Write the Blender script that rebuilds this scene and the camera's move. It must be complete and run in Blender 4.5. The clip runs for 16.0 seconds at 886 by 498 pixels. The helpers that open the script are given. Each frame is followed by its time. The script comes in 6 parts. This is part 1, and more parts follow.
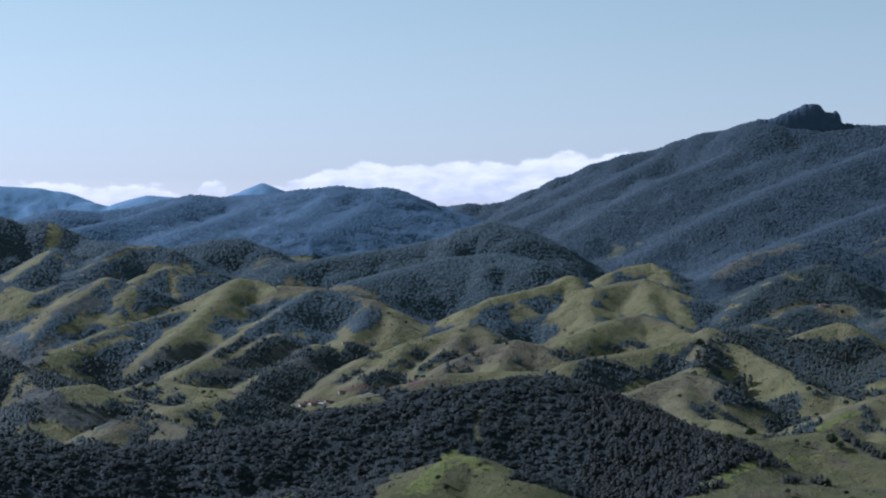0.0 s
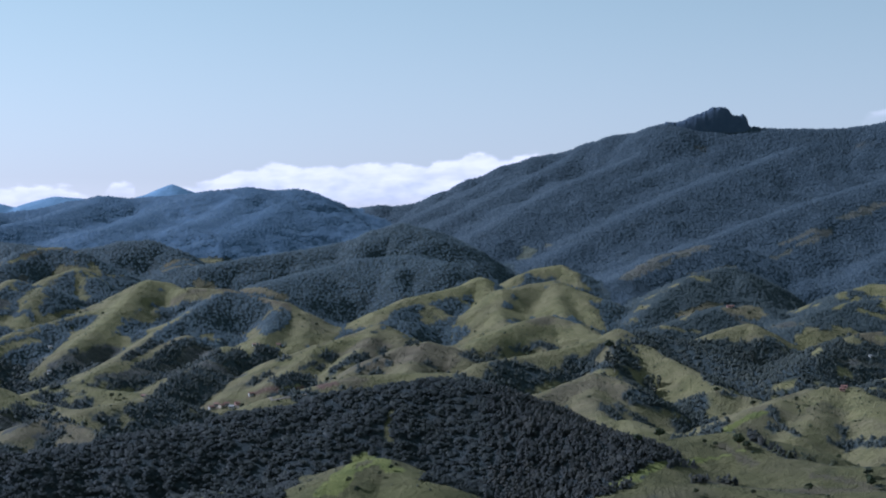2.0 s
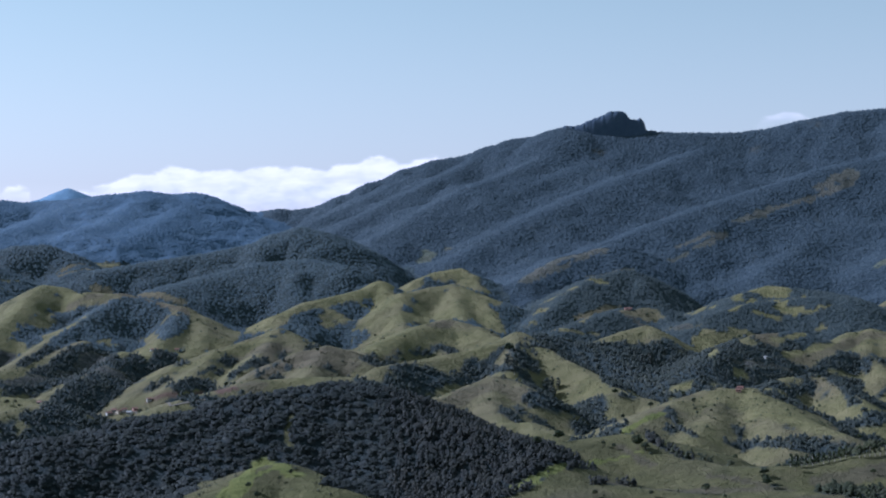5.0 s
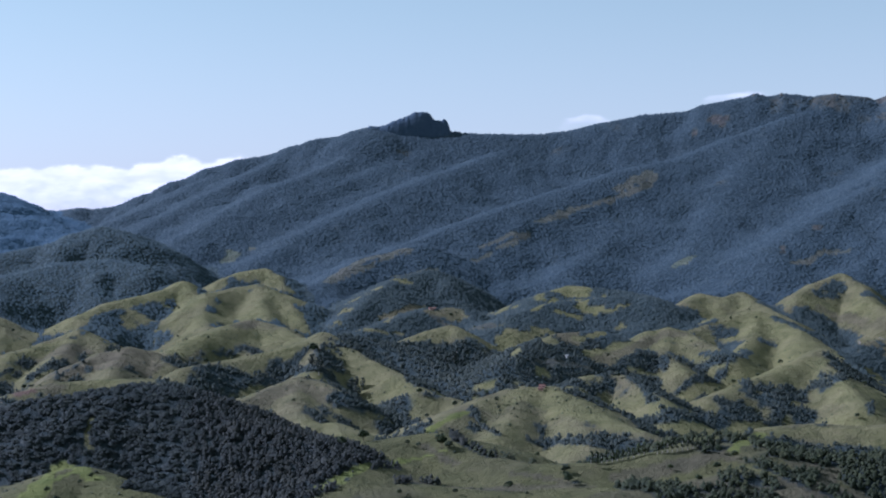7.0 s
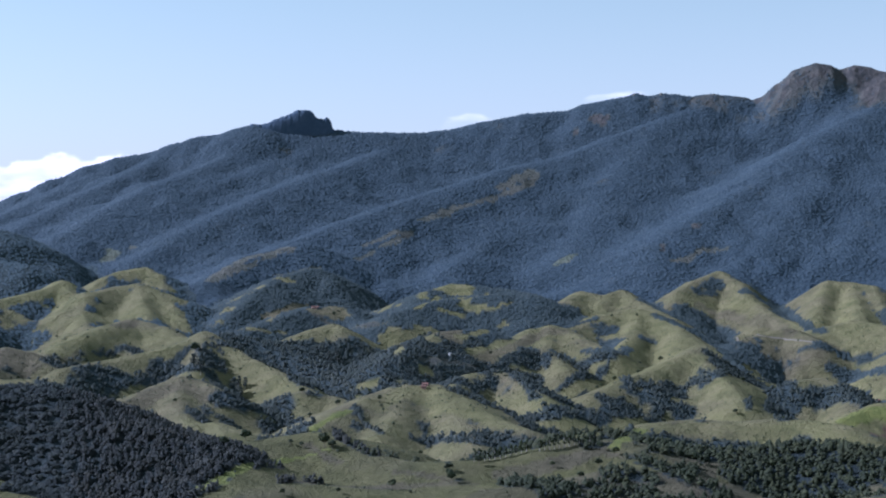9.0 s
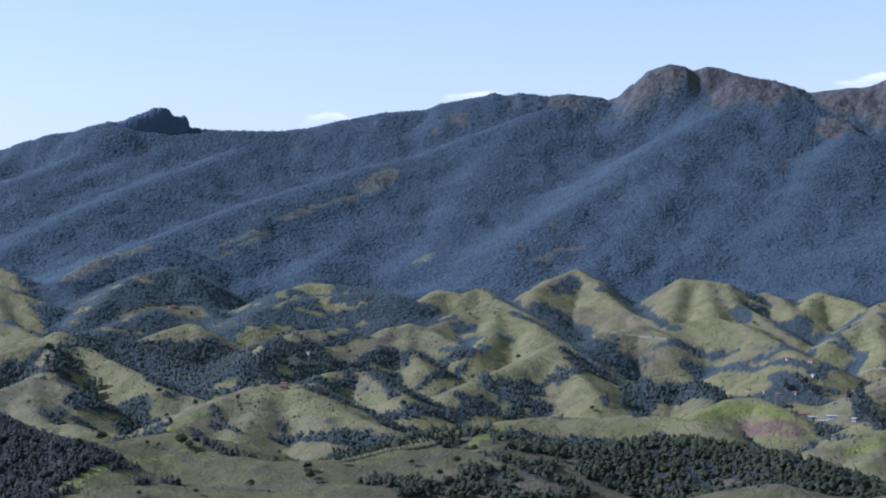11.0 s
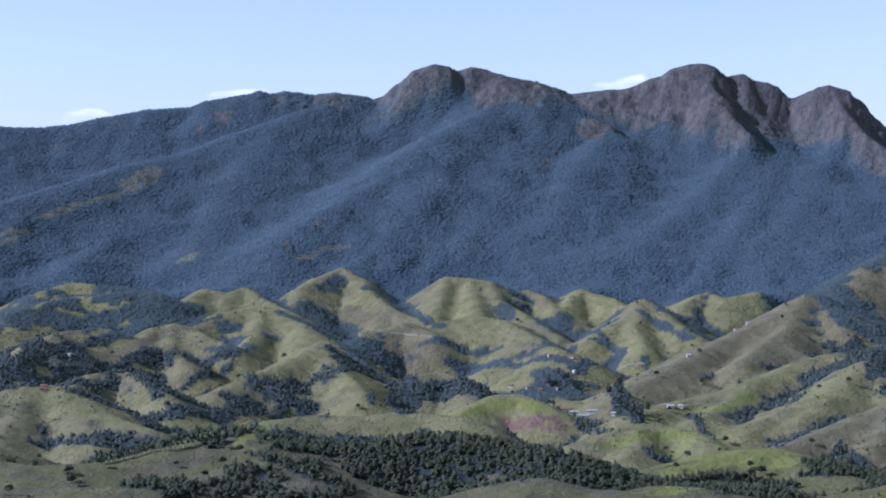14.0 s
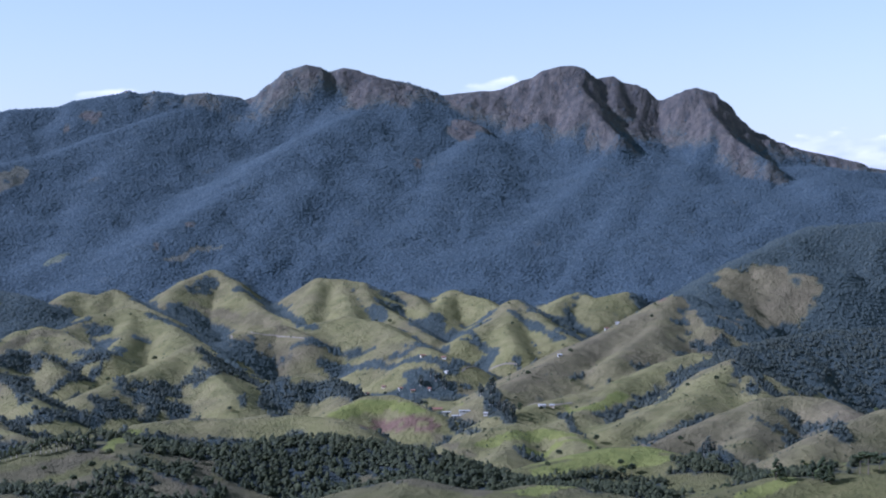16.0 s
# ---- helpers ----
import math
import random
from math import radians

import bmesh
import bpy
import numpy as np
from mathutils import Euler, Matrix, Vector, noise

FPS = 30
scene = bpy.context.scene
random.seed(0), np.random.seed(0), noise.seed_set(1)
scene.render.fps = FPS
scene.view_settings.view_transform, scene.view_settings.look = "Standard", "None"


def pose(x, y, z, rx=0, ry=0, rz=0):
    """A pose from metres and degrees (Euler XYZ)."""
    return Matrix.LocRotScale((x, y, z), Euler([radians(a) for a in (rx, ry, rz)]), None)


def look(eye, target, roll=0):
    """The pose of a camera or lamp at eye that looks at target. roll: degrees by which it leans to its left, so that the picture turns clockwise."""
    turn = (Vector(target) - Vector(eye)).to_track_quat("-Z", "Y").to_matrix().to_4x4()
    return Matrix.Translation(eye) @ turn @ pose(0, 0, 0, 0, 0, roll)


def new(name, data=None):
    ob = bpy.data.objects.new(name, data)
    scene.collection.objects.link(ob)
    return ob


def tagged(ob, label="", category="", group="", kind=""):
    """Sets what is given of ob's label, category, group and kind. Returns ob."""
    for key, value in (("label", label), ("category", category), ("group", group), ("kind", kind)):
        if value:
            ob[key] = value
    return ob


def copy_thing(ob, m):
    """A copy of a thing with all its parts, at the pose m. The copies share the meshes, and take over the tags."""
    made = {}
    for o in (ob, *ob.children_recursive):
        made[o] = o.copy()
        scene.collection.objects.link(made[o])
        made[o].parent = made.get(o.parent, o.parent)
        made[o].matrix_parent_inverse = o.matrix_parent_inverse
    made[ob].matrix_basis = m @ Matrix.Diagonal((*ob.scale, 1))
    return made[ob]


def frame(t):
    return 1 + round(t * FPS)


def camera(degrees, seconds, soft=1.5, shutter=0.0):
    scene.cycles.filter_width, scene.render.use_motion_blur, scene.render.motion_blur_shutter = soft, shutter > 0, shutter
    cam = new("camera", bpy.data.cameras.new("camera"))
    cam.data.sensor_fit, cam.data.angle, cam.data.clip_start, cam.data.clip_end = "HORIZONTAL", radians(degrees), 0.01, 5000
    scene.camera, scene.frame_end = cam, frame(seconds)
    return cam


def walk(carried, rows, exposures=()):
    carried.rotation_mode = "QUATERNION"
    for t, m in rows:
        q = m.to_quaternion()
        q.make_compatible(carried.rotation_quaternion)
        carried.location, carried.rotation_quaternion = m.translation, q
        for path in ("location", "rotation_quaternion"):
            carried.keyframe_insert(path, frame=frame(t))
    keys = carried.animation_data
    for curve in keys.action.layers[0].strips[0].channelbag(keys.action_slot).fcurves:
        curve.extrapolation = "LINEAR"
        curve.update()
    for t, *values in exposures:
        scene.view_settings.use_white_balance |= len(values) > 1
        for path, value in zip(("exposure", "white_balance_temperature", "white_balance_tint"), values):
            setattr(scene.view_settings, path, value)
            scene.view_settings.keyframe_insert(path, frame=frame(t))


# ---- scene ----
# ---------------------------------------------------------------- camera
cam = camera(29.1, 16.0, soft=2.0)
# seconds, bearing to the right of north, pitch, clockwise turn of the picture (degrees)
ROWS = [
    (0.0, -0.000, -0.412, 0.083),
    (0.5, 0.628, -0.401, 0.053),
    (1.0, 1.372, -0.384, 0.160),
    (1.5, 2.184, -0.370, 0.125),
    (2.0, 2.994, -0.350, 0.116),
    (2.5, 3.778, -0.329, 0.151),
    (3.0, 4.563, -0.310, 0.111),
    (3.5, 5.245, -0.273, 0.108),
    (5.8, 7.640, -0.230, 0.066),
    (6.0, 8.214, -0.244, 0.130),
    (6.5, 10.660, -0.223, 0.107),
    (7.0, 12.905, -0.224, 0.052),
    (7.5, 14.063, -0.241, 0.020),
    (8.0, 14.692, -0.245, 0.015),
    (8.5, 15.550, -0.265, -0.008),
    (9.0, 16.832, -0.275, -0.006),
    (9.2, 17.423, -0.285, -0.043),
    (11.3, 22.471, -0.310, -0.030),
    (11.5, 23.168, -0.305, -0.029),
    (12.0, 25.008, -0.326, -0.063),
    (12.5, 26.477, -0.333, -0.096),
    (13.0, 27.390, -0.351, -0.095),
    (13.5, 28.288, -0.367, -0.107),
    (14.0, 29.418, -0.376, -0.110),
    (14.5, 30.683, -0.359, -0.146),
    (15.0, 31.883, -0.356, -0.160),
    (15.5, 32.933, -0.350, -0.173),
    (16.0, 33.700, -0.352, -0.225),
]
walk(cam, [(t, pose(0, 0, 0, 90 + pitch, 0, -bearing) @ pose(0, 0, 0, 0, 0, turn)) for t, bearing, pitch, turn in ROWS],
     exposures=[(0, 0.37, 4870, 20), (3.5, 0.46, 4860, 22), (7, 0.60, 4840, 24), (9, 0.77, 4820, 26), (12.5, 0.94, 4790, 29), (16, 0.91, 4780, 30)])

# ---------------------------------------------------------------- light
SUN_BEARING, SUN_HEIGHT = -64.0, 33.0
world = bpy.data.worlds.new("sky")
scene.world = world
world.use_nodes = True
wn, wl = world.node_tree.nodes, world.node_tree.links
sky = wn.new("ShaderNodeTexSky")
sky.sky_type = "NISHITA"
sky.sun_disc = False
sky.sun_elevation, sky.sun_rotation = radians(SUN_HEIGHT), radians(SUN_BEARING)
sky.altitude, sky.air_density, sky.dust_density, sky.ozone_density = 1500, 0.9, 0.3, 2.5
pale = wn.new("ShaderNodeHueSaturation")
pale.inputs["Hue"].default_value = 0.35
pale.inputs["Saturation"].default_value = 0.20
wl.new(sky.outputs["Color"], pale.inputs["Color"])
# haze whitens the sky towards the horizon
way, height, haze, hazed = wn.new("ShaderNodeTexCoord"), wn.new("ShaderNodeSeparateXYZ"), wn.new("ShaderNodeValToRGB"), wn.new("ShaderNodeMix")
wl.new(way.outputs["Generated"], height.inputs["Vector"])
wl.new(height.outputs["Z"], haze.inputs["Fac"])
haze.color_ramp.elements[0].position, haze.color_ramp.elements[0].color = 0.0, (1.10, 1.0, 0.88, 1)
haze.color_ramp.elements[1].position, haze.color_ramp.elements[1].color = 0.16, (0.92, 1.0, 0.95, 1)
hazed.data_type, hazed.blend_type = "RGBA", "MULTIPLY"
hazed.inputs["Factor"].default_value = 1.0
wl.new(pale.outputs["Color"], hazed.inputs[6])
wl.new(haze.outputs["Color"], hazed.inputs[7])
wl.new(hazed.outputs[2], wn["Background"].inputs["Color"])
wn["Background"].inputs["Strength"].default_value = 0.067
sun = new("sun", bpy.data.lights.new("sun", "SUN"))
sun.data.energy, sun.data.angle, sun.data.color = 3.4, radians(0.5), (1.0, 0.965, 0.92)
sb, se = radians(SUN_BEARING), radians(SUN_HEIGHT)
SUN_WAY = Vector((math.sin(sb) * math.cos(se), math.cos(sb) * math.cos(se), math.sin(se)))
sun.matrix_world = look(SUN_WAY * 3000, (0, 0, 0))


# ---------------------------------------------------------------- materials
def shader(name, rough=0.85, spec=0.3):
    m = bpy.data.materials.new(name)
    m.use_nodes = True
    b = m.node_tree.nodes["Principled BSDF"]
    b.inputs["Roughness"].default_value = rough
    b.inputs["Specular IOR Level"].default_value = spec
    return m, m.node_tree.nodes, m.node_tree.links, b


def noise_node(n, l, scale, detail=6, rough=0.6, vec=None):
    t = n.new("ShaderNodeTexNoise")
    t.inputs["Scale"].default_value, t.inputs["Detail"].default_value, t.inputs["Roughness"].default_value = scale, detail, rough
    l.new(vec if vec else n.new("ShaderNodeNewGeometry").outputs["Position"], t.inputs["Vector"])
    return t.outputs["Fac"]


def ramp(n, l, fac, stops):
    r = n.new("ShaderNodeValToRGB")
    while len(r.color_ramp.elements) < len(stops):
        r.color_ramp.elements.new(0.5)
    for e, (p, c) in zip(r.color_ramp.elements, stops):
        e.position, e.color = p, (*c, 1)
    l.new(fac, r.inputs["Fac"])
    return r.outputs["Color"]


def blend(n, l, fac, a, b, mode="MIX"):
    m = n.new("ShaderNodeMix")
    m.data_type, m.blend_type = "RGBA", mode
    for v, s in ((fac, "Factor"), (a, 6), (b, 7)):
        i = m.inputs[s]
        if isinstance(v, (int, float)):
            i.default_value = v
        elif isinstance(v, tuple):
            i.default_value = (*v, 1)
        else:
            l.new(v, i)
    return m.outputs[2]


def bump(n, l, b, height, strength, dist):
    k = n.new("ShaderNodeBump")
    k.inputs["Strength"].default_value, k.inputs["Distance"].default_value = strength, dist
    l.new(height, k.inputs["Height"])
    l.new(k.outputs["Normal"], b.inputs["Normal"])


def land_material(name, woods, stones, canopy=0.28, depth=2.0, meadow=((0.118, 0.114, 0.046), (0.178, 0.163, 0.068), (0.228, 0.198, 0.092)), stubble=((0.090, 0.074, 0.048), (0.128, 0.105, 0.068), (0.164, 0.135, 0.088))):
    m, n, l, b = shader(name, 0.9, 0.15)
    at = n.new("ShaderNodeAttribute")
    at.attribute_name = "cover"
    sep = n.new("ShaderNodeSeparateColor")
    l.new(at.outputs["Color"], sep.inputs["Color"])
    forest, soil, rock, dry = sep.outputs[0], sep.outputs[1], sep.outputs[2], at.outputs["Alpha"]
    big, mid, fine = noise_node(n, l, 0.006, 5), noise_node(n, l, 0.035, 6, 0.65), noise_node(n, l, 0.28, 5, 0.7)
    green = ramp(n, l, mid, list(zip((0.3, 0.5, 0.72), meadow)))
    straw = ramp(n, l, mid, list(zip((0.3, 0.5, 0.72), stubble)))
    mixer = n.new("ShaderNodeMath")
    mixer.operation, mixer.use_clamp = "MULTIPLY_ADD", True
    l.new(big, mixer.inputs[0])
    mixer.inputs[1].default_value = 1.1
    shift = n.new("ShaderNodeMath")
    shift.operation = "SUBTRACT"
    l.new(dry, shift.inputs[0])
    shift.inputs[1].default_value = 0.66
    l.new(shift.outputs[0], mixer.inputs[2])
    grass = blend(n, l, mixer.outputs[0], green, straw)
    young = n.new("ShaderNodeMapRange")
    young.inputs["From Min"].default_value, young.inputs["From Max"].default_value = 0.13, 0.02
    l.new(dry, young.inputs["Value"])
    grass = blend(n, l, young.outputs["Result"], grass, ramp(n, l, mid, [(0.3, (0.122, 0.136, 0.036)), (0.7, (0.196, 0.198, 0.056))]))
    speck = ramp(n, l, fine, [(0.26, (0.55, 0.62, 0.50)), (0.40, (0.94, 0.95, 0.92)), (0.6, (1.03, 1.03, 1)), (0.8, (1.15, 1.12, 1.06))])
    grass = blend(n, l, 0.6, grass, speck, "MULTIPLY")
    scrub = n.new("ShaderNodeMath")
    scrub.operation, scrub.use_clamp = "MULTIPLY_ADD", True
    l.new(noise_node(n, l, 0.016, 8, 0.72), scrub.inputs[0])
    scrub.inputs[1].default_value, scrub.inputs[2].default_value = 6.0, -3.75
    grass = blend(n, l, scrub.outputs[0], grass, ramp(n, l, fine, [(0.3, (0.042, 0.050, 0.026)), (0.7, (0.085, 0.080, 0.048))]))
    crowns = noise_node(n, l, canopy, 5, 0.7)
    floor = ramp(n, l, crowns, [(0.34, woods[0]), (0.52, woods[1]), (0.68, woods[2])])
    floor = blend(n, l, 0.3, floor, ramp(n, l, noise_node(n, l, 0.008, 6, 0.6), [(0.3, (0.78, 0.84, 0.9)), (0.7, (1.2, 1.12, 1.02))]), "MULTIPLY")
    c = blend(n, l, forest, grass, floor)
    earth = ramp(n, l, mid, [(0.3, (0.128, 0.080, 0.058)), (0.7, (0.172, 0.110, 0.080))])
    c = blend(n, l, soil, c, earth)
    v = n.new("ShaderNodeTexNoise")
    st = n.new("ShaderNodeMapping")
    st.inputs["Scale"].default_value = (0.06, 0.06, 0.018)
    l.new(n.new("ShaderNodeNewGeometry").outputs["Position"], st.inputs["Vector"])
    l.new(st.outputs["Vector"], v.inputs["Vector"])
    v.inputs["Scale"].default_value, v.inputs["Detail"].default_value, v.inputs["Roughness"].default_value = 1.0, 8, 0.7
    stone = ramp(n, l, v.outputs["Fac"], [(0.32, stones[0]), (0.48, stones[1]), (0.62, stones[2]), (0.8, stones[3])])
    c = blend(n, l, rock, c, stone)
    l.new(c, b.inputs["Base Color"])
    h = n.new("ShaderNodeMath")
    h.operation = "ADD"
    l.new(crowns, h.inputs[0])
    swell = n.new("ShaderNodeMath")
    swell.operation = "MULTIPLY_ADD"
    l.new(noise_node(n, l, 0.05, 5, 0.6), swell.inputs[0])
    swell.inputs[1].default_value = 2.5
    l.new(v.outputs["Fac"], swell.inputs[2])
    l.new(swell.outputs[0], h.inputs[1])
    bump(n, l, b, h.outputs[0], 0.85, depth)
    return m


# far land, with the haze before it mixed into its two colours
def far_haze_material(name, dark, light):
    m, n, l, b = shader(name, 0.9, 0.1)
    v = noise_node(n, l, 0.012, 8, 0.65)
    l.new(ramp(n, l, v, [(0.3, dark), (0.7, light)]), b.inputs["Base Color"])
    bump(n, l, b, noise_node(n, l, 0.05, 6, 0.6), 0.5, 6.0)
    return m


def leaf_material(name, dark, light, grain=0.9, rough=0.6, contrast=1.0, relief_depth=1.2):
    m, n, l, b = shader(name, rough, 0.2)
    g = n.new("ShaderNodeNewGeometry")
    fine = noise_node(n, l, grain, 4, 0.7)
    broad = noise_node(n, l, 0.02, 5, 0.65)
    a = blend(n, l, g.outputs["Random Per Island"], dark, light)
    a = blend(n, l, 0.9 * contrast, a, ramp(n, l, fine, [(0.25, (0.45, 0.48, 0.42)), (0.5, (0.95, 1, 0.9)), (0.8, (1.5, 1.45, 1.3))]), "MULTIPLY")
    a = blend(n, l, 0.7 * contrast, a, ramp(n, l, broad, [(0.3, (0.55, 0.66, 0.74)), (0.5, (0.95, 0.97, 0.97)), (0.7, (1.45, 1.25, 1.0))]), "MULTIPLY")
    a = blend(n, l, 0.8 * contrast, a, ramp(n, l, noise_node(n, l, 0.13, 2, 0.5), [(0.32, (0.45, 0.5, 0.55)), (0.5, (0.95, 0.95, 0.95)), (0.68, (1.6, 1.5, 1.3))]), "MULTIPLY")
    l.new(a, b.inputs["Base Color"])
    bump(n, l, b, fine, 0.9 * contrast, relief_depth)
    return m


STONES = ((0.040, 0.044, 0.040), (0.074, 0.076, 0.064), (0.106, 0.104, 0.084), (0.17, 0.16, 0.132))
# the wood floor colours hold a little blue haze
LAND = land_material("land", ((0.034, 0.047, 0.050), (0.048, 0.064, 0.064), (0.062, 0.078, 0.073)), STONES, 0.28, 3.0)
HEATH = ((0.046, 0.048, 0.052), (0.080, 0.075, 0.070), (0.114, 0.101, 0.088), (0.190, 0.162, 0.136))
# wood and grass colours of the mountain are shifted to blue for haze
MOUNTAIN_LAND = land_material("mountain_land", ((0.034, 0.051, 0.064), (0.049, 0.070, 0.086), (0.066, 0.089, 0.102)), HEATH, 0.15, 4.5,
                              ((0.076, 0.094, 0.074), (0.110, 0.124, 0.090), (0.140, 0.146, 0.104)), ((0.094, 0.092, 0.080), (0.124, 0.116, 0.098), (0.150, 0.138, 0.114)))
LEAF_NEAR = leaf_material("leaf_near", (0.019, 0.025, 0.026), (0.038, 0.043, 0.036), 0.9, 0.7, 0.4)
# valley leaves: some haze put in, so paler and bluer than the near ones
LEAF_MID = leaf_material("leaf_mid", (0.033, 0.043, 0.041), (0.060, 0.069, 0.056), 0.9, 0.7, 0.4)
# haze is put into these three leaf colours as blue, palest in the north
LEAF_HILL_HAZE = leaf_material("leaf_hill_haze", (0.044, 0.059, 0.063), (0.066, 0.082, 0.077), 0.6, 0.7, 0.25)
LEAF_NORTH_HAZE = leaf_material("leaf_north_haze", (0.052, 0.074, 0.088), (0.074, 0.100, 0.106), 0.5, 0.7, 0.25)
LEAF_MOUNTAIN_HAZE = leaf_material("leaf_mountain_haze", (0.049, 0.071, 0.091), (0.070, 0.095, 0.113), 0.42, 0.7, 0.25)
LEAF_PINE = leaf_material("leaf_pine", (0.026, 0.032, 0.017), (0.062, 0.068, 0.034), 1.0, 0.7, 0.6)
LEAF_GUM = leaf_material("leaf_gum", (0.026, 0.030, 0.030), (0.052, 0.052, 0.044), 0.9, 0.7, 0.6)
# blue of the far ranges is haze put into the base colours
LEAF_FAR_HAZE = leaf_material("leaf_far_haze", (0.070, 0.116, 0.172), (0.088, 0.136, 0.190), 0.1, 0.7, 0.3)
FAR_LAND_HAZE = far_haze_material("far_land_haze", (0.070, 0.116, 0.172), (0.092, 0.140, 0.194))
HORIZON_HAZE = far_haze_material("horizon_haze", (0.15, 0.25, 0.36), (0.18, 0.285, 0.40))
LEAF_TREE = leaf_material("leaf_tree", (0.028, 0.040, 0.018), (0.062, 0.074, 0.034), 1.5)
LEAF_SHRUB = leaf_material("leaf_shrub", (0.030, 0.040, 0.020), (0.075, 0.080, 0.040), 1.5)
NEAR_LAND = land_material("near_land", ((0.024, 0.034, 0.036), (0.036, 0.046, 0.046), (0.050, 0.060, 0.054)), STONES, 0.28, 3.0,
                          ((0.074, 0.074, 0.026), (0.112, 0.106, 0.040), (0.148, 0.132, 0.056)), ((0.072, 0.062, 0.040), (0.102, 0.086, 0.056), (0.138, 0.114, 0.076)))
LAND_ROCK = MOUNTAIN_LAND


# ---------------------------------------------------------------- relief
def lattice(i, j, seed):
    h = (i.astype(np.int64) * 374761393 + j.astype(np.int64) * 668265263 + seed * 974634777) & 0xFFFFFFFF
    h = ((h ^ (h >> 13)) * 1274126177) & 0xFFFFFFFF
    return ((h ^ (h >> 16)) & 0xFFFF) / 65536.0


def perlin(x, y, seed=0):
    i, j = np.floor(x), np.floor(y)
    fx, fy = x - i, y - j
    u, v = fx * fx * (3 - 2 * fx), fy * fy * (3 - 2 * fy)

    def corner(a, b):
        t = lattice(i + a, j + b, seed) * 2 * np.pi
        return np.cos(t) * (fx - a) + np.sin(t) * (fy - b)

    return ((corner(0, 0) * (1 - u) + corner(1, 0) * u) * (1 - v) + (corner(0, 1) * (1 - u) + corner(1, 1) * u) * v) * 1.5


def fbm(x, y, size, seed=0, octaves=4, gain=0.5):
    s, a = 0.0, 1.0
    for k in range(octaves):
        s = s + a * perlin(x / size * 2**k + 17.3 * k, y / size * 2**k - 9.1 * k, seed + k)
        a *= gain
    return s


def place(bearing, dist, z=0.0):
    """A point at a bearing (degrees right of north) and distance from the lookout."""
    return (dist * math.sin(radians(bearing)), dist * math.cos(radians(bearing)), z)


RIDGES = []


def ridge(name, kind, wood, slope, rounding, easing, dry, line):
    """A crest line (bearing, distance, height) that falls away to both sides. wood: share of forest; dry: how straw-coloured its grass is."""
    RIDGES.append((kind, wood, slope, rounding, easing, dry, np.array([place(*p) for p in line])))


# distant
ridge("blue_range_a", "blue", 1, 0.5, 60, 0, 0, [(-15.61, 4880, 145), (-14.55, 4880, 138), (-13.48, 4880, 134), (-12.80, 4880, 125), (-12.61, 4880, 108), (-12.43, 4880, 68)])
ridge("blue_range_b", "blue", 1, 0.4, 30, 0, 0, [(-12.67, 4780, 87), (-11.67, 4780, 92), (-10.94, 4780, 81), (-10.36, 4780, 93), (-9.99, 4780, 108), (-9.75, 4780, 113), (-9.10, 4780, 109), (-8.46, 4780, 104)])
ridge("blue_peak", "blue", 1, 0.45, 4, 0, 0, [(-7.25, 4800, 105), (-6.69, 4800, 115), (-6.22, 4800, 140), (-6.03, 4800, 150), (-5.82, 4800, 142), (-5.37, 4800, 128), (-4.24, 4800, 119)])
ridge("north_range_a", "far", 1, 0.4, 40, 0, 0, [(-13.48, 4250, 41), (-12.58, 4300, 64), (-11.49, 4320, 59), (-10.03, 4350, 74), (-9.10, 4380, 92), (-8.27, 4380, 104), (-7.43, 4400, 99), (-6.69, 4400, 101)])
ridge("north_range_b", "far", 1, 0.4, 40, 0, 0, [(-6.69, 4400, 101), (-5.56, 4350, 109), (-4.62, 4300, 118), (-3.49, 4300, 126), (-2.73, 4320, 120), (-2.35, 4320, 120), (-1.97, 4320, 123), (-1.22, 4350, 97), (-0.46, 4380, 80), (0.30, 4400, 75)])
ridge("north_spur_a", "far", 1, 0.5, 30, 0, 0, [(-3.49, 4300, 121), (-4.24, 4100, 70), (-4.81, 3950, 42), (-5.56, 3850, 28)])
ridge("north_spur_b", "far", 1, 0.5, 30, 0, 0, [(-1.97, 4320, 117), (-2.54, 4120, 71), (-3.49, 3900, 28), (-4.05, 3800, 9)])
ridge("north_spur_c", "far", 1, 0.5, 30, 0, 0, [(-8.27, 4380, 98), (-9.10, 4200, 75), (-10.39, 4000, 41), (-11.85, 3850, 20)])
ridge("north_spur_d", "far", 1, 0.5, 30, 0, 0, [(-5.75, 4350, 99), (-6.69, 4150, 61), (-7.62, 3950, 32), (-8.55, 3800, 14)])
# main mountain crest
ridge("crest_a", "mtn", 1.4, 0.75, 40, 0, 0, [(0.30, 4420, 75), (0.96, 4350, 85), (1.34, 4350, 81), (2.01, 4330, 87), (3.14, 4320, 119), (4.09, 4320, 152), (5.21, 4330, 186), (6.15, 4340, 208), (7.09, 4350, 220), (7.83, 4350, 232)])
ridge("crest_b", "mtn", 1.4, 0.75, 40, 0, 0, [(7.83, 4350, 232), (8.11, 4350, 246), (8.76, 4350, 262), (9.68, 4350, 270), (10.23, 4340, 287), (10.51, 4340, 291), (10.82, 4340, 285), (11.52, 4340, 276), (12.96, 4340, 272), (14.54, 4340, 270)])
ridge("crest_c", "mtn", 1.4, 0.75, 35, 0, 0, [(13.20, 4340, 278), (14.15, 4340, 273), (16.24, 4350, 275), (17.18, 4360, 284), (18.12, 4370, 302), (19.62, 4390, 325), (20.93, 4400, 333), (21.67, 4400, 351), (22.59, 4410, 365), (23.33, 4420, 372)])
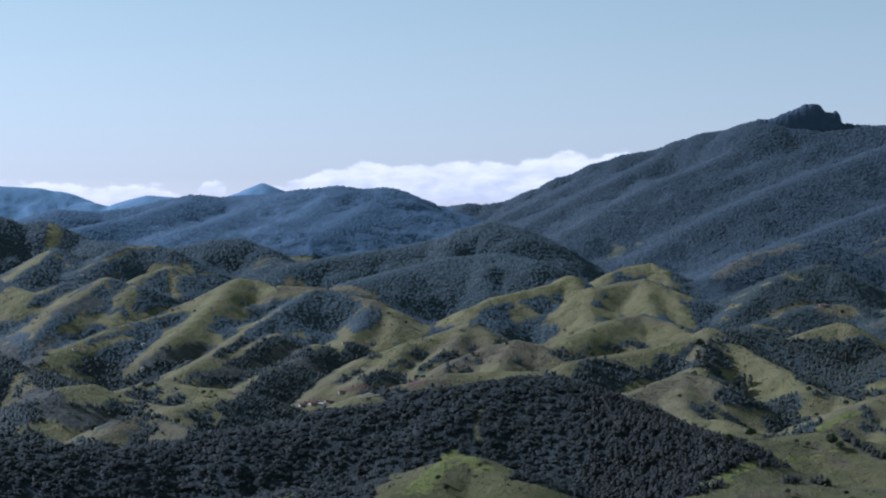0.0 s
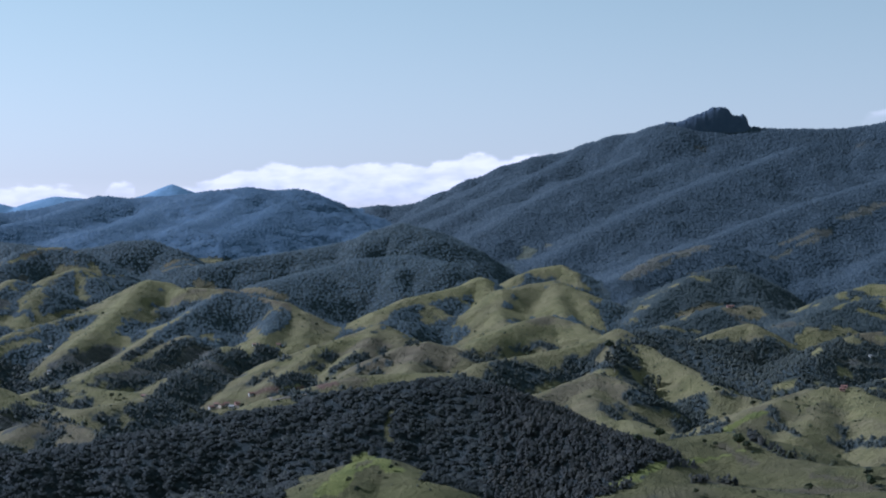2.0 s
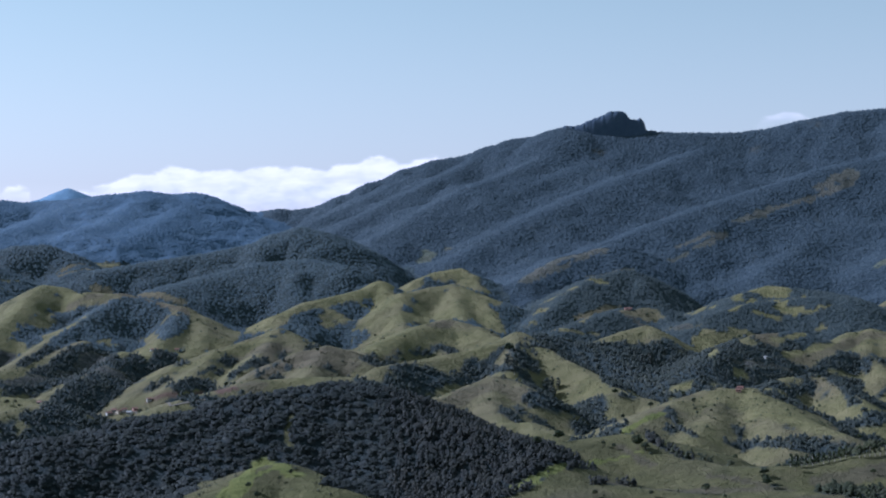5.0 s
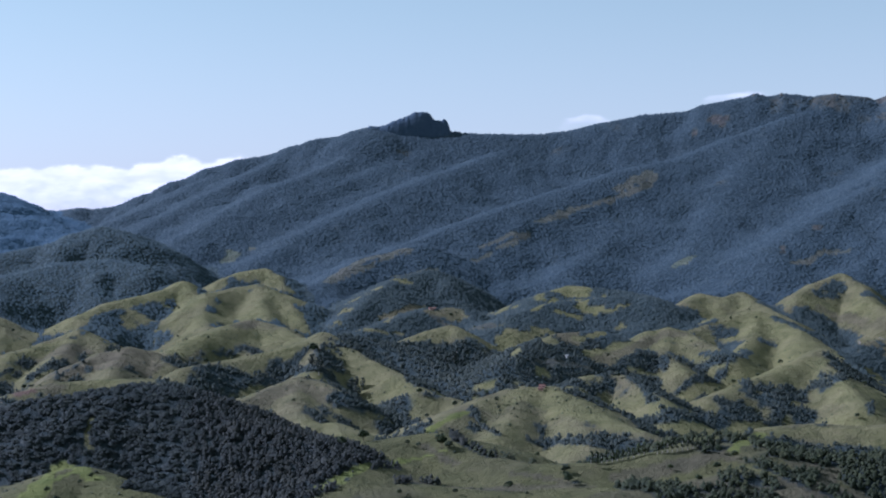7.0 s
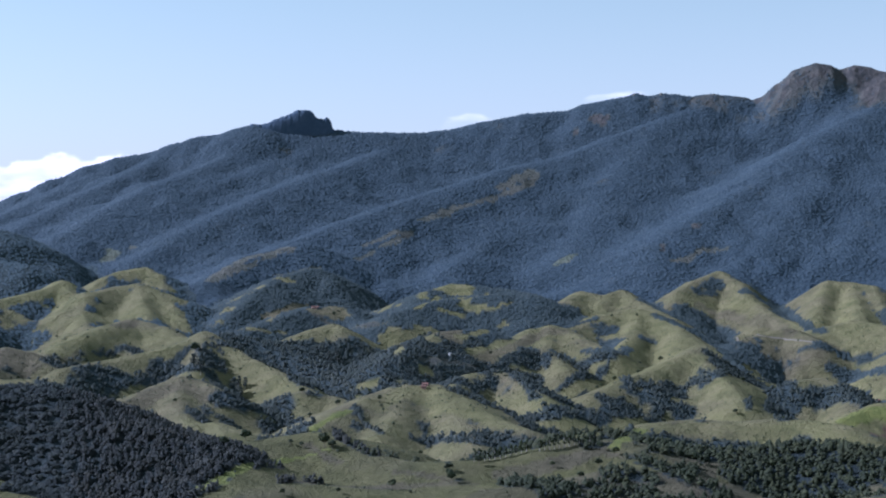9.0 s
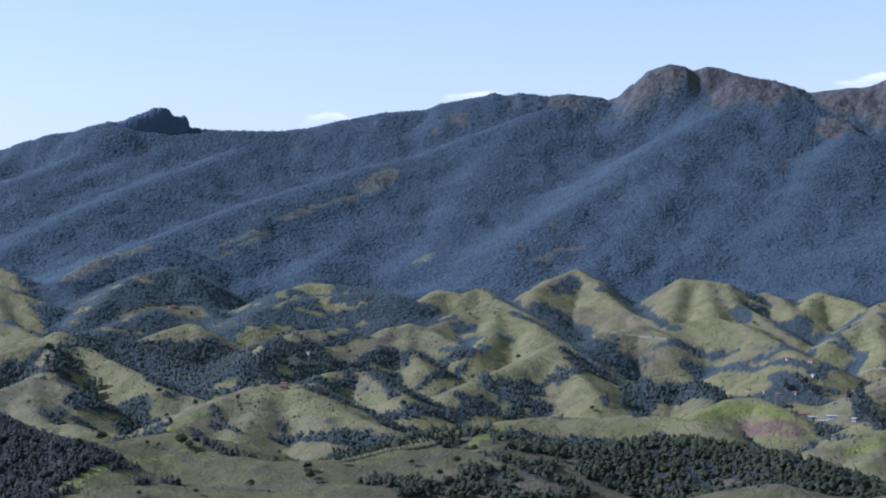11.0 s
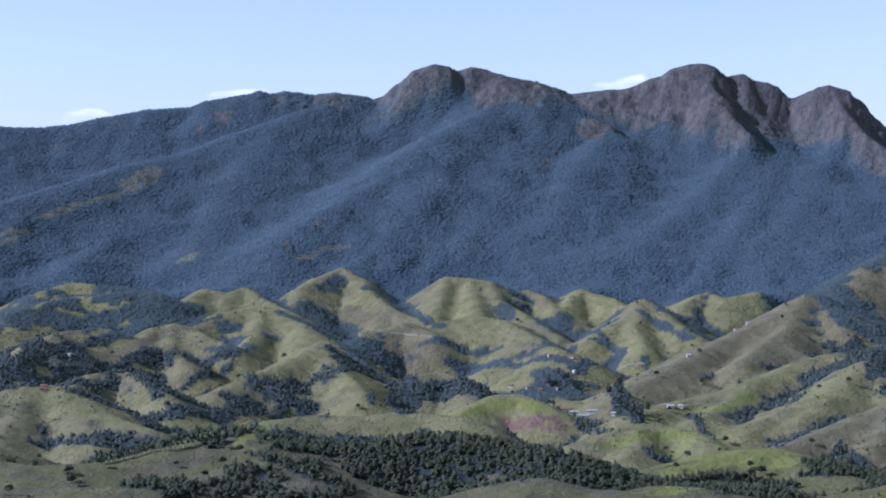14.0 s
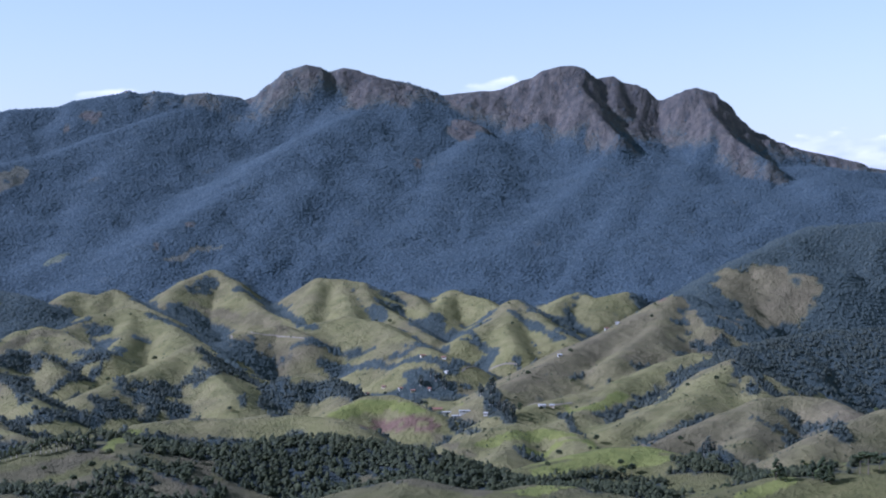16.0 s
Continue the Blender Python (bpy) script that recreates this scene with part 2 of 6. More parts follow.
ridge("crest_d", "mtn", 0.7, 0.75, 20, 0, 0, [(23.33, 4420, 377), (23.60, 4420, 370), (24.15, 4420, 377), (24.60, 4420, 374), (25.15, 4420, 369), (25.69, 4420, 375), (26.77, 4430, 367), (27.21, 4430, 355)])
ridge("peak_west", "mtn", 0.1, 1.6, 18, 0, 0.2, [(27.07, 4430, 357), (27.45, 4420, 368), (27.96, 4400, 398), (28.50, 4390, 431), (29.16, 4390, 447), (29.54, 4390, 441), (29.91, 4400, 430), (30.39, 4400, 440), (30.86, 4400, 434), (31.33, 4400, 419)])
ridge("saddle_mid", "mtn", 0.3, 0.75, 25, 0, 0.3, [(31.33, 4400, 419), (32.46, 4410, 402), (33.02, 4420, 389), (33.58, 4430, 371), (34.23, 4430, 376), (34.88, 4430, 381), (35.53, 4430, 382)])
ridge("peak_main", "mtn", 0.1, 1.8, 18, 0, 0.6, [(35.53, 4430, 380), (35.99, 4420, 396), (36.40, 4410, 408), (36.73, 4410, 414), (37.09, 4400, 431), (37.64, 4400, 441), (38.15, 4400, 443), (38.41, 4400, 436), (38.59, 4400, 416), (38.66, 4400, 405)])
ridge("peak_east", "mtn", 0.1, 1.8, 14, 0, 0.6, [(38.71, 4420, 407), (38.98, 4420, 413), (39.41, 4420, 417), (39.75, 4420, 400), (40.16, 4420, 394), (40.44, 4420, 385), (40.66, 4420, 367), (40.90, 4430, 350)])
ridge("dome_east", "mtn", 0.1, 1.8, 20, 0, 0.5, [(40.90, 4430, 350), (41.56, 4400, 368), (41.84, 4390, 376), (42.12, 4390, 380), (42.63, 4390, 370), (43.04, 4400, 346), (43.41, 4410, 310), (43.59, 4420, 296)])
ridge("crest_e", "mtn", 0.3, 0.75, 25, 0, 0.4, [(43.59, 4420, 292), (44.14, 4430, 266), (44.78, 4430, 242), (45.24, 4440, 229), (45.78, 4440, 218), (46.50, 4440, 206), (47.22, 4440, 191), (47.67, 4440, 176), (48.29, 4450, 167), (49.53, 4450, 143)])
ridge("body_west", "mtn", 0.5, 0.8, 40, 0, 0.2, [(27.07, 4430, 349), (28.12, 4400, 354), (29.25, 4380, 359), (30.57, 4390, 352), (32.08, 4400, 345), (33.58, 4430, 339)])
ridge("body_main", "mtn", 0.4, 0.8, 40, 0, 0.5, [(33.58, 4430, 339), (35.44, 4400, 335), (36.91, 4380, 339), (38.37, 4380, 337), (39.81, 4390, 314)])
ridge("body_east", "mtn", 0.4, 0.8, 40, 0, 0.5, [(39.69, 4390, 312), (41.00, 4400, 283), (42.30, 4370, 294), (43.77, 4390, 237), (45.23, 4400, 200)])
ridge("dome_rib_a", "mtn", 0.2, 1.1, 6, 0, 0.5, [(38.00, 4400, 438), (38.47, 4320, 365), (38.94, 4250, 303), (39.59, 4180, 249)])
ridge("dome_rib_b", "mtn", 0.25, 1.1, 6, 0, 0.5, [(42.21, 4390, 377), (42.71, 4310, 304), (43.40, 4230, 242), (44.50, 4150, 182)])
ridge("cliff_mid", "mtn", 0.15, 1.3, 5, 0, 0.4, [(34.14, 4260, 297), (34.60, 4255, 294), (34.97, 4250, 282), (35.16, 4240, 260)])
# mountain spurs
ridge("spur_a", "mtn", 1.4, 0.56, 30, 0, 0, [(6.15, 4340, 193), (4.85, 4220, 146), (3.57, 4100, 97), (2.11, 3960, 46)])
ridge("spur_b", "mtn", 1.4, 0.56, 30, 0, 0, [(7.91, 4340, 228), (6.52, 4190, 169), (5.04, 4030, 109), (3.57, 3870, 54), (2.11, 3700, 0)])
ridge("spur_c", "mtn", 1.4, 0.56, 30, 0, 0, [(11.21, 4340, 270), (10.07, 4220, 223), (8.76, 4080, 172), (7.26, 3920, 126), (5.77, 3750, 69), (4.48, 3600, 15)])
ridge("spur_d", "mtn", 1.4, 0.56, 30, 0, 0, [(13.19, 4340, 267), (11.58, 4180, 198), (10.07, 4040, 147), (8.38, 3880, 97), (6.89, 3730, 53), (5.59, 3600, 3), (4.48, 3480, -39)])
ridge("spur_e", "mtn", 1.4, 0.56, 30, 0, 0, [(15.75, 4340, 263), (14.24, 4180, 205), (12.72, 4030, 157), (11.02, 3860, 106), (9.32, 3680, 52), (8.01, 3550, 9), (6.70, 3400, -38)])
ridge("spur_e_low", "mtn", 1.4, 0.56, 22, 0, 0, [(12.91, 4020, 130), (11.96, 3860, 74), (11.02, 3710, 28), (10.07, 3560, -14), (8.94, 3380, -58)])
ridge("spur_f", "mtn", 1.4, 0.56, 30, 0, 0, [(24.93, 4350, 329), (22.53, 4170, 253), (20.66, 4030, 193), (18.78, 3900, 161), (16.89, 3770, 115), (15.00, 3640, 75), (13.48, 3530, 39), (11.58, 3390, -8), (9.89, 3260, -54)])
ridge("spur_f_rib", "mtn", 1.4, 0.56, 22, 0, 0, [(20.47, 4120, 190), (19.53, 4010, 146), (18.03, 3830, 84), (16.32, 3650, 39), (15.00, 3500, 0), (13.86, 3370, -45), (13.10, 3280, -67)])
ridge("spur_f_low", "mtn", 1.4, 0.56, 22, 0, 0, [(21.04, 4020, 130), (20.29, 3860, 72), (19.16, 3670, 20), (18.03, 3480, -25), (16.89, 3290, -65)])
ridge("spur_g", "mtn", 1.4, 0.56, 30, 0, 0, [(24.31, 4300, 299), (23.37, 4110, 226), (22.62, 3920, 146), (21.97, 3730, 65), (21.41, 3560, -2), (20.85, 3420, -47)])
ridge("spur_h", "mtn", 1.4, 0.56, 30, 0, 0, [(25.21, 4300, 280), (24.37, 4120, 200), (23.34, 3900, 113), (22.60, 3710, 41), (21.86, 3530, -24), (21.30, 3400, -62)])
ridge("spur_i", "mtn", 1.4, 0.55, 34, 0, 0.1, [(31.63, 4360, 350), (30.30, 4146, 289), (29.26, 4000, 241), (28.41, 3900, 199), (27.65, 3810, 151), (26.61, 3690, 101), (25.58, 3570, 60), (24.64, 3470, 26), (23.71, 3382, -10), (22.96, 3347, -46)])
ridge("spur_i_rib", "mtn", 1.4, 0.56, 22, 0, 0.1, [(31.25, 4220, 262), (30.11, 3946, 180), (29.26, 3760, 121), (28.40, 3590, 56), (27.55, 3442, -2), (26.51, 3307, -56)])
ridge("spur_j", "mtn", 1.4, 0.56, 30, 0, 0.1, [(32.77, 4260, 278), (32.10, 4006, 195), (31.43, 3790, 116), (30.86, 3620, 50), (30.20, 3442, -20), (29.53, 3327, -72)])
ridge("spur_k", "mtn", 1.4, 0.55, 34, 0, 0.1, [(34.85, 4230, 261), (34.18, 3976, 180), (33.61, 3770, 109), (33.14, 3590, 38), (32.66, 3442, -26), (32.09, 3307, -87)])
ridge("spur_k_rib", "mtn", 1.4, 0.56, 22, 0, 0.1, [(35.70, 4200, 221), (35.37, 3936, 133), (34.94, 3710, 57), (34.37, 3530, -4), (34.55, 3392, -59), (35.12, 3297, -98)])
ridge("spur_l", "mtn", 1.4, 0.55, 34, 0, 0.1, [(39.55, 4250, 232), (38.80, 3996, 149), (38.01, 3810, 89), (37.20, 3660, 41), (36.45, 3530, 10), (35.88, 3420, -26), (35.59, 3352, -59), (35.97, 3297, -96)])
ridge("spur_l_rib", "mtn", 1.4, 0.56, 22, 0, 0.1, [(40.47, 4200, 187), (40.01, 3916, 104), (39.45, 3650, 31), (38.79, 3472, -21), (38.13, 3307, -77)])
ridge("spur_m", "mtn", 1.4, 0.56, 30, 0, 0.1, [(42.13, 4260, 181), (41.58, 3956, 104), (41.02, 3680, 31), (40.56, 3492, -27), (40.00, 3317, -80)])
ridge("spur_n", "mtn", 1.4, 0.55, 34, 0, 0.1, [(44.68, 4300, 167), (43.59, 3946, 71), (42.72, 3700, 11), (41.98, 3560, -20), (41.30, 3432, -50), (40.74, 3357, -81)])
ridge("spur_o", "mtn", 1.4, 0.56, 30, 0, 0.1, [(47.58, 4350, 155), (46.65, 4160, 100), (45.58, 3960, 51), (44.50, 3760, 13), (43.41, 3560, -23)])
# middle forest hills
ridge("wood_dome", "mid", 1.4, 0.48, 40, 0, 0, [(-4.99, 3250, -53), (-3.49, 3300, -38), (-1.59, 3350, -23), (-0.08, 3380, -5), (0.87, 3400, 17), (1.63, 3400, 29), (2.29, 3380, 20), (2.86, 3330, -13)])
ridge("wood_shoulder", "mid", 1.4, 0.42, 50, 0, 0, [(-2.73, 3050, -78), (-1.21, 3150, -59), (0.30, 3200, -39), (1.82, 3200, -33), (2.96, 3150, -43), (3.71, 3080, -78)])
ridge("wood_left", "mid", 1.4, 0.48, 40, 0, 0, [(-9.84, 3350, -35), (-8.73, 3400, -22), (-7.62, 3400, -8), (-6.87, 3400, -5), (-6.22, 3380, -19), (-5.56, 3300, -46)])
ridge("wood_west", "mid", 1.4, 0.5, 40, 0, 0, [(-15.26, 3550, 45), (-14.55, 3550, 37), (-13.84, 3550, 24), (-13.21, 3550, 30), (-12.58, 3550, 12), (-11.85, 3500, -9), (-10.94, 3450, -13), (-10.03, 3400, -22)])
ridge("meadow_ridge_w", "mid", 0.5, 0.48, 16, 0, 0.6, [(-11.58, 3150, -53), (-10.94, 3250, -28), (-10.30, 3300, -18), (-9.57, 3300, -18), (-9.10, 3280, -25)])
# western pasture hills
ridge("west_a", "mid", 0.28, 0.46, 19, 0, 0.3, [(-10.39, 2980, -84), (-9.84, 3030, -66), (-9.10, 3080, -54), (-8.88, 3040, -71), (-8.77, 2960, -98)])
ridge("west_b", "mid", 0.23, 0.46, 16, 0, 0.2, [(-10.85, 2750, -127), (-10.48, 2850, -94), (-10.12, 2920, -82)])
ridge("west_c", "mid", 0.33, 0.43, 16, 0, 0.4, [(-13.48, 2600, -152), (-12.58, 2750, -113), (-11.85, 2850, -89), (-11.13, 2950, -69)])
ridge("west_d", "mid", 0.18, 0.43, 16, 0, 0.2, [(-13.03, 2480, -167), (-12.04, 2540, -154), (-10.94, 2600, -138), (-9.84, 2660, -127), (-8.73, 2720, -115)])
ridge("west_e", "mid", 0.13, 0.48, 16, 0, 0.3, [(-9.38, 2500, -158), (-8.36, 2600, -131), (-7.52, 2720, -99), (-7.15, 2800, -78), (-6.78, 2850, -69), (-6.22, 2850, -73), (-5.75, 2820, -83)])
ridge("west_f", "mid", 0.28, 0.48, 19, 0, 0.5, [(-5.37, 2800, -80), (-4.24, 2780, -84), (-3.11, 2750, -94), (-2.25, 2720, -104), (-1.74, 2690, -115), (-1.59, 2620, -135), (-1.78, 2560, -153), (-2.35, 2500, -166)])
ridge("west_g", "mid", 0.38, 0.43, 16, 0, 0.5, [(-9.10, 2300, -191), (-7.99, 2360, -179), (-6.68, 2440, -162), (-5.56, 2520, -142)])
ridge("west_h", "mid", 0.33, 0.43, 16, 0, 0.3, [(-12.94, 2150, -196), (-12.58, 2180, -188), (-11.67, 2200, -187), (-10.39, 2180, -204), (-9.29, 2140, -211)])
ridge("west_i", "mid", 0.33, 0.43, 16, 0, 0.3, [(-10.67, 2250, -199), (-9.84, 2280, -192), (-8.73, 2260, -195), (-7.24, 2230, -199)])
ridge("west_j", "mid", 0.23, 0.43, 16, 0, 0.3, [(-8.92, 2120, -209), (-7.80, 2150, -204), (-6.68, 2180, -200)])
ridge("west_k", "mid", 0.38, 0.43, 16, 0, 0.7, [(-11.31, 1900, -217), (-10.76, 1950, -207), (-10.02, 1980, -202), (-9.10, 1940, -209), (-8.36, 1900, -213)])
ridge("west_l", "mid", 0.48, 0.43, 22, 0, 0.5, [(-15.61, 2400, -155), (-14.55, 2350, -163), (-13.84, 2300, -179), (-13.12, 2220, -195)])
ridge("west_m", "mid", 0.53, 0.43, 16, 0, 0.5, [(-13.48, 3150, -53), (-12.76, 3300, -23), (-12.22, 3200, -54)])
ridge("west_n", "mid", 0.53, 0.48, 19, 0, 0.5, [(-6.49, 2280, -196), (-4.99, 2400, -175), (-4.24, 2480, -156)])
ridge("west_o", "mid", 0.53, 0.48, 19, 0, 0.5, [(-15.26, 3050, -60), (-14.55, 3000, -79), (-13.48, 2900, -95), (-12.40, 2950, -78)])
# central pasture hills
ridge("cen_a", "mid", 0.15, 0.48, 19, 0, 0.4, [(-4.24, 2250, -210), (-3.29, 2340, -186), (-2.54, 2400, -169), (-1.21, 2450, -155), (-0.07, 2500, -141), (0.88, 2540, -130), (1.26, 2520, -136), (1.60, 2470, -151)])
ridge("cen_b", "mid", 0.1, 0.5, 19, 0, 0.5, [(-0.35, 2200, -179), (0.69, 2270, -160), (1.64, 2310, -147), (2.49, 2320, -143), (3.15, 2320, -147), (3.62, 2280, -159)])
ridge("cen_c", "mid", 0.15, 0.42, 19, 0, 0.4, [(-2.72, 2000, -186), (-1.21, 2050, -177), (0.12, 2100, -169), (1.83, 2130, -168), (3.34, 2130, -168)])
ridge("cen_d", "mid", 0.1, 0.43, 19, 0, 0.4, [(3.44, 2380, -159), (4.47, 2470, -141), (5.60, 2560, -125), (6.54, 2620, -117), (7.47, 2580, -127), (8.18, 2520, -141)])
ridge("cen_e", "mid", 0.12, 0.48, 19, 0, 0.3, [(4.19, 2720, -113), (5.04, 2800, -85), (5.97, 2850, -75), (6.72, 2860, -72), (7.19, 2840, -79), (7.75, 2780, -100), (8.13, 2700, -124)])
ridge("cen_f", "mid", 0.15, 0.5, 16, 0, 0.3, [(5.69, 2980, -61), (6.16, 3010, -52), (6.91, 3030, -46), (7.38, 3000, -57), (7.55, 2950, -76)])
ridge("cen_g", "mid", 0.25, 0.46, 16, 0, 0.4, [(1.10, 2700, -110), (1.82, 2760, -96), (2.96, 2810, -86), (3.81, 2850, -76), (4.24, 2880, -65), (4.47, 2840, -80)])
ridge("cen_h", "mid", 0.1, 0.5, 14, 0, 0.4, [(4.29, 2200, -160), (5.98, 2260, -153), (7.48, 2310, -144), (8.41, 2350, -135), (8.89, 2380, -127), (9.52, 2340, -139), (10.44, 2280, -157), (11.54, 2210, -173), (12.27, 2150, -186)])
ridge("cen_i", "mid", 1.4, 0.48, 30, 0, 0, [(8.78, 2440, -138), (9.70, 2470, -135), (10.80, 2460, -144), (12.08, 2420, -159), (13.35, 2350, -180)])
ridge("cen_j", "mid", 0.08, 0.5, 19, 0, 0.5, [(5.89, 1900, -178), (6.73, 1950, -172), (7.48, 1990, -165), (8.13, 2010, -160), (8.69, 2000, -162), (9.34, 1960, -170)])
ridge("cen_k", "mid", 0.15, 0.36, 19, 0, 0.5, [(8.60, 1780, -190), (9.15, 1790, -189), (9.71, 1740, -193)])
ridge("cen_l", "mtn", 1.4, 0.5, 16, 0, 0.6, [(8.92, 3000, -69), (9.70, 3100, -46), (10.34, 3180, -28), (11.53, 3250, -12), (12.25, 3300, -5)])
ridge("cen_m", "mid", 0.75, 0.46, 16, 0, 0.5, [(9.52, 2700, -123), (10.62, 2850, -83), (11.35, 2950, -62), (12.62, 3020, -49), (12.98, 2970, -67)])
ridge("cen_n", "mid", 0.75, 0.46, 16, 0, 0.5, [(10.25, 2650, -136), (11.35, 2730, -120), (12.44, 2800, -108), (13.52, 2820, -107), (14.15, 2740, -132), (14.68, 2660, -153)])
ridge("cen_o", "mid", 0.12, 0.46, 14, 0, 0.3, [(11.90, 2500, -138), (12.44, 2530, -131), (13.16, 2560, -124), (13.43, 2540, -129)])
ridge("cen_p", "mid", 0.1, 0.36, 16, 0, 0.3, [(12.17, 2050, -180), (13.02, 2050, -186), (13.50, 2030, -190)])
# right: valley between
ridge("val_a", "mid", 0.72, 0.43, 16, 0, 0.5, [(15.11, 2300, -160), (15.86, 2400, -143), (16.81, 2500, -133), (18.13, 2550, -131)])
ridge("val_b", "mid", 0.68, 0.43, 16, 0, 0.5, [(15.11, 2700, -117), (16.24, 2800, -102), (17.37, 2850, -95), (18.69, 2850, -90)])
ridge("val_c", "mid", 0.68, 0.43, 16, 0, 0.5, [(16.24, 2880, -86), (17.19, 2930, -73), (18.88, 2900, -82), (19.82, 2860, -90)])
# eastern pasture hills
ridge("east_a", "mid", 0.05, 0.54, 16, 0, 0.4, [(29.15, 2950, -133), (29.34, 3060, -98), (29.58, 3140, -71), (30.28, 3140, -76), (30.94, 3120, -79), (31.32, 3020, -112), (32.17, 2930, -132), (33.29, 2820, -164)])
ridge("east_a_low", "mid", 0.08, 0.43, 19, 0, 0.3, [(29.24, 2850, -143), (30.38, 2880, -130), (31.51, 2840, -138), (32.63, 2720, -163), (33.38, 2640, -175)])
ridge("east_b", "mid", 0.08, 0.54, 15, 0, 0.6, [(31.60, 3080, -119), (31.88, 3130, -102), (32.26, 3150, -96), (32.73, 3120, -104), (33.20, 3040, -127)])
ridge("east_c", "mid", 0.08, 0.54, 15, 0, 0.3, [(33.38, 3020, -136), (33.76, 3100, -109), (34.04, 3150, -94), (34.41, 3130, -102), (35.06, 3100, -109), (35.62, 3040, -125)])
ridge("east_d", "mid", 0.04, 0.5, 22, 0, 0.3, [(34.22, 2780, -166), (35.06, 2860, -147), (35.80, 2930, -132), (36.11, 3000, -110), (36.54, 2970, -119), (37.00, 2900, -139), (37.55, 2830, -154), (38.00, 2790, -165)])
ridge("east_e", "mid", 0.15, 0.5, 14, 0, 0.2, [(37.46, 3050, -121), (37.91, 3120, -104), (38.28, 3140, -99), (38.73, 3100, -110), (39.81, 3150, -99)])
ridge("east_f", "mid", 0.12, 0.5, 16, 0, 0.5, [(24.35, 2950, -133), (24.69, 3100, -89), (25.26, 3160, -72), (26.02, 3220, -56), (26.68, 3160, -75), (26.97, 3090, -99), (27.73, 3000, -126), (29.05, 2900, -150)])
ridge("east_g", "mid", 0.08, 0.46, 16, 0, 0.6, [(26.59, 2750, -161), (27.53, 2810, -148), (28.29, 2830, -142), (29.15, 2770, -157)])
ridge("east_h", "mid", 0.2, 0.48, 16, 0, 0.5, [(20.54, 2950, -118), (21.48, 3060, -90), (22.23, 3040, -97), (22.80, 3080, -88), (23.55, 2990, -110), (24.50, 2900, -131)])
ridge("east_i", "mid", 0.05, 0.48, 22, 0, 0.3, [(21.10, 2750, -142), (22.04, 2830, -123), (22.99, 2870, -115), (23.74, 2860, -118), (24.50, 2780, -137), (25.45, 2660, -162), (26.39, 2560, -182), (27.15, 2450, -202), (27.72, 2350, -219)])
ridge("east_j", "mid", 0.08, 0.5, 19, 0, 0.4, [(17.64, 2450, -173), (18.66, 2530, -156), (19.79, 2610, -137), (20.44, 2630, -132), (20.91, 2620, -135), (21.57, 2560, -147), (22.42, 2510, -159)])
ridge("east_k", "mid", 0.08, 0.48, 19, 0, 0.3, [(21.75, 2180, -195), (22.98, 2260, -182), (24.12, 2340, -168), (25.26, 2420, -151)])
ridge("east_l", "mid", 0.06, 0.43, 25, 0, 0.5, [(12.62, 1820, -195), (13.52, 1900, -186), (14.43, 1970, -178), (15.34, 2010, -172), (16.44, 2020, -172), (17.36, 1970, -181), (18.29, 1890, -194), (19.59, 1830, -203)])
ridge("east_m", "mid", 0.2, 0.48, 16, 0, 0.3, [(16.90, 2130, -185), (17.73, 2210, -172), (18.66, 2230, -169), (19.22, 2210, -173), (19.88, 2140, -187), (20.53, 2060, -201)])
ridge("east_n", "mid", 0.03, 0.36, 22, 0, 0.3, [(22.22, 1850, -212), (23.74, 1920, -204), (25.25, 1950, -202), (26.77, 1950, -204), (27.91, 1970, -201), (29.24, 1960, -203), (30.09, 1940, -205)])
ridge("east_o", "mid", 0.03, 0.40, 14, 0, 0.05, [(29.80, 2030, -212), (30.56, 2080, -201), (31.20, 2105, -194), (31.90, 2110, -193), (32.50, 2085, -199), (33.05, 2060, -206)])
ridge("east_p", "mid", 0.12, 0.48, 16, 0, 0.5, [(28.67, 2330, -186), (29.24, 2350, -184), (29.99, 2320, -191), (30.56, 2250, -206)])
# far right
ridge("se_a", "mid", 0.08, 0.43, 19, 0, 0.7, [(35.31, 2130, -196), (36.64, 2240, -176), (38.16, 2360, -153), (39.48, 2470, -131), (40.60, 2560, -109), (41.35, 2620, -92), (41.82, 2640, -88), (42.28, 2590, -105), (42.56, 2510, -131)])
ridge("se_b", "mid", 0.05, 0.41, 19, 0, 0.3, [(35.69, 2010, -208), (37.02, 2080, -200), (38.53, 2140, -193), (39.85, 2210, -183), (41.16, 2290, -165), (42.09, 2330, -156)])
ridge("se_c", "mid", 0.05, 0.43, 22, 0, 0.3, [(34.36, 1830, -216), (35.12, 1870, -212), (35.88, 1900, -208), (36.82, 1910, -209), (37.77, 1880, -213), (38.43, 1820, -221)])
ridge("se_d", "mid", 0.1, 0.46, 19, 0, 0.3, [(39.28, 1900, -212), (40.59, 1980, -200), (41.90, 2060, -187), (42.83, 2160, -169), (43.38, 2210, -158), (43.75, 2180, -167), (44.12, 2100, -185)])
ridge("se_e", "mid", 0.15, 0.48, 19, 0, 0.9, [(40.78, 1800, -215), (42.08, 1850, -204), (43.19, 1910, -193), (44.30, 1970, -185), (45.21, 1990, -181), (46.30, 1980, -183), (47.20, 1920, -192)])
ridge("se_f", "mid", 0.12, 0.46, 19, 0, 0.6, [(45.66, 1720, -207), (46.48, 1770, -197), (47.38, 1820, -189), (48.27, 1860, -182), (49.51, 1900, -176)])
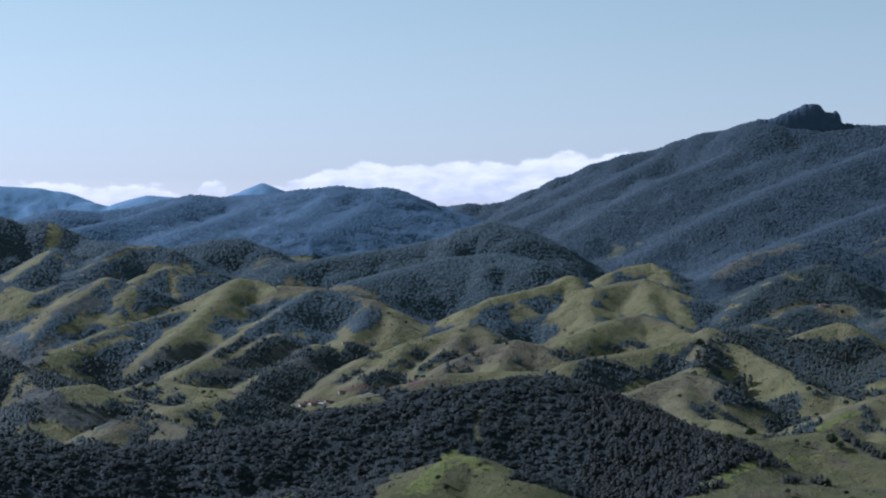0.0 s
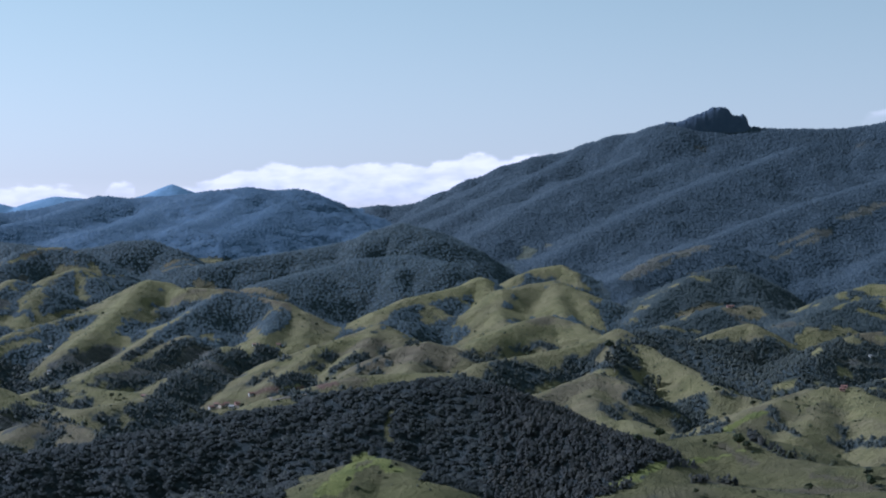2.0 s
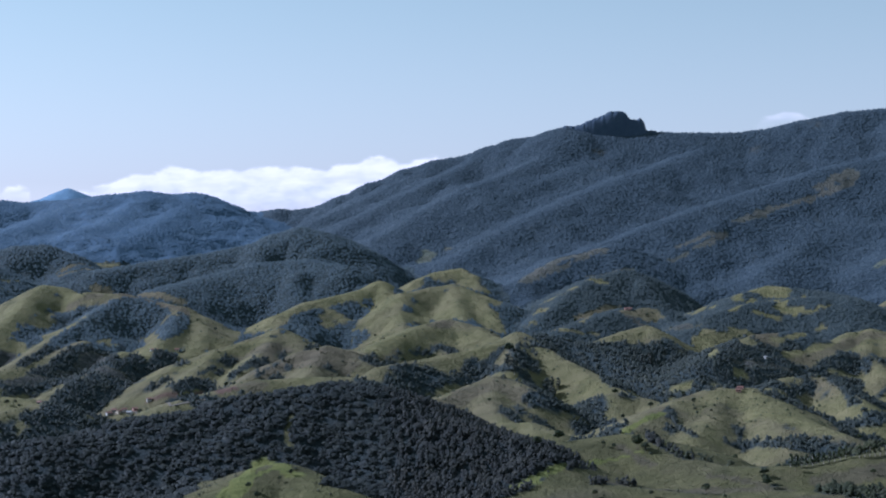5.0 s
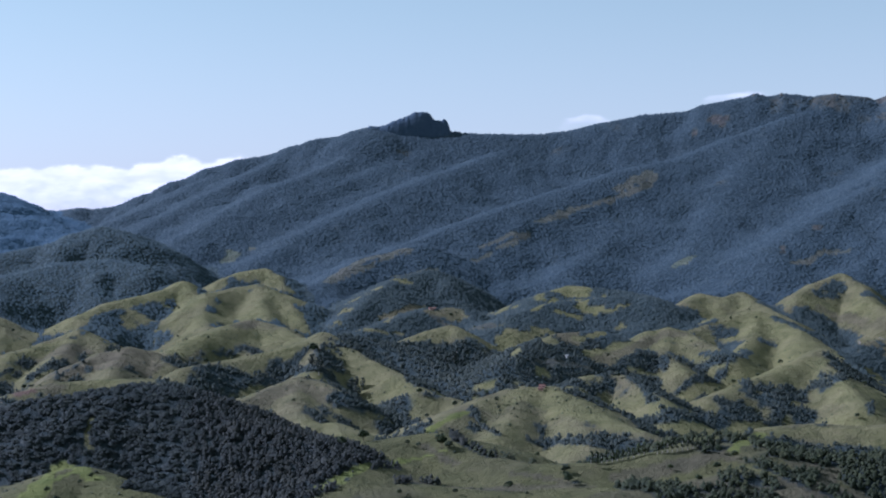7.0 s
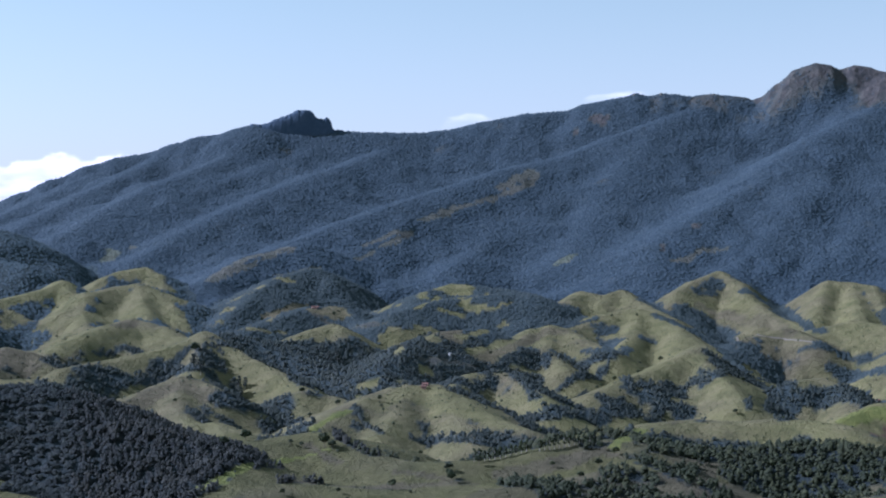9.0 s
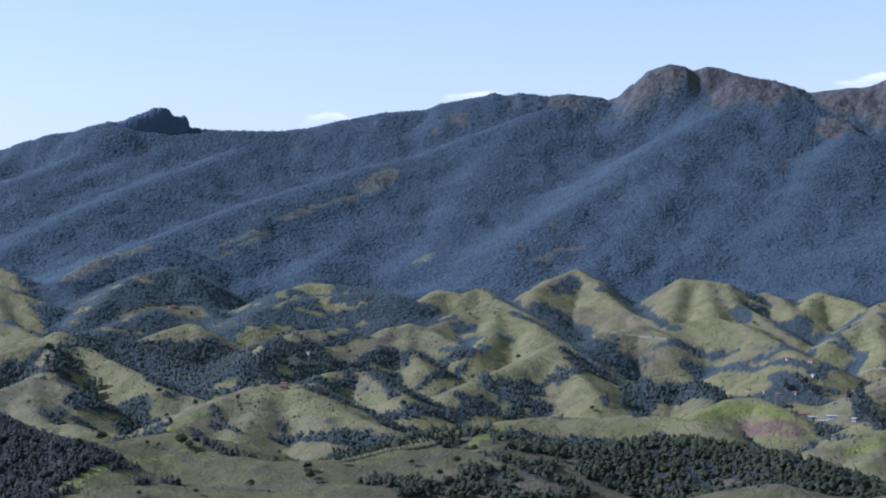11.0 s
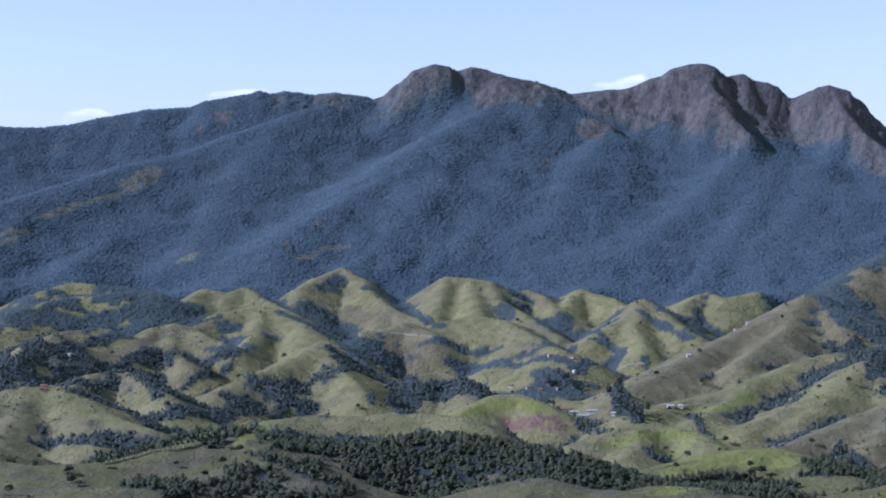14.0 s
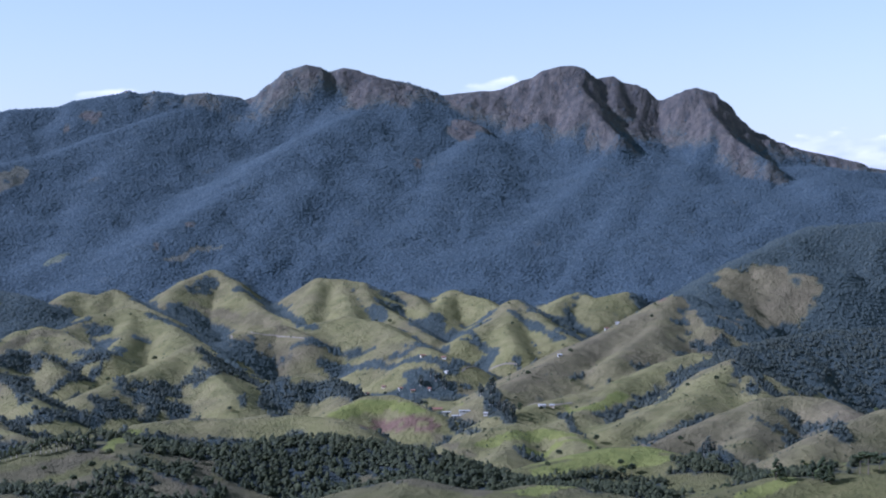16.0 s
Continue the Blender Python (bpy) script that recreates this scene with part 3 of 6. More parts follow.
ridge("se_wood", "mid", 1.4, 0.6, 40, 0, 0, [(42.00, 2700, -99), (42.47, 2760, -74), (43.21, 2830, -49), (44.13, 2890, -26), (45.23, 2950, 2), (45.96, 2990, 17), (47.04, 3000, 21), (48.29, 3010, 24), (49.87, 3020, 30)])
ridge("se_wood_low", "mid", 1.4, 0.5, 40, 0, 0, [(42.64, 2250, -167), (43.75, 2350, -151), (45.22, 2420, -140), (46.67, 2450, -133), (48.28, 2470, -130), (49.87, 2480, -125)])
# foreground
ridge("near_wood_a", "fore", 1.4, 0.42, 35, 0, 0, [(-15.97, 1480, -173), (-14.55, 1480, -174), (-12.76, 1480, -178), (-11.13, 1470, -184), (-9.29, 1500, -181), (-6.87, 1520, -173), (-5.37, 1540, -171), (-3.48, 1560, -161)])
ridge("near_wood_b", "fore", 1.4, 0.42, 30, 0, 0, [(-3.48, 1560, -161), (-1.97, 1570, -156), (-0.45, 1590, -144), (0.88, 1590, -141), (1.83, 1600, -136), (2.96, 1610, -133), (3.72, 1600, -136), (4.48, 1570, -148), (5.04, 1550, -156)])
ridge("near_wood_c", "fore", 1.4, 0.4, 30, 0, 0, [(5.04, 1550, -156), (6.17, 1520, -162), (7.48, 1500, -167), (8.60, 1480, -173), (9.53, 1440, -182), (9.81, 1420, -187)])
ridge("near_knoll", "fore", 0.06, 0.46, 24, 0, 0.2, [(-1.30, 1330, -200), (-0.44, 1370, -190), (0.31, 1400, -184), (0.88, 1410, -182), (1.64, 1390, -187), (2.40, 1350, -193)])
ridge("near_strip", "fore", 0.75, 0.35, 25, 0, 0.3, [(-7.24, 1330, -213), (-5.93, 1350, -209), (-4.23, 1370, -202), (-2.91, 1350, -204), (-1.96, 1330, -206)])
ridge("near_field_a", "fore", 0.04, 0.34, 30, 0, 0.22, [(8.67, 1420, -197), (9.80, 1500, -184), (10.75, 1540, -180), (11.70, 1560, -178), (12.55, 1570, -176), (13.21, 1540, -181), (14.16, 1500, -187), (15.68, 1460, -191), (17.00, 1450, -191)])
ridge("near_field_b", "fore", 0.08, 0.34, 30, 0, 0.3, [(17.00, 1450, -191), (18.13, 1460, -189), (19.45, 1470, -185), (20.38, 1480, -180), (21.68, 1500, -175), (22.61, 1500, -176), (23.35, 1480, -179)])
ridge("near_field_c", "fore", 0.05, 0.3, 30, 0, 0.3, [(8.29, 1320, -207), (10.18, 1360, -199), (12.27, 1380, -198), (14.35, 1370, -201), (16.25, 1360, -203), (18.51, 1370, -199)])
ridge("near_scrub", "fore", 0.2, 0.36, 20, 0, 0.75, [(18.47, 1350, -200), (20.15, 1370, -197), (22.22, 1400, -190), (23.35, 1420, -187), (24.49, 1400, -191)])
ridge("near_wood_d", "fore", 1.4, 0.38, 25, 0, 0, [(22.00, 1560, -174), (23.74, 1530, -180), (25.25, 1510, -184), (26.77, 1500, -184), (28.29, 1520, -179), (29.42, 1520, -177), (30.56, 1510, -179), (31.69, 1490, -183), (33.19, 1460, -187)])
ridge("near_wood_e", "fore", 1.25, 0.38, 25, 0, 0, [(33.19, 1460, -187), (34.31, 1430, -196), (35.43, 1410, -201), (36.35, 1400, -204), (38.00, 1400, -205), (39.81, 1400, -206)])
ridge("near_field_d", "fore", 0.06, 0.3, 25, 0, 0.4, [(32.74, 1310, -185), (34.35, 1300, -192), (35.87, 1290, -192), (36.82, 1310, -190), (37.76, 1310, -191), (39.08, 1290, -193)])
ridge("near_bright", "fore", 0.03, 0.34, 30, 0, 0.05, [(36.16, 1600, -220), (37.39, 1640, -216), (38.52, 1680, -212), (39.46, 1700, -208), (40.21, 1710, -208), (41.15, 1690, -212), (42.08, 1640, -217), (42.82, 1600, -222)])
ridge("near_scrub_b", "fore", 0.8, 0.34, 25, 0, 0.4, [(36.25, 1450, -211), (37.76, 1450, -213), (39.27, 1450, -212), (40.58, 1440, -213), (41.89, 1430, -215), (43.37, 1420, -216)])
ridge("near_field_e", "fore", 0.08, 0.34, 25, 0, 0.2, [(42.07, 1330, -202), (43.74, 1360, -198), (45.02, 1390, -192), (46.12, 1390, -193), (47.38, 1400, -190), (48.45, 1400, -189), (49.86, 1400, -187)])
ridge("near_field_f", "fore", 0.08, 0.32, 30, 0, 0.15, [(45.93, 1560, -210), (47.02, 1590, -206), (48.45, 1610, -203), (49.86, 1620, -199)])
# hill spurs
ridge("sp_cen_h", "mid", 0.08, 0.5, 10, 0, 0.4, [(8.89, 2380, -127), (8.82, 2290, -146), (8.59, 2210, -163)])
ridge("sp_cen_e", "mid", 0.1, 0.48, 14, 0, 0.3, [(6.72, 2860, -73), (6.91, 2740, -104), (7.19, 2640, -130)])
ridge("sp_cen_e2", "mid", 0.12, 0.48, 14, 0, 0.4, [(5.04, 2800, -85), (4.85, 2700, -112), (5.23, 2600, -133)])
ridge("sp_cen_j", "mid", 0.06, 0.48, 14, 0, 0.5, [(8.13, 2010, -160), (7.95, 1920, -176), (8.32, 1820, -192)])
ridge("sp_cen_b", "mid", 0.08, 0.48, 14, 0, 0.5, [(2.49, 2320, -143), (2.02, 2250, -158), (1.83, 2190, -169)])
ridge("sp_cen_a", "mid", 0.1, 0.5, 14, 0, 0.4, [(0.88, 2540, -130), (0.31, 2430, -155), (-0.45, 2330, -174)])
ridge("sp_cen_a2", "mid", 0.1, 0.5, 14, 0, 0.4, [(-1.21, 2450, -155), (-1.97, 2350, -176), (-2.72, 2270, -190)])
ridge("sp_west_f", "mid", 0.4, 0.5, 14, 0, 0.4, [(-2.35, 2720, -103), (-2.73, 2600, -134), (-3.29, 2490, -157)])
ridge("sp_west_g", "mid", 0.4, 0.5, 14, 0, 0.4, [(-4.24, 2780, -84), (-5.75, 2620, -122), (-7.24, 2460, -155), (-8.55, 2320, -180)])
ridge("sp_east_j", "mid", 0.06, 0.5, 14, 0, 0.3, [(20.44, 2630, -132), (20.25, 2520, -158), (20.91, 2430, -177)])
ridge("sp_east_j2", "mid", 0.06, 0.5, 12, 0, 0.4, [(19.79, 2610, -137), (19.22, 2500, -165), (18.48, 2420, -179)])
ridge("sp_east_i", "mid", 0.05, 0.5, 16, 0, 0.3, [(23.37, 2865, -116), (23.17, 2720, -150), (22.61, 2580, -176)])
ridge("sp_east_i2", "mid", 0.05, 0.5, 16, 0, 0.3, [(24.69, 2775, -139), (24.88, 2620, -170), (24.69, 2500, -196)])
ridge("sp_east_k", "mid", 0.06, 0.5, 14, 0, 0.3, [(25.26, 2420, -151), (26.01, 2310, -177), (26.77, 2190, -201)])
ridge("sp_east_l", "mid", 0.05, 0.45, 16, 0, 0.5, [(15.70, 2015, -172), (15.34, 1910, -190), (14.61, 1800, -205)])
ridge("sp_east_l2", "mid", 0.05, 0.45, 16, 0, 0.5, [(16.62, 2020, -173), (17.36, 1890, -195), (17.91, 1790, -209)])
ridge("sp_east_d", "mid", 0.04, 0.5, 16, 0, 0.3, [(36.11, 3000, -111), (35.80, 2850, -147), (36.17, 2720, -175)])
ridge("sp_east_a", "mid", 0.05, 0.5, 16, 0, 0.3, [(30.28, 3140, -77), (30.56, 2990, -115), (30.75, 2830, -156)])
ridge("sp_se_a", "mid", 0.1, 0.48, 14, 0, 0.7, [(41.35, 2620, -92), (40.60, 2440, -136), (39.28, 2290, -165)])
ridge("sp_se_b", "mid", 0.08, 0.48, 14, 0, 0.4, [(39.85, 2210, -183), (38.90, 2090, -199), (37.77, 1980, -212)])
ridge("sp_se_c", "mid", 0.04, 0.45, 16, 0, 0.2, [(35.97, 1900, -208), (35.88, 1820, -219), (35.49, 1740, -226)])
ridge("sp_se_d", "mid", 0.08, 0.48, 14, 0, 0.4, [(43.38, 2210, -158), (42.46, 2070, -183), (41.15, 1930, -205)])
ridge("sp_se_e", "mid", 0.12, 0.48, 14, 0, 0.8, [(44.30, 1970, -185), (43.93, 1840, -204), (43.19, 1720, -219)])

# fine columns over the view to the north and east, coarse ones round the rest of the circle
BEARINGS = np.radians(np.concatenate([np.arange(-17.0, 52.0, 0.08), np.arange(52.0, 342.9, 4.0)]))
DISTS = np.concatenate([[2, 6, 15, 40], np.arange(80, 1150, 70), np.arange(1150, 1800, 7), np.arange(1800, 2700, 9), np.arange(2700, 3400, 9.5), np.arange(3400, 4480, 11), np.arange(4480, 4985, 18)]).astype(float)
NB, ND = len(BEARINGS), len(DISTS)
GX, GY = np.outer(np.sin(BEARINGS), DISTS), np.outer(np.cos(BEARINGS), DISTS)
KINDS = {"base": 0, "fore": 1, "mid": 2, "mtn": 3, "far": 4, "blue": 5}


def relief(X, Y):
    """Height and land cover at places X, Y (flat arrays)."""
    D = np.hypot(X, Y)
    B = np.degrees(np.arctan2(X, Y))
    behind = np.clip((np.abs(B - 17) - 45) / 30, 0, 1)
    base = np.interp(D, [0, 5, 100, 1000, 1300, 1700, 2200, 2700, 3100, 3400, 3800, 4300, 5000], [-1.6, -1.7, -26, -225, -245, -252, -252, -232, -165, -100, -40, -10, 0])
    # the broad body of the mountain, under its crest and spurs
    rise = np.interp(D, [3150, 3300, 3500, 3700, 3900, 4100, 4300, 4450, 4700], [0, 25, 80, 150, 212, 285, 355, 365, 180])
    share = np.interp(B, [-2, 0, 3, 8, 13, 20, 24, 33, 40, 45, 50, 60], [0, 0.25, 0.48, 0.78, 0.86, 0.9, 1.0, 1.0, 0.97, 0.82, 0.7, 0.3])
    base = np.where(rise > 0, np.maximum(base, -114 + rise * share + 16 * fbm(X, Y, 240, 8, 4)), base)
    base = base + fbm(X, Y, 420, 3) * np.clip((D - 900) / 600, 0, 1) * (14 + 60 * behind)
    H, best, second = base.copy(), base.copy(), base - 60
    kind, wood, dry, fall = np.zeros(len(X), int), np.full(len(X), 0.62), np.full(len(X), 0.4), np.zeros(len(X))
    gully = fbm(X, Y, 150, 11, 4, 0.6)
    for kd, wd, slope, rd, ease, dr, P in RIDGES:
        # pasture hills are steep and sharply parted by their gullies
        if kd == "mid":
            slope, rd = slope * 1.28, rd * 0.8
        elif kd == "fore":
            slope, rd = slope * 1.1, rd * 0.9
        reach = (P[:, 2].max() + 260) / slope if not ease else 1500.0
        reach = min(reach, 1500.0)
        sel = np.nonzero((X > P[:, 0].min() - reach) & (X < P[:, 0].max() + reach) & (Y > P[:, 1].min() - reach) & (Y < P[:, 1].max() + reach))[0]
        if not len(sel):
            continue
        x, y, gl = X[sel], Y[sel], gully[sel]
        h, top = np.full(len(sel), -1e6), np.zeros(len(sel))
        cut, depth = (0.2, 120.0) if kd in ("mtn", "far", "blue") else ((0.42, 75.0) if kd == "mid" else (0.35, 60.0))
        run, wave = 97.0 * len(P) + P[0, 0], 82.0 if kd in ("mid", "fore") else 130.0
        for a, b in zip(P[:-1], P[1:]):
            ux, uy = b[0] - a[0], b[1] - a[1]
            t = np.clip(((x - a[0]) * ux + (y - a[1]) * uy) / (ux * ux + uy * uy), 0, 1)
            d = np.hypot(x - a[0] - t * ux, y - a[1] - t * uy)
            d = np.hypot(d, rd) - rd
            if ease:
                d = ease * (1 - np.exp(-d / ease))
            z = a[2] + t * (b[2] - a[2])
            # side spurs and gullies run down from the crest
            s = (run + t * math.hypot(ux, uy) + 16 * gl) / wave
            side = perlin(s, d / (3.5 * wave), 91) + (0.5 if kd == "mid" else 0.3) * perlin(2.1 * s, d / (2 * wave), 92)
            v = z - slope * (d + (0.5 * cut * gl + cut * side) * np.clip(d - 8, 0, depth))
            run += math.hypot(ux, uy)
            up = v > h
            h[up], top[up] = v[up], z[up]
        K = 4.0 + (13.0 * np.clip((4240 - D[sel]) / 260, 0, 1) * np.clip((D[sel] - 3150) / 200, 0, 1) if kd in ("mtn", "far") and slope < 0.9 else 0.0)
        H[sel] = K * np.logaddexp(H[sel] / K, h / K)
        win = h > best[sel]
        w, o = sel[win], sel[~win]
        second[w], best[w] = best[w], h[win]
        second[o] = np.maximum(second[o], h[~win])
        kind[w], wood[w], dry[w], fall[w] = KINDS[kd], wd, dr, (top - h)[win]
    # hollows between the spurs belong to the mountain, or to the ranges in the north
    hollow = (kind == 0) & (D > 3050)
    inner, north = hollow & (B > 1), hollow & (B <= 1) & (D > 3700)
    kind[inner], wood[inner], fall[inner] = 3, 1.4, 200.0
    kind[north], wood[north], fall[north] = 4, 1.4, 200.0
    hill = np.clip(fall / 50, 0, 1)
    up = kind >= 3
    ridged = (1 - 2 * np.abs(fbm(X, Y, 210, 21, 4, 0.55)))
    H = H + np.where(up, hill * (6.5 * ridged - 2) + 2.5 * hill * fbm(X, Y, 45, 31, 3), 0)
    H = H + np.where(~up & (D > 1000), 2.0 * (0.4 - np.abs(fbm(X, Y, 75, 41, 4, 0.5))) * np.clip(fall / 15, 0.15, 1), 0)
    # rocky tops are broken
    crag = np.where((kind == 3) & (wood < 0.8), 1.0, 0.0)
    H = H + crag * (8.0 * (0.45 - np.abs(fbm(X, Y, 60, 51, 4, 0.6))) + 4.0 * fbm(X, Y, 22, 55, 3, 0.6)) * np.clip(fall / 25 + 0.12, 0, 1) * np.clip(1.6 - fall / 160, 0, 1)
    # ledges on the bare rock
    H = H + crag * 2.4 * np.sin((H + 7 * fbm(X, Y, 70, 57, 3)) * 0.42) * np.clip(fall / 20, 0, 1) * np.clip(1.5 - fall / 150, 0, 1)
    crease = np.exp(-np.clip(best - second, 0, 400) / np.where(D > 2900, 15.0, 10.0))
    n1, n2 = fbm(X, Y, 130, 61, 5, 0.6), fbm(X, Y, 38, 71, 3)
    wood = wood + np.where((kind == 3) & (wood < 0.8), 1.3 * np.clip((fall - 30) / 120, 0, 1), 0)
    # heath thins the woods towards the rocky summits
    wood = wood - np.where(kind == 3, 0.8 * np.clip((H - 190) / 150, 0, 1) * np.clip((B - 32) / 5, 0, 1), 0)
    f = wood + np.where(kind <= 2, np.where(D > 2900, 0.95, 0.55) * crease * np.clip(fall / 25, 0, 1), 0) + np.where(kind == 2, 0.5, 0.62) * n1 + 0.16 * n2
    return H, kind, f, dry, n1, n2, B, D, fall


PATCHES = []


def patch(what, bearing, dist, across, along, turn=0.0):
    """Land cover of a patch: forest, grass, earth or rock. Half sizes in metres, across and along the line of sight."""
    PATCHES.append((what, place(bearing, dist), across, along, radians(bearing + turn)))


def strip(what, half, line):
    """Land cover of a band along a line of (bearing, distance), half metres to each side."""
    pts = [place(*p) for p in line]
    PATCHES.append((what, pts, half, None, 0.0))


patch("grass", -12.85, 3460, 14, 99)
strip("grass", 7, [(-11.22, 3187), (-10.30, 3289), (-9.57, 3297)])
strip("grass", 6, [(-10.21, 2997), (-9.10, 3216)])
patch("grass", -10.43, 2845, 15, 70)
patch("grass", -9.10, 3017, 7, 45)
strip("straw", 9, [(-12.85, 2728), (-12.22, 2824), (-11.67, 2928)])
strip("grass", 9, [(-13.03, 2560), (-11.85, 2552), (-10.39, 2613)])
strip("grass", 6, [(-12.76, 2646), (-11.76, 2747)])
strip("grass", 16, [(-9.29, 2508), (-8.18, 2612), (-7.34, 2737), (-6.87, 2837)])
strip("straw", 6, [(-6.22, 3292), (-5.28, 3332)])
strip("forest", 10, [(-10.30, 2573), (-9.75, 2622), (-8.55, 2682)])
strip("forest", 9, [(-11.58, 2753), (-10.58, 2785), (-9.47, 2847)])
patch("forest", -8.18, 2996, 39, 57)
patch("forest", -4.62, 2672, 32, 58)
patch("forest", -2.73, 2622, 23, 58)
patch("forest", -0.93, 2938, 39, 84)
strip("grass", 10, [(-1.89, 2701), (-1.67, 2626), (-1.93, 2532)])
strip("straw", 9, [(-5.18, 3180), (-3.48, 3015), (-2.35, 2974)])
strip("forest", 14, [(-14.20, 2712), (-13.48, 2459)])
patch("forest", -13.84, 2125, 42, 35)
patch("forest", -11.85, 2120, 31, 20)
strip("grass", 8, [(-12.58, 2157), (-11.85, 2187), (-11.13, 2196)])
strip("grass", 7, [(-9.01, 2306), (-7.62, 2366), (-6.50, 2455)])
strip("grass", 5, [(-10.67, 2255), (-9.29, 2265)])
strip("grass", 5, [(-9.29, 2228), (-8.17, 2247), (-7.43, 2298)])
strip("grass", 6, [(-8.64, 2119), (-7.62, 2158), (-6.68, 2240)])
patch("forest", -9.10, 2442, 24, 34)
patch("forest", -5.74, 2280, 24, 72)
patch("forest", -8.17, 2098, 17, 10)
strip("straw", 8, [(-11.03, 1912), (-10.21, 1962), (-9.10, 1942)])
patch("forest", -6.31, 2396, 14, 22)
patch("forest", -10.94, 2491, 36, 15)
patch("forest", -4.80, 2402, 22, 62)
strip("earth", 6, [(-1.78, 2285), (-1.11, 2047), (-0.07, 2083)])
strip("earth", 5, [(-3.39, 2248), (-2.57, 2248)])
strip("lush", 4, [(-2.44, 2252), (-1.87, 2284)])
patch("forest", -2.54, 2279, 15, 18)
strip("forest", 3, [(-1.78, 2343), (-1.21, 2388)])
strip("forest", 6, [(-0.73, 2316), (-0.26, 2346), (0.12, 2393)])
strip("forest", 6, [(0.46, 2459), (0.69, 2500)])
patch("forest", -1.78, 2013, 27, 19)
patch("straw", -0.07, 2462, 49, 42)
patch("straw", 2.21, 2269, 45, 32)
patch("forest", 5.61, 2199, 33, 28)
strip("forest", 8, [(7.48, 2257), (8.41, 2230), (9.15, 2201), (9.71, 2191)])
strip("forest", 4, [(5.23, 2452), (6.54, 2502)])
patch("forest", 10.72, 2039, 39, 104)
strip("forest", 12, [(9.70, 2436), (10.99, 2402), (12.08, 2171)])
strip("forest", 4, [(8.56, 2327), (8.78, 2252), (9.52, 2238)])
patch("forest", 12.45, 2389, 43, 100)
patch("forest", 13.71, 2349, 36, 110)
strip("grass", 9, [(11.99, 2486), (13.16, 2538)])
strip("grass", 6, [(10.35, 2649), (11.44, 2663)])
strip("forest", 2, [(9.71, 1551), (11.36, 1859), (12.18, 1816)])
strip("forest", 4, [(12.54, 1805), (13.35, 1553), (14.07, 1516), (14.57, 1491)])
patch("forest", 13.89, 1895, 10, 20)
patch("forest", 9.51, 2962, 35, 95)
patch("forest", 8.59, 2744, 14, 105)
strip("straw", 8, [(9.05, 3012), (9.70, 3097), (10.43, 3171), (11.53, 3237)])
strip("grass", 5, [(11.35, 3117), (12.62, 3023)])
patch("grass", 5.78, 3484, 15, 32)
patch("straw", 6.53, 3534, 12, 25)
patch("forest", 3.24, 3118, 31, 109)
strip("lush", 4, [(8.42, 1371), (10.08, 1386), (11.55, 1450)])
strip("grass", 9, [(1.16, 2712), (2.20, 2773), (3.90, 2852)])
strip("grass", 11, [(4.09, 2725), (5.22, 2796), (6.54, 2846)])
strip("straw", 10, [(3.34, 2301), (5.23, 2496), (6.54, 2596)])
strip("grass", 11, [(6.54, 2846), (7.10, 2796), (7.47, 2697)])
patch("forest", 13.02, 2411, 38, 90)
patch("forest", 14.45, 2268, 30, 48)
patch("forest", 15.49, 2309, 15, 50)
strip("forest", 7, [(17.38, 2344), (18.51, 2417), (19.63, 2413), (20.01, 2393)])
patch("forest", 20.29, 2463, 11, 32)
patch("forest", 21.50, 2473, 23, 40)
patch("forest", 22.33, 2726, 17, 67)
strip("forest", 5, [(20.75, 2373), (21.68, 2427), (22.97, 2462)])
strip("forest", 9, [(23.16, 2241), (23.80, 2257)])
patch("forest", 24.17, 2219, 26, 20)
strip("forest", 6, [(25.17, 2293), (25.80, 2304), (26.43, 2351)])
patch("forest", 24.62, 2190, 8, 9)
strip("forest", 7, [(19.54, 2066), (20.94, 2052), (21.87, 2120)])
strip("forest", 6, [(17.00, 2014), (17.76, 1941)])
patch("forest", 17.94, 1942, 8, 25)
strip("forest", 6, [(16.44, 1843), (18.13, 1789), (19.07, 1809)])
strip("forest", 2, [(14.54, 1525), (15.49, 1489), (17.00, 1451)])
patch("forest", 13.97, 1839, 8, 15)
strip("forest", 3, [(13.78, 1899), (14.35, 1847), (14.73, 1809)])
patch("forest", 19.26, 1395, 16, 33)
patch("forest", 22.80, 1397, 17, 15)
strip("straw", 8, [(14.16, 3404), (14.72, 3458), (15.33, 3501)])
strip("straw", 5, [(16.05, 3576), (17.37, 3667)])
strip("straw", 14, [(18.69, 3793), (19.81, 3902)])
patch("grass", 20.93, 3393, 16, 22)
patch("grass", 12.64, 2508, 25, 20)
strip("grass", 6, [(15.30, 2848), (16.24, 2850)])
strip("grass", 5, [(17.37, 2815), (18.32, 2880)])
patch("straw", 17.00, 2509, 25, 48)
patch("grass", 15.20, 2608, 19, 57)
strip("forest", 15, [(10.18, 2788), (11.69, 2893), (13.21, 2890)])
patch("forest", 17.94, 2798, 28, 20)
patch("forest", 19.26, 2790, 33, 35)
patch("rock", 21.26, 4265, 11, 20)
patch("rock", 22.04, 4305, 23, 25)
strip("forest", 17, [(26.11, 2892), (26.77, 2394), (27.72, 2349), (28.20, 2294), (27.82, 2226)])
strip("forest", 9, [(24.69, 2948), (25.64, 2898), (26.59, 2954)])
strip("forest", 5, [(22.23, 2735), (22.80, 2706)])
strip("forest", 6, [(25.44, 2282), (26.01, 2297), (26.77, 2527)])
patch("forest", 22.98, 2253, 10, 22)
patch("forest", 22.42, 2491, 12, 50)
patch("forest", 23.74, 2225, 13, 18)
patch("forest", 24.12, 2203, 24, 10)
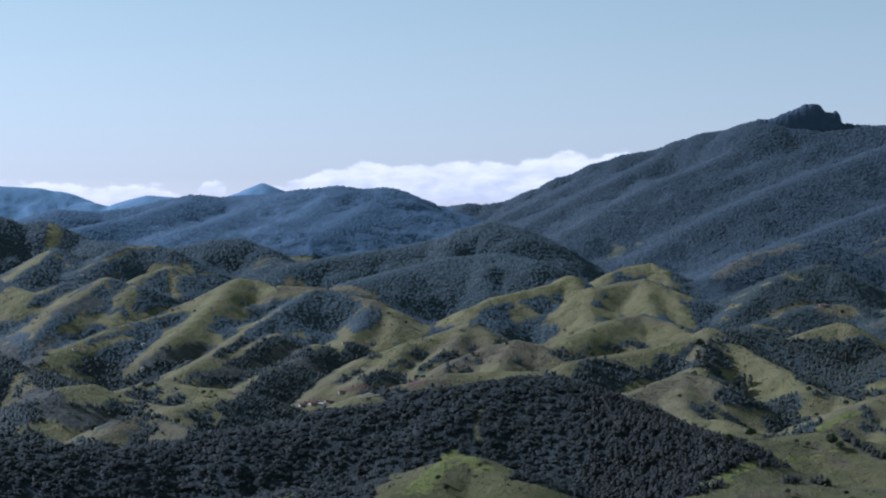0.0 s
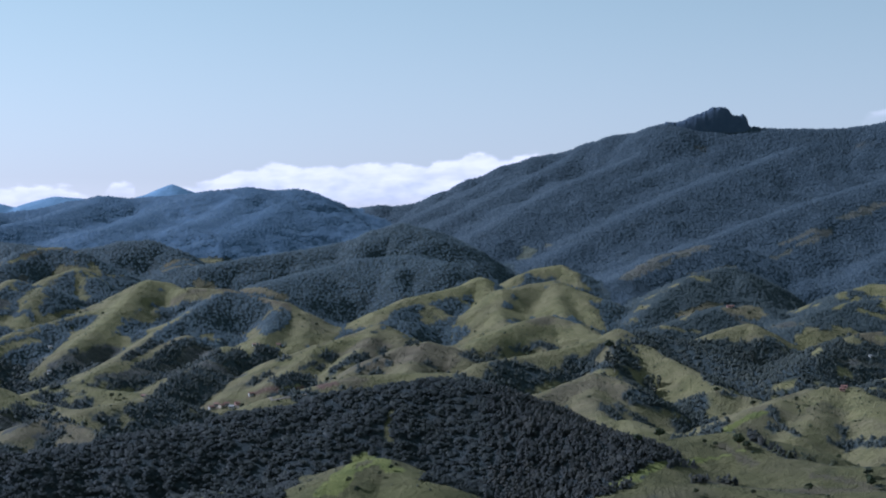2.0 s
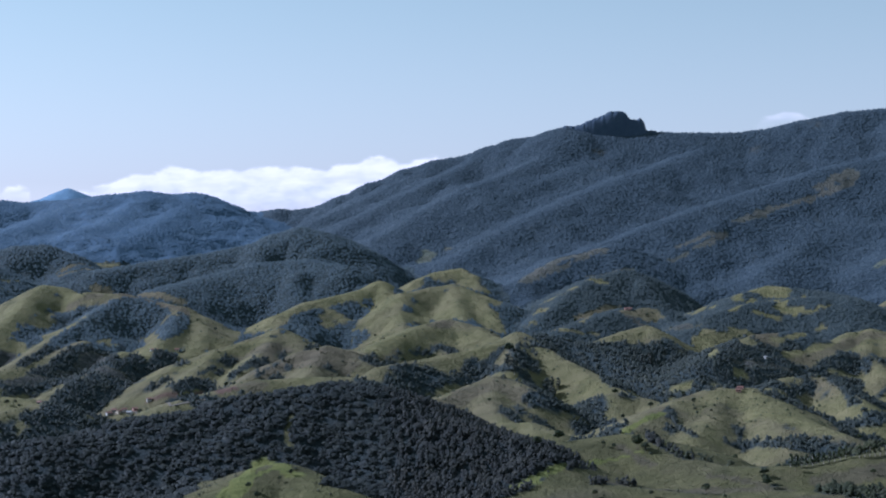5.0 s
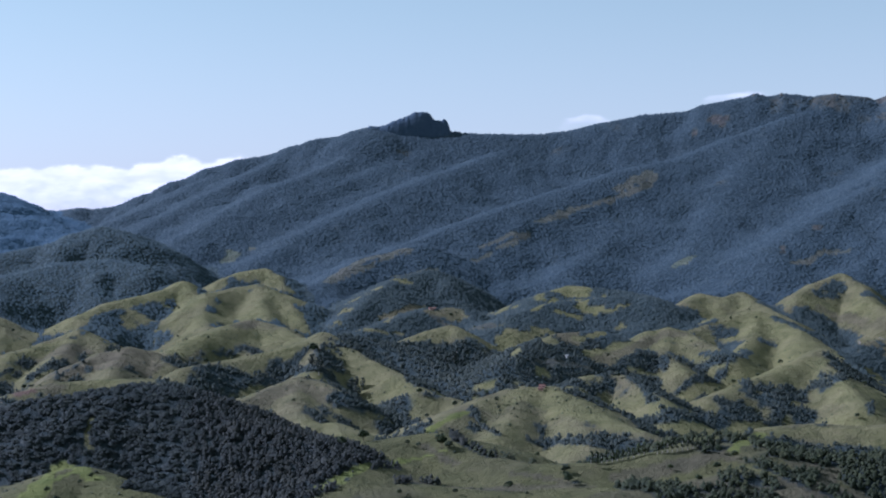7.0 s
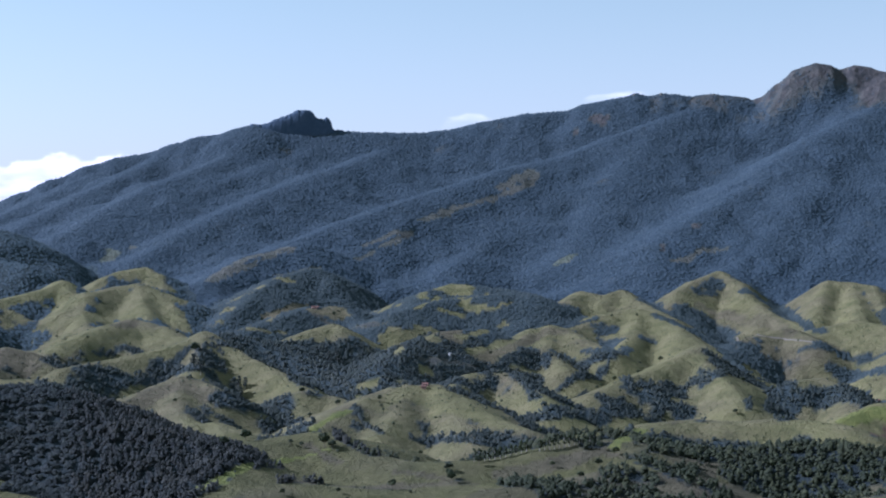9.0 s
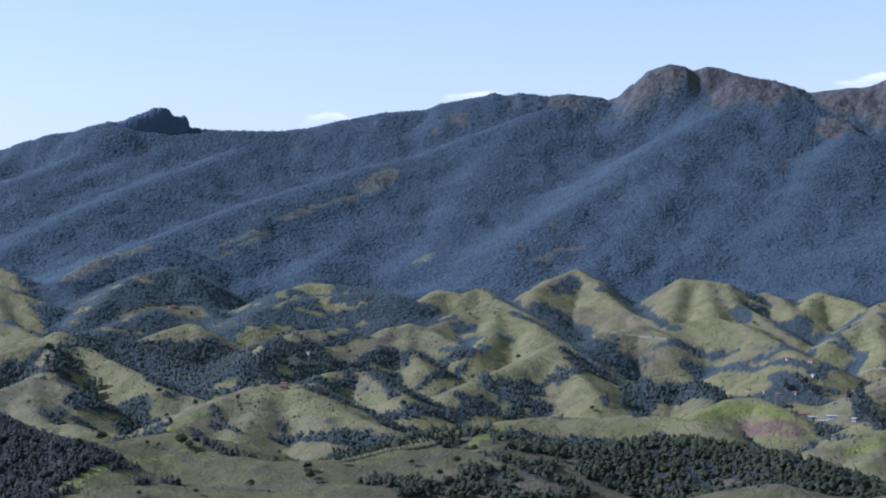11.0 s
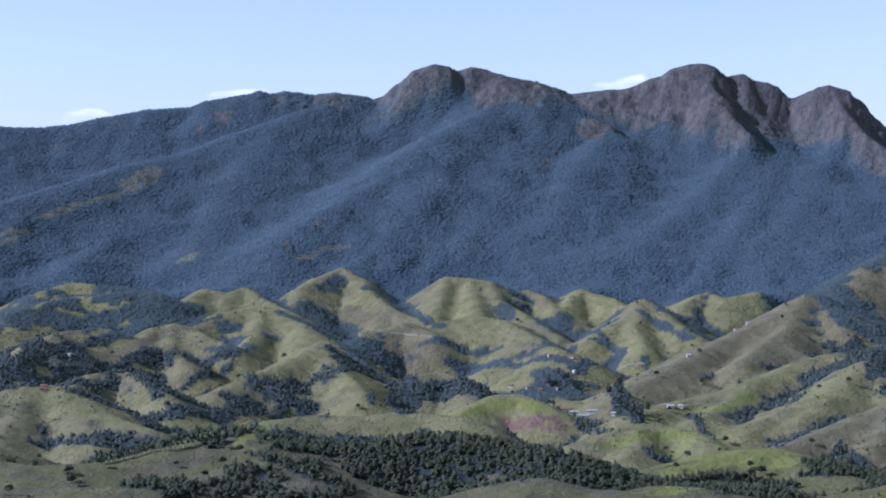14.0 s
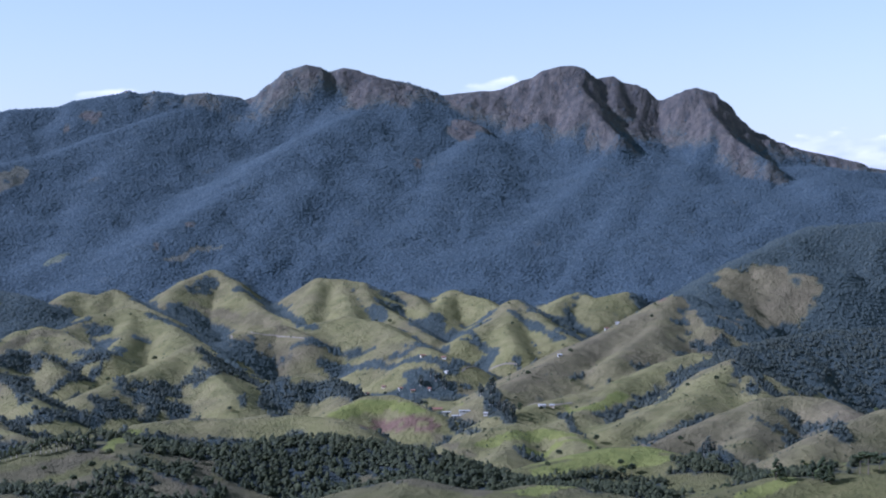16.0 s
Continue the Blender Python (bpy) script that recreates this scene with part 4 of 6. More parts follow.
patch("forest", 24.68, 2190, 7, 25)
patch("forest", 27.00, 2185, 6, 15)
strip("forest", 9, [(26.87, 3117), (28.10, 3100), (29.34, 2837)])
patch("forest", 24.98, 3015, 14, 15)
strip("forest", 9, [(29.62, 2715), (30.94, 2682), (32.26, 2628)])
patch("forest", 33.01, 2546, 31, 40)
strip("forest", 6, [(28.48, 2743), (29.81, 2755), (31.32, 2737)])
patch("forest", 33.48, 2956, 21, 60)
strip("forest", 9, [(32.54, 3043), (33.38, 2977)])
strip("forest", 5, [(34.32, 2790), (35.06, 2770), (35.43, 2747)])
strip("forest", 9, [(36.63, 2951), (38.00, 2937)])
patch("forest", 30.56, 2292, 30, 66)
patch("forest", 32.07, 2529, 37, 12)
strip("forest", 10, [(35.06, 2239), (35.65, 2012)])
strip("forest", 5, [(36.17, 2689), (36.90, 2462)])
strip("forest", 5, [(33.94, 2040), (35.98, 1895)])
strip("earth", 6, [(31.41, 2049), (33.19, 2033)])
strip("lush", 4, [(33.38, 2416), (34.31, 2224)])
strip("forest", 4, [(37.64, 2053), (38.36, 1879), (38.73, 1821)])
strip("forest", 7, [(40.17, 2099), (41.03, 2099)])
patch("forest", 39.27, 2023, 5, 19)
strip("forest", 5, [(39.99, 2179), (41.03, 2244)])
patch("forest", 38.00, 2256, 7, 12)
patch("forest", 36.53, 1804, 15, 29)
strip("forest", 11, [(31.32, 2995), (31.69, 2927)])
patch("rock", 24.16, 3376, 3, 38)
patch("rock", 32.86, 3954, 7, 45)
patch("rock", 34.41, 4211, 36, 40)
patch("rock", 25.26, 3486, 11, 12)
patch("straw", 44.49, 2768, 76, 78)
strip("forest", 16, [(41.82, 2630), (42.65, 2535), (43.94, 2525), (45.22, 2697)])
patch("lush", 39.46, 1670, 72, 22)
strip("forest", 4, [(41.15, 1900), (42.45, 1878)])
strip("forest", 7, [(40.03, 2150), (41.15, 2131)])
strip("forest", 3, [(39.85, 2182), (40.97, 2247)])
patch("forest", 43.02, 2454, 14, 42)
patch("forest", 43.97, 2102, 10, 20)
strip("forest", 7, [(45.03, 1851), (46.84, 1803)])
strip("forest", 6, [(41.71, 1814), (42.64, 1795), (43.37, 1686)])
strip("forest", 9, [(43.75, 2212), (45.58, 2293)])
strip("earth", 4, [(40.98, 2606), (41.72, 2760)])
strip("grass", 5, [(40.23, 2615), (41.35, 2765)])
strip("lush", 4, [(46.66, 1712), (48.23, 1607)])
patch("straw", 39.66, 2411, 71, 62)
patch("straw", 43.38, 1862, 49, 58)
patch("forest", 30.18, 1427, 35, 50)
patch("forest", 30.94, 1433, 19, 12)
patch("forest", 4.29, 1400, 23, 28)
patch("forest", 3.35, 1442, 19, 35)
strip("forest", 9, [(-1.77, 1475), (-2.72, 1453), (-3.48, 1442)])
strip("forest", 6, [(-1.58, 1430), (-0.82, 1450)])
strip("straw", 10, [(22.22, 1474), (23.35, 1425), (24.87, 1369)])
patch("straw", 24.87, 1369, 25, 18)
patch("straw", 24.87, 1466, 17, 20)
patch("grass", 20.71, 1433, 33, 25)
patch("forest", 23.17, 1408, 14, 12)
patch("forest", 24.68, 1418, 14, 18)
patch("forest", 20.15, 1370, 20, 22)
strip("forest", 9, [(-2.72, 1514), (-1.21, 1530), (0.88, 1504)])
strip("forest", 9, [(1.45, 1495), (3.35, 1479), (5.24, 1458)])
strip("forest", 8, [(4.10, 1500), (5.99, 1466), (8.60, 1448)])
strip("grass", 2, [(1.26, 1537), (1.13, 1508), (1.26, 1478)])
strip("lush", 5, [(-1.20, 1325), (-0.07, 1377), (0.88, 1402)])
strip("lush", 4, [(-6.12, 1342), (-4.23, 1372)])
strip("lush", 4, [(8.23, 1372), (9.71, 1395), (11.55, 1492), (13.00, 1517)])
patch("forest", 29.81, 2290, 38, 25)
strip("forest", 11, [(32.45, 2639), (33.94, 2581), (35.24, 2727)])
patch("forest", 33.94, 2520, 26, 36)
strip("forest", 11, [(12.99, 2930), (14.80, 3005), (16.45, 2745)])
strip("forest", 10, [(14.07, 2462), (15.89, 2305), (17.36, 2161)])
strip("forest", 11, [(18.30, 2787), (19.60, 2826), (20.73, 2826)])
strip("forest", 7, [(17.92, 2354), (19.59, 2167), (19.97, 2108)])
strip("forest", 6, [(24.88, 2355), (26.01, 2302)])
strip("straw", 5, [(12.98, 1458), (15.51, 1430), (17.91, 1387)])
strip("straw", 5, [(12.26, 1533), (13.34, 1479)])
strip("rock", 4, [(32.25, 1303), (34.31, 1314)])
strip("straw", 10, [(41.90, 1848), (43.75, 1895), (45.94, 1898)])
strip("straw", 11, [(34.36, 2537), (37.78, 2446), (40.60, 2563)])
strip("forest", 10, [(2.78, 1364), (5.05, 1403), (6.93, 1402)])
strip("grass", 15, [(9.53, 1356), (10.63, 1387), (12.09, 1460), (14.57, 1434)])
strip("lush", 5, [(8.60, 1375), (9.90, 1404), (11.55, 1492)])
strip("forest", 4, [(-7.61, 1426), (-6.68, 1435), (-5.74, 1455)])
strip("grass", 24, [(4.85, 2658), (6.35, 2789), (7.47, 2719)])
strip("grass", 18, [(4.10, 2432), (5.98, 2534), (7.66, 2529)])
strip("straw", 9, [(0.31, 2434), (1.83, 2297), (3.15, 2296)])
strip("grass", 11, [(9.06, 2311), (10.26, 2256), (11.90, 2150)])
strip("grass", 10, [(6.55, 1949), (7.85, 1972), (9.15, 1953)])
strip("forest", 8, [(9.42, 2655), (10.62, 2464), (11.90, 2401), (13.35, 2290)])
strip("straw", 11, [(10.99, 2750), (12.26, 2852), (13.34, 2800)])
strip("straw", 14, [(9.14, 3027), (9.70, 3097), (10.43, 3171), (11.53, 3221)])
strip("rock", 11, [(-4.99, 2403), (-3.86, 2387)])
strip("rock", 13, [(-14.91, 2783), (-13.48, 2297)])
strip("rock", 6, [(-10.94, 1913), (-9.47, 1948)])
strip("rock", 9, [(-12.22, 2824), (-10.76, 3141)])
strip("rock", 9, [(-8.55, 2310), (-6.87, 2368)])
strip("grass", 10, [(1.16, 2693), (2.20, 2763), (3.81, 2844)])
strip("grass", 20, [(18.29, 2445), (19.79, 2568), (21.47, 2525)])
strip("grass", 15, [(19.41, 2426), (20.72, 2425)])
strip("grass", 17, [(21.85, 2461), (23.74, 2281), (25.26, 2367)])
strip("grass", 17, [(22.23, 2743), (23.74, 2778), (24.88, 2651)])
strip("forest", 8, [(20.72, 2369), (21.66, 2409), (22.23, 2461)])
strip("forest", 7, [(22.42, 2487), (22.98, 2637)])
strip("lush", 10, [(36.35, 1818), (38.36, 1859), (40.17, 1717)])
strip("lush", 10, [(36.82, 1655), (38.90, 1687), (41.15, 1697)])
strip("lush", 6, [(45.75, 1686), (47.02, 1587), (48.23, 1602), (49.51, 1603)])
strip("straw", 8, [(42.27, 1821), (43.93, 1843), (45.21, 1769)])
patch("grass", 15.34, 2352, 12, 23)
patch("grass", 16.44, 2443, 16, 23)
patch("straw", 12.99, 2779, 37, 18)
patch("grass", 12.63, 2524, 33, 25)
patch("grass", 17.92, 2812, 28, 10)
patch("grass", 14.25, 2245, 15, 8)
strip("rock", 10, [(12.63, 2770), (14.43, 2668)])
strip("rock", 6, [(16.07, 2338), (17.73, 2368)])
strip("straw", 6, [(11.90, 1424), (14.60, 1395), (17.35, 1390)])
strip("straw", 5, [(21.46, 1359), (23.35, 1384), (24.87, 1360)])
strip("rock", 4, [(33.00, 1993), (33.94, 1464), (34.68, 1456)])
patch("grass", 15.68, 2631, 21, 15)
patch("grass", 17.19, 2781, 28, 12)
patch("grass", 16.24, 2304, 11, 18)
# woods, pastures and dry slopes that stand out one by one
strip("grass", 20, [(19.00, 1416), (19.79, 1420), (20.58, 1426), (21.38, 1432), (22.18, 1444), (22.98, 1438), (23.79, 1418), (24.59, 1418)])
strip("straw", 8, [(25.16, 1370), (25.82, 1474)])
strip("forest", 8, [(22.06, 2110), (22.83, 2108)])
strip("forest", 8, [(23.09, 1886), (23.88, 1880), (24.71, 1888), (25.61, 1890), (26.52, 1894), (27.13, 1892)])
strip("forest", 8, [(27.43, 1508), (28.23, 1518)])
strip("forest", 8, [(28.49, 1908), (28.76, 1910)])
strip("forest", 9, [(19.46, 1402), (20.01, 1374)])
strip("forest", 9, [(22.71, 1380), (23.18, 1400)])
strip("forest", 8, [(23.46, 1436), (24.03, 1416)])
strip("forest", 9, [(22.15, 1358), (22.90, 1364)])
patch("straw", 33.50, 2004, 8, 11)
strip("straw", 7, [(33.78, 1824), (34.63, 1796)])
strip("straw", 9, [(31.04, 1422), (31.60, 1414)])
strip("straw", 9, [(31.89, 1320), (32.74, 1308), (33.59, 1306), (34.44, 1310), (35.00, 1292)])
strip("lush", 11, [(36.88, 1592), (37.66, 1624), (38.48, 1658), (39.36, 1682), (40.17, 1694), (40.94, 1702)])
strip("lush", 6, [(36.32, 1282), (37.21, 1298), (38.09, 1316)])
strip("lush", 6, [(38.37, 1406), (38.92, 1402)])
patch("forest", 36.32, 1462, 6, 8)
strip("forest", 5, [(36.62, 1578), (37.51, 1594), (38.40, 1608), (39.29, 1626), (40.12, 1622), (40.94, 1594)])
strip("forest", 7, [(42.03, 1802), (42.81, 1706), (43.29, 1694)])
strip("grass", 16, [(19.75, 2530), (20.58, 2582), (21.48, 2570)])
patch("grass", 21.79, 2734, 19, 25)
strip("grass", 20, [(22.17, 2810), (23.10, 2852), (24.04, 2818), (24.79, 2732)])
strip("grass", 12, [(22.72, 2470), (23.51, 2494)])
strip("grass", 12, [(23.77, 2332), (24.60, 2350), (25.55, 2384)])
patch("grass", 25.92, 2624, 14, 19)
strip("grass", 14, [(21.04, 2362), (21.94, 2398), (22.78, 2448), (23.03, 2456)])
strip("grass", 14, [(23.29, 2304), (24.04, 2332)])
strip("grass", 15, [(24.79, 2226), (25.64, 2242), (26.49, 2212), (27.06, 2246)])
strip("grass", 22, [(15.56, 1980), (16.43, 1962), (17.29, 1914), (18.17, 1882), (18.46, 1874)])
strip("grass", 10, [(18.46, 2166), (19.19, 2108), (20.02, 2046), (20.30, 2032)])
strip("straw", 10, [(18.83, 2470), (19.75, 2564), (20.31, 2598)])
strip("forest", 12, [(24.32, 2816), (25.10, 2760), (25.62, 2774)])
strip("forest", 12, [(25.89, 2886), (26.15, 2900)])
strip("forest", 12, [(26.42, 2720), (27.25, 2684), (28.01, 2678)])
strip("forest", 12, [(28.19, 2308), (28.34, 2264)])
patch("forest", 28.10, 1970, 14, 19)
strip("forest", 5, [(25.17, 2308), (25.92, 2306), (26.30, 2340)])
patch("forest", 26.68, 2522, 6, 8)
strip("forest", 6, [(22.16, 2534), (22.76, 2502)])
strip("forest", 9, [(22.91, 2226), (23.66, 2212), (24.13, 2192)])
strip("forest", 7, [(19.65, 2046), (20.55, 2036), (21.47, 2114), (21.78, 2124)])
strip("forest", 6, [(16.74, 2326), (17.23, 2324)])
strip("forest", 6, [(17.48, 2178), (17.91, 2150)])
patch("forest", 18.09, 1972, 7, 9)
strip("forest", 5, [(19.01, 2430), (19.93, 2426), (20.12, 2384)])
patch("forest", 20.68, 2608, 7, 9)
strip("forest", 6, [(20.96, 2760), (21.98, 2812)])
strip("forest", 6, [(16.28, 1840), (17.18, 1816), (17.94, 1782), (18.45, 1782)])
strip("grass", 14, [(30.29, 2848), (31.08, 2824), (31.90, 2788), (32.75, 2842)])
patch("grass", 32.94, 2758, 16, 22)
patch("grass", 33.13, 2650, 16, 22)
strip("grass", 12, [(34.07, 2998), (34.70, 2960)])
strip("grass", 12, [(35.01, 2848), (35.86, 2866), (36.76, 2862), (37.07, 2834)])
strip("grass", 10, [(31.61, 3076), (32.37, 3078), (32.94, 3016)])
strip("grass", 9, [(33.69, 3066), (34.26, 3102), (34.45, 3074)])
strip("straw", 22, [(35.95, 2184), (36.75, 2232), (37.55, 2286), (38.34, 2344), (39.14, 2410), (39.90, 2474), (40.60, 2516), (41.31, 2560)])
strip("straw", 14, [(40.03, 2316), (40.80, 2366), (41.61, 2440), (42.21, 2466)])
strip("forest", 9, [(32.75, 2998), (33.50, 2944)])
patch("forest", 33.69, 2758, 10, 14)
strip("forest", 6, [(34.45, 2836), (35.01, 2778)])
strip("forest", 9, [(35.95, 2938), (36.65, 2892), (37.38, 2814), (37.63, 2796)])
strip("forest", 10, [(32.56, 2578), (33.50, 2542), (33.88, 2516)])
patch("forest", 35.01, 2458, 9, 12)
strip("forest", 8, [(35.20, 2134), (35.57, 2102)])
strip("forest", 8, [(35.76, 2020), (35.95, 1994)])
strip("forest", 9, [(29.71, 2716), (30.66, 2704), (31.61, 2666)])
strip("forest", 7, [(40.03, 2108), (40.94, 2188)])
strip("forest", 5, [(40.58, 1798), (41.49, 1904), (42.30, 1968), (42.57, 1988)])
strip("grass", 16, [(39.66, 1892), (40.48, 1930), (41.31, 1950), (42.03, 2002), (42.75, 2064)])
strip("grass", 16, [(35.01, 1836), (35.80, 1860), (36.60, 1888), (37.44, 1880), (38.00, 1874)])
strip("straw", 16, [(41.30, 1800), (42.12, 1840), (42.97, 1876), (43.82, 1902)])
patch("forest", 41.67, 3272, 16, 22)
strip("forest", 14, [(41.82, 2766), (41.96, 2718)])
strip("forest", 14, [(42.10, 2612), (42.63, 2540), (43.35, 2526), (43.83, 2518)])
strip("straw", 12, [(-0.13, 2070), (0.10, 2088)])
strip("straw", 12, [(0.34, 2218), (1.06, 2266), (1.84, 2296), (2.64, 2306), (3.41, 2310)])
patch("straw", 3.67, 2390, 14, 19)
strip("grass", 14, [(4.04, 2408), (4.92, 2464), (5.78, 2516), (6.58, 2552), (7.38, 2556), (8.03, 2516)])
strip("grass", 14, [(5.70, 2744), (6.44, 2824), (6.82, 2830)])
patch("grass", 7.19, 2952, 16, 22)
strip("grass", 14, [(7.31, 2816), (7.66, 2726), (8.13, 2658)])
strip("grass", 8, [(1.48, 2712), (2.30, 2754), (3.12, 2792), (3.88, 2858), (4.13, 2876)])
strip("grass", 12, [(6.63, 2256), (7.47, 2294), (8.32, 2332), (9.19, 2336), (10.05, 2290), (10.73, 2240), (11.52, 2168)])
strip("straw", 16, [(6.44, 1900), (7.14, 1952), (8.00, 1972), (8.82, 1958), (9.07, 1944)])
strip("grass", 14, [(8.69, 1826), (9.54, 1724), (9.82, 1712)])
strip("forest", 8, [(4.96, 2184), (5.89, 2190), (6.67, 2206), (7.44, 2242), (7.94, 2256)])
strip("forest", 6, [(7.57, 2248), (8.41, 2212), (9.19, 2200), (9.44, 2198)])
strip("forest", 15, [(9.54, 1940), (10.32, 1942), (11.21, 1980), (11.81, 1942)])
patch("forest", 12.09, 1818, 18, 24)
strip("forest", 9, [(9.26, 2660), (10.20, 2632)])
strip("forest", 9, [(10.43, 2462), (11.11, 2412), (11.76, 2364), (11.97, 2348)])
patch("forest", 12.19, 2178, 10, 14)
strip("forest", 15, [(12.47, 2456), (13.23, 2434), (13.99, 2316)])
strip("forest", 7, [(2.21, 2626), (2.97, 2668), (3.49, 2668)])
strip("straw", 9, [(9.04, 3000), (9.81, 3070), (10.70, 3158), (11.52, 3226), (11.77, 3250)])
strip("straw", 4, [(11.21, 3108), (12.11, 3146), (12.72, 3186)])
strip("straw", 8, [(13.95, 3337), (14.73, 3415), (15.50, 3485), (15.75, 3515)])
strip("straw", 9, [(16.32, 3597), (17.08, 3645), (17.84, 3700), (18.63, 3753), (19.41, 3811), (19.91, 3883)])
strip("grass", 9, [(5.59, 3462), (6.00, 3500)])
strip("grass", 10, [(20.66, 3375), (21.23, 3444)])
strip("grass", 20, [(14.56, 1932), (15.35, 1970), (16.15, 1996), (16.95, 1978), (17.78, 1944), (18.58, 1900), (19.29, 1836)])
strip("forest", 5, [(15.89, 1826), (16.93, 1828), (17.78, 1784), (18.53, 1778)])
strip("forest", 4, [(17.78, 1748), (18.69, 1764), (19.29, 1782)])
strip("forest", 6, [(19.66, 2054), (20.45, 2034), (21.26, 2056), (21.54, 2122)])
patch("forest", 14.94, 2232, 3, 4)
strip("forest", 3, [(15.20, 2008), (16.00, 2016)])
patch("forest", 16.26, 2256, 3, 4)
strip("forest", 5, [(18.16, 2218), (19.00, 2223)])
patch("forest", 19.29, 2412, 6, 8)
strip("forest", 5, [(19.54, 2204), (20.04, 2168)])
strip("forest", 6, [(21.53, 2524), (22.47, 2492)])
strip("lush", 6, [(12.47, 1804), (13.37, 1870), (13.70, 1892)])
strip("straw", 11, [(18.16, 2420), (19.00, 2484), (19.79, 2576), (20.79, 2604)])
strip("grass", 18, [(21.72, 2970), (22.03, 2972)])
strip("grass", 18, [(22.34, 2842), (23.21, 2828), (24.01, 2784), (24.50, 2712)])
strip("forest", 8, [(23.94, 2838), (24.86, 2776), (25.11, 2776)])
patch("forest", 25.35, 2866, 9, 12)
patch("forest", 25.59, 2772, 9, 12)
patch("grass", 15.51, 2622, 9, 12)
strip("grass", 8, [(15.41, 2388), (15.32, 2322)])
strip("straw", 12, [(25.41, 3060), (26.32, 3036), (27.13, 2978), (27.40, 2958)])
strip("grass", 8, [(18.91, 2758), (18.61, 2752)])
strip("grass", 8, [(18.31, 2542), (17.40, 2488)])
strip("grass", 6, [(14.75, 2624), (15.66, 2636), (16.26, 2658)])
strip("grass", 6, [(17.97, 2798), (18.81, 2810), (19.10, 2820)])
strip("grass", 6, [(15.88, 2750), (16.64, 2858)])
strip("grass", 11, [(-12.85, 2456), (-12.10, 2500), (-11.32, 2540), (-10.50, 2568)])
strip("grass", 8, [(-10.32, 2740), (-9.58, 2816), (-9.03, 2868)])
strip("grass", 7, [(-10.68, 2868), (-10.32, 2748)])
strip("grass", 12, [(-9.40, 2574), (-8.62, 2574), (-7.87, 2636), (-7.18, 2728), (-6.62, 2828)])
strip("grass", 6, [(-8.66, 2310), (-7.83, 2344), (-7.08, 2398), (-6.62, 2438)])
strip("grass", 5, [(-9.03, 2234), (-8.25, 2234), (-7.73, 2236)])
strip("grass", 6, [(-8.48, 2120), (-7.59, 2144), (-6.99, 2162)])
strip("straw", 7, [(-5.87, 2774), (-5.02, 2780)])
patch("straw", -4.74, 3174, 8, 11)
strip("straw", 7, [(-4.44, 2776), (-3.54, 2760), (-2.67, 2720), (-2.10, 2692)])
strip("grass", 9, [(-2.67, 2536), (-1.96, 2636), (-1.91, 2706)])
strip("forest", 18, [(-5.12, 2636), (-4.27, 2624), (-4.08, 2578)])
strip("grass", 12, [(-2.48, 2380), (-1.72, 2404), (-0.96, 2444), (-0.05, 2478), (0.55, 2488)])
strip("grass", 8, [(-3.99, 2252), (-3.14, 2280), (-2.35, 2314), (-2.10, 2332)])
strip("rock", 16, [(-13.57, 2208), (-12.85, 2122), (-12.13, 2102), (-11.36, 2108)])
strip("rock", 16, [(-11.10, 1942), (-10.32, 1930)])
strip("rock", 14, [(-6.06, 2402), (-5.35, 2460), (-5.12, 2474)])
strip("rock", 12, [(-9.77, 2460), (-8.98, 2474), (-8.19, 2518), (-7.92, 2528)])
patch("rock", -13.57, 2472, 12, 16)
strip("rock", 10, [(-13.39, 2546), (-12.85, 2618)])
strip("rock", 12, [(-12.85, 2714), (-12.10, 2774), (-11.59, 2818)])
strip("straw", 9, [(-11.23, 1904), (-10.46, 1938), (-9.64, 1944), (-9.03, 1916)])
strip("grass", 6, [(-12.49, 2172), (-11.72, 2176), (-10.94, 2184), (-10.68, 2232)])
strip("lush", 9, [(-0.96, 1332), (-0.39, 1366), (0.31, 1452), (1.07, 1394), (1.32, 1384)])
strip("grass", 9, [(-13.92, 2842), (-13.12, 2844), (-12.25, 2814), (-11.95, 2836)])
strip("grass", 8, [(-12.49, 2656), (-11.74, 2714), (-11.23, 2760)])
patch("grass", -12.96, 3452, 9, 12)
patch("grass", -12.73, 3244, 9, 12)
strip("straw", 6, [(-10.84, 3232), (-9.94, 3290), (-9.57, 3292)])
strip("grass", 6, [(-10.03, 3020), (-9.20, 3080), (-8.93, 3014)])
strip("straw", 5, [(-6.24, 3268), (-5.31, 3280)])
strip("straw", 7, [(-4.56, 3668), (-3.62, 3728)])
# slopes and woods in the east
strip("straw", 14, [(43.21, 2788), (44.04, 2818), (44.90, 2820), (45.77, 2812)])
strip("straw", 18, [(43.94, 2748), (44.71, 2754), (45.47, 2770), (45.95, 2788)])
strip("straw", 10, [(44.12, 2702), (44.95, 2726), (45.22, 2728)])
patch("forest", 41.76, 2728, 13, 17)
strip("forest", 11, [(41.93, 2610), (42.56, 2534), (43.39, 2516), (44.12, 2520)])
strip("forest", 12, [(46.67, 2820), (46.67, 2754), (46.67, 2722)])
strip("forest", 12, [(46.88, 2450), (47.53, 2412), (47.74, 2402)])
strip("straw", 14, [(39.85, 2500), (40.70, 2540), (41.45, 2588), (41.69, 2608)])
strip("straw", 12, [(41.16, 2480), (42.05, 2524)])
patch("forest", 43.05, 2458, 14, 19)
strip("forest", 12, [(43.27, 2318), (43.49, 2296)])
strip("forest", 12, [(43.72, 2204), (44.45, 2204), (45.21, 2174), (45.76, 2174)])
strip("forest", 8, [(42.13, 2462), (42.68, 2448)])
strip("forest", 9, [(45.57, 1918), (46.48, 1902)])
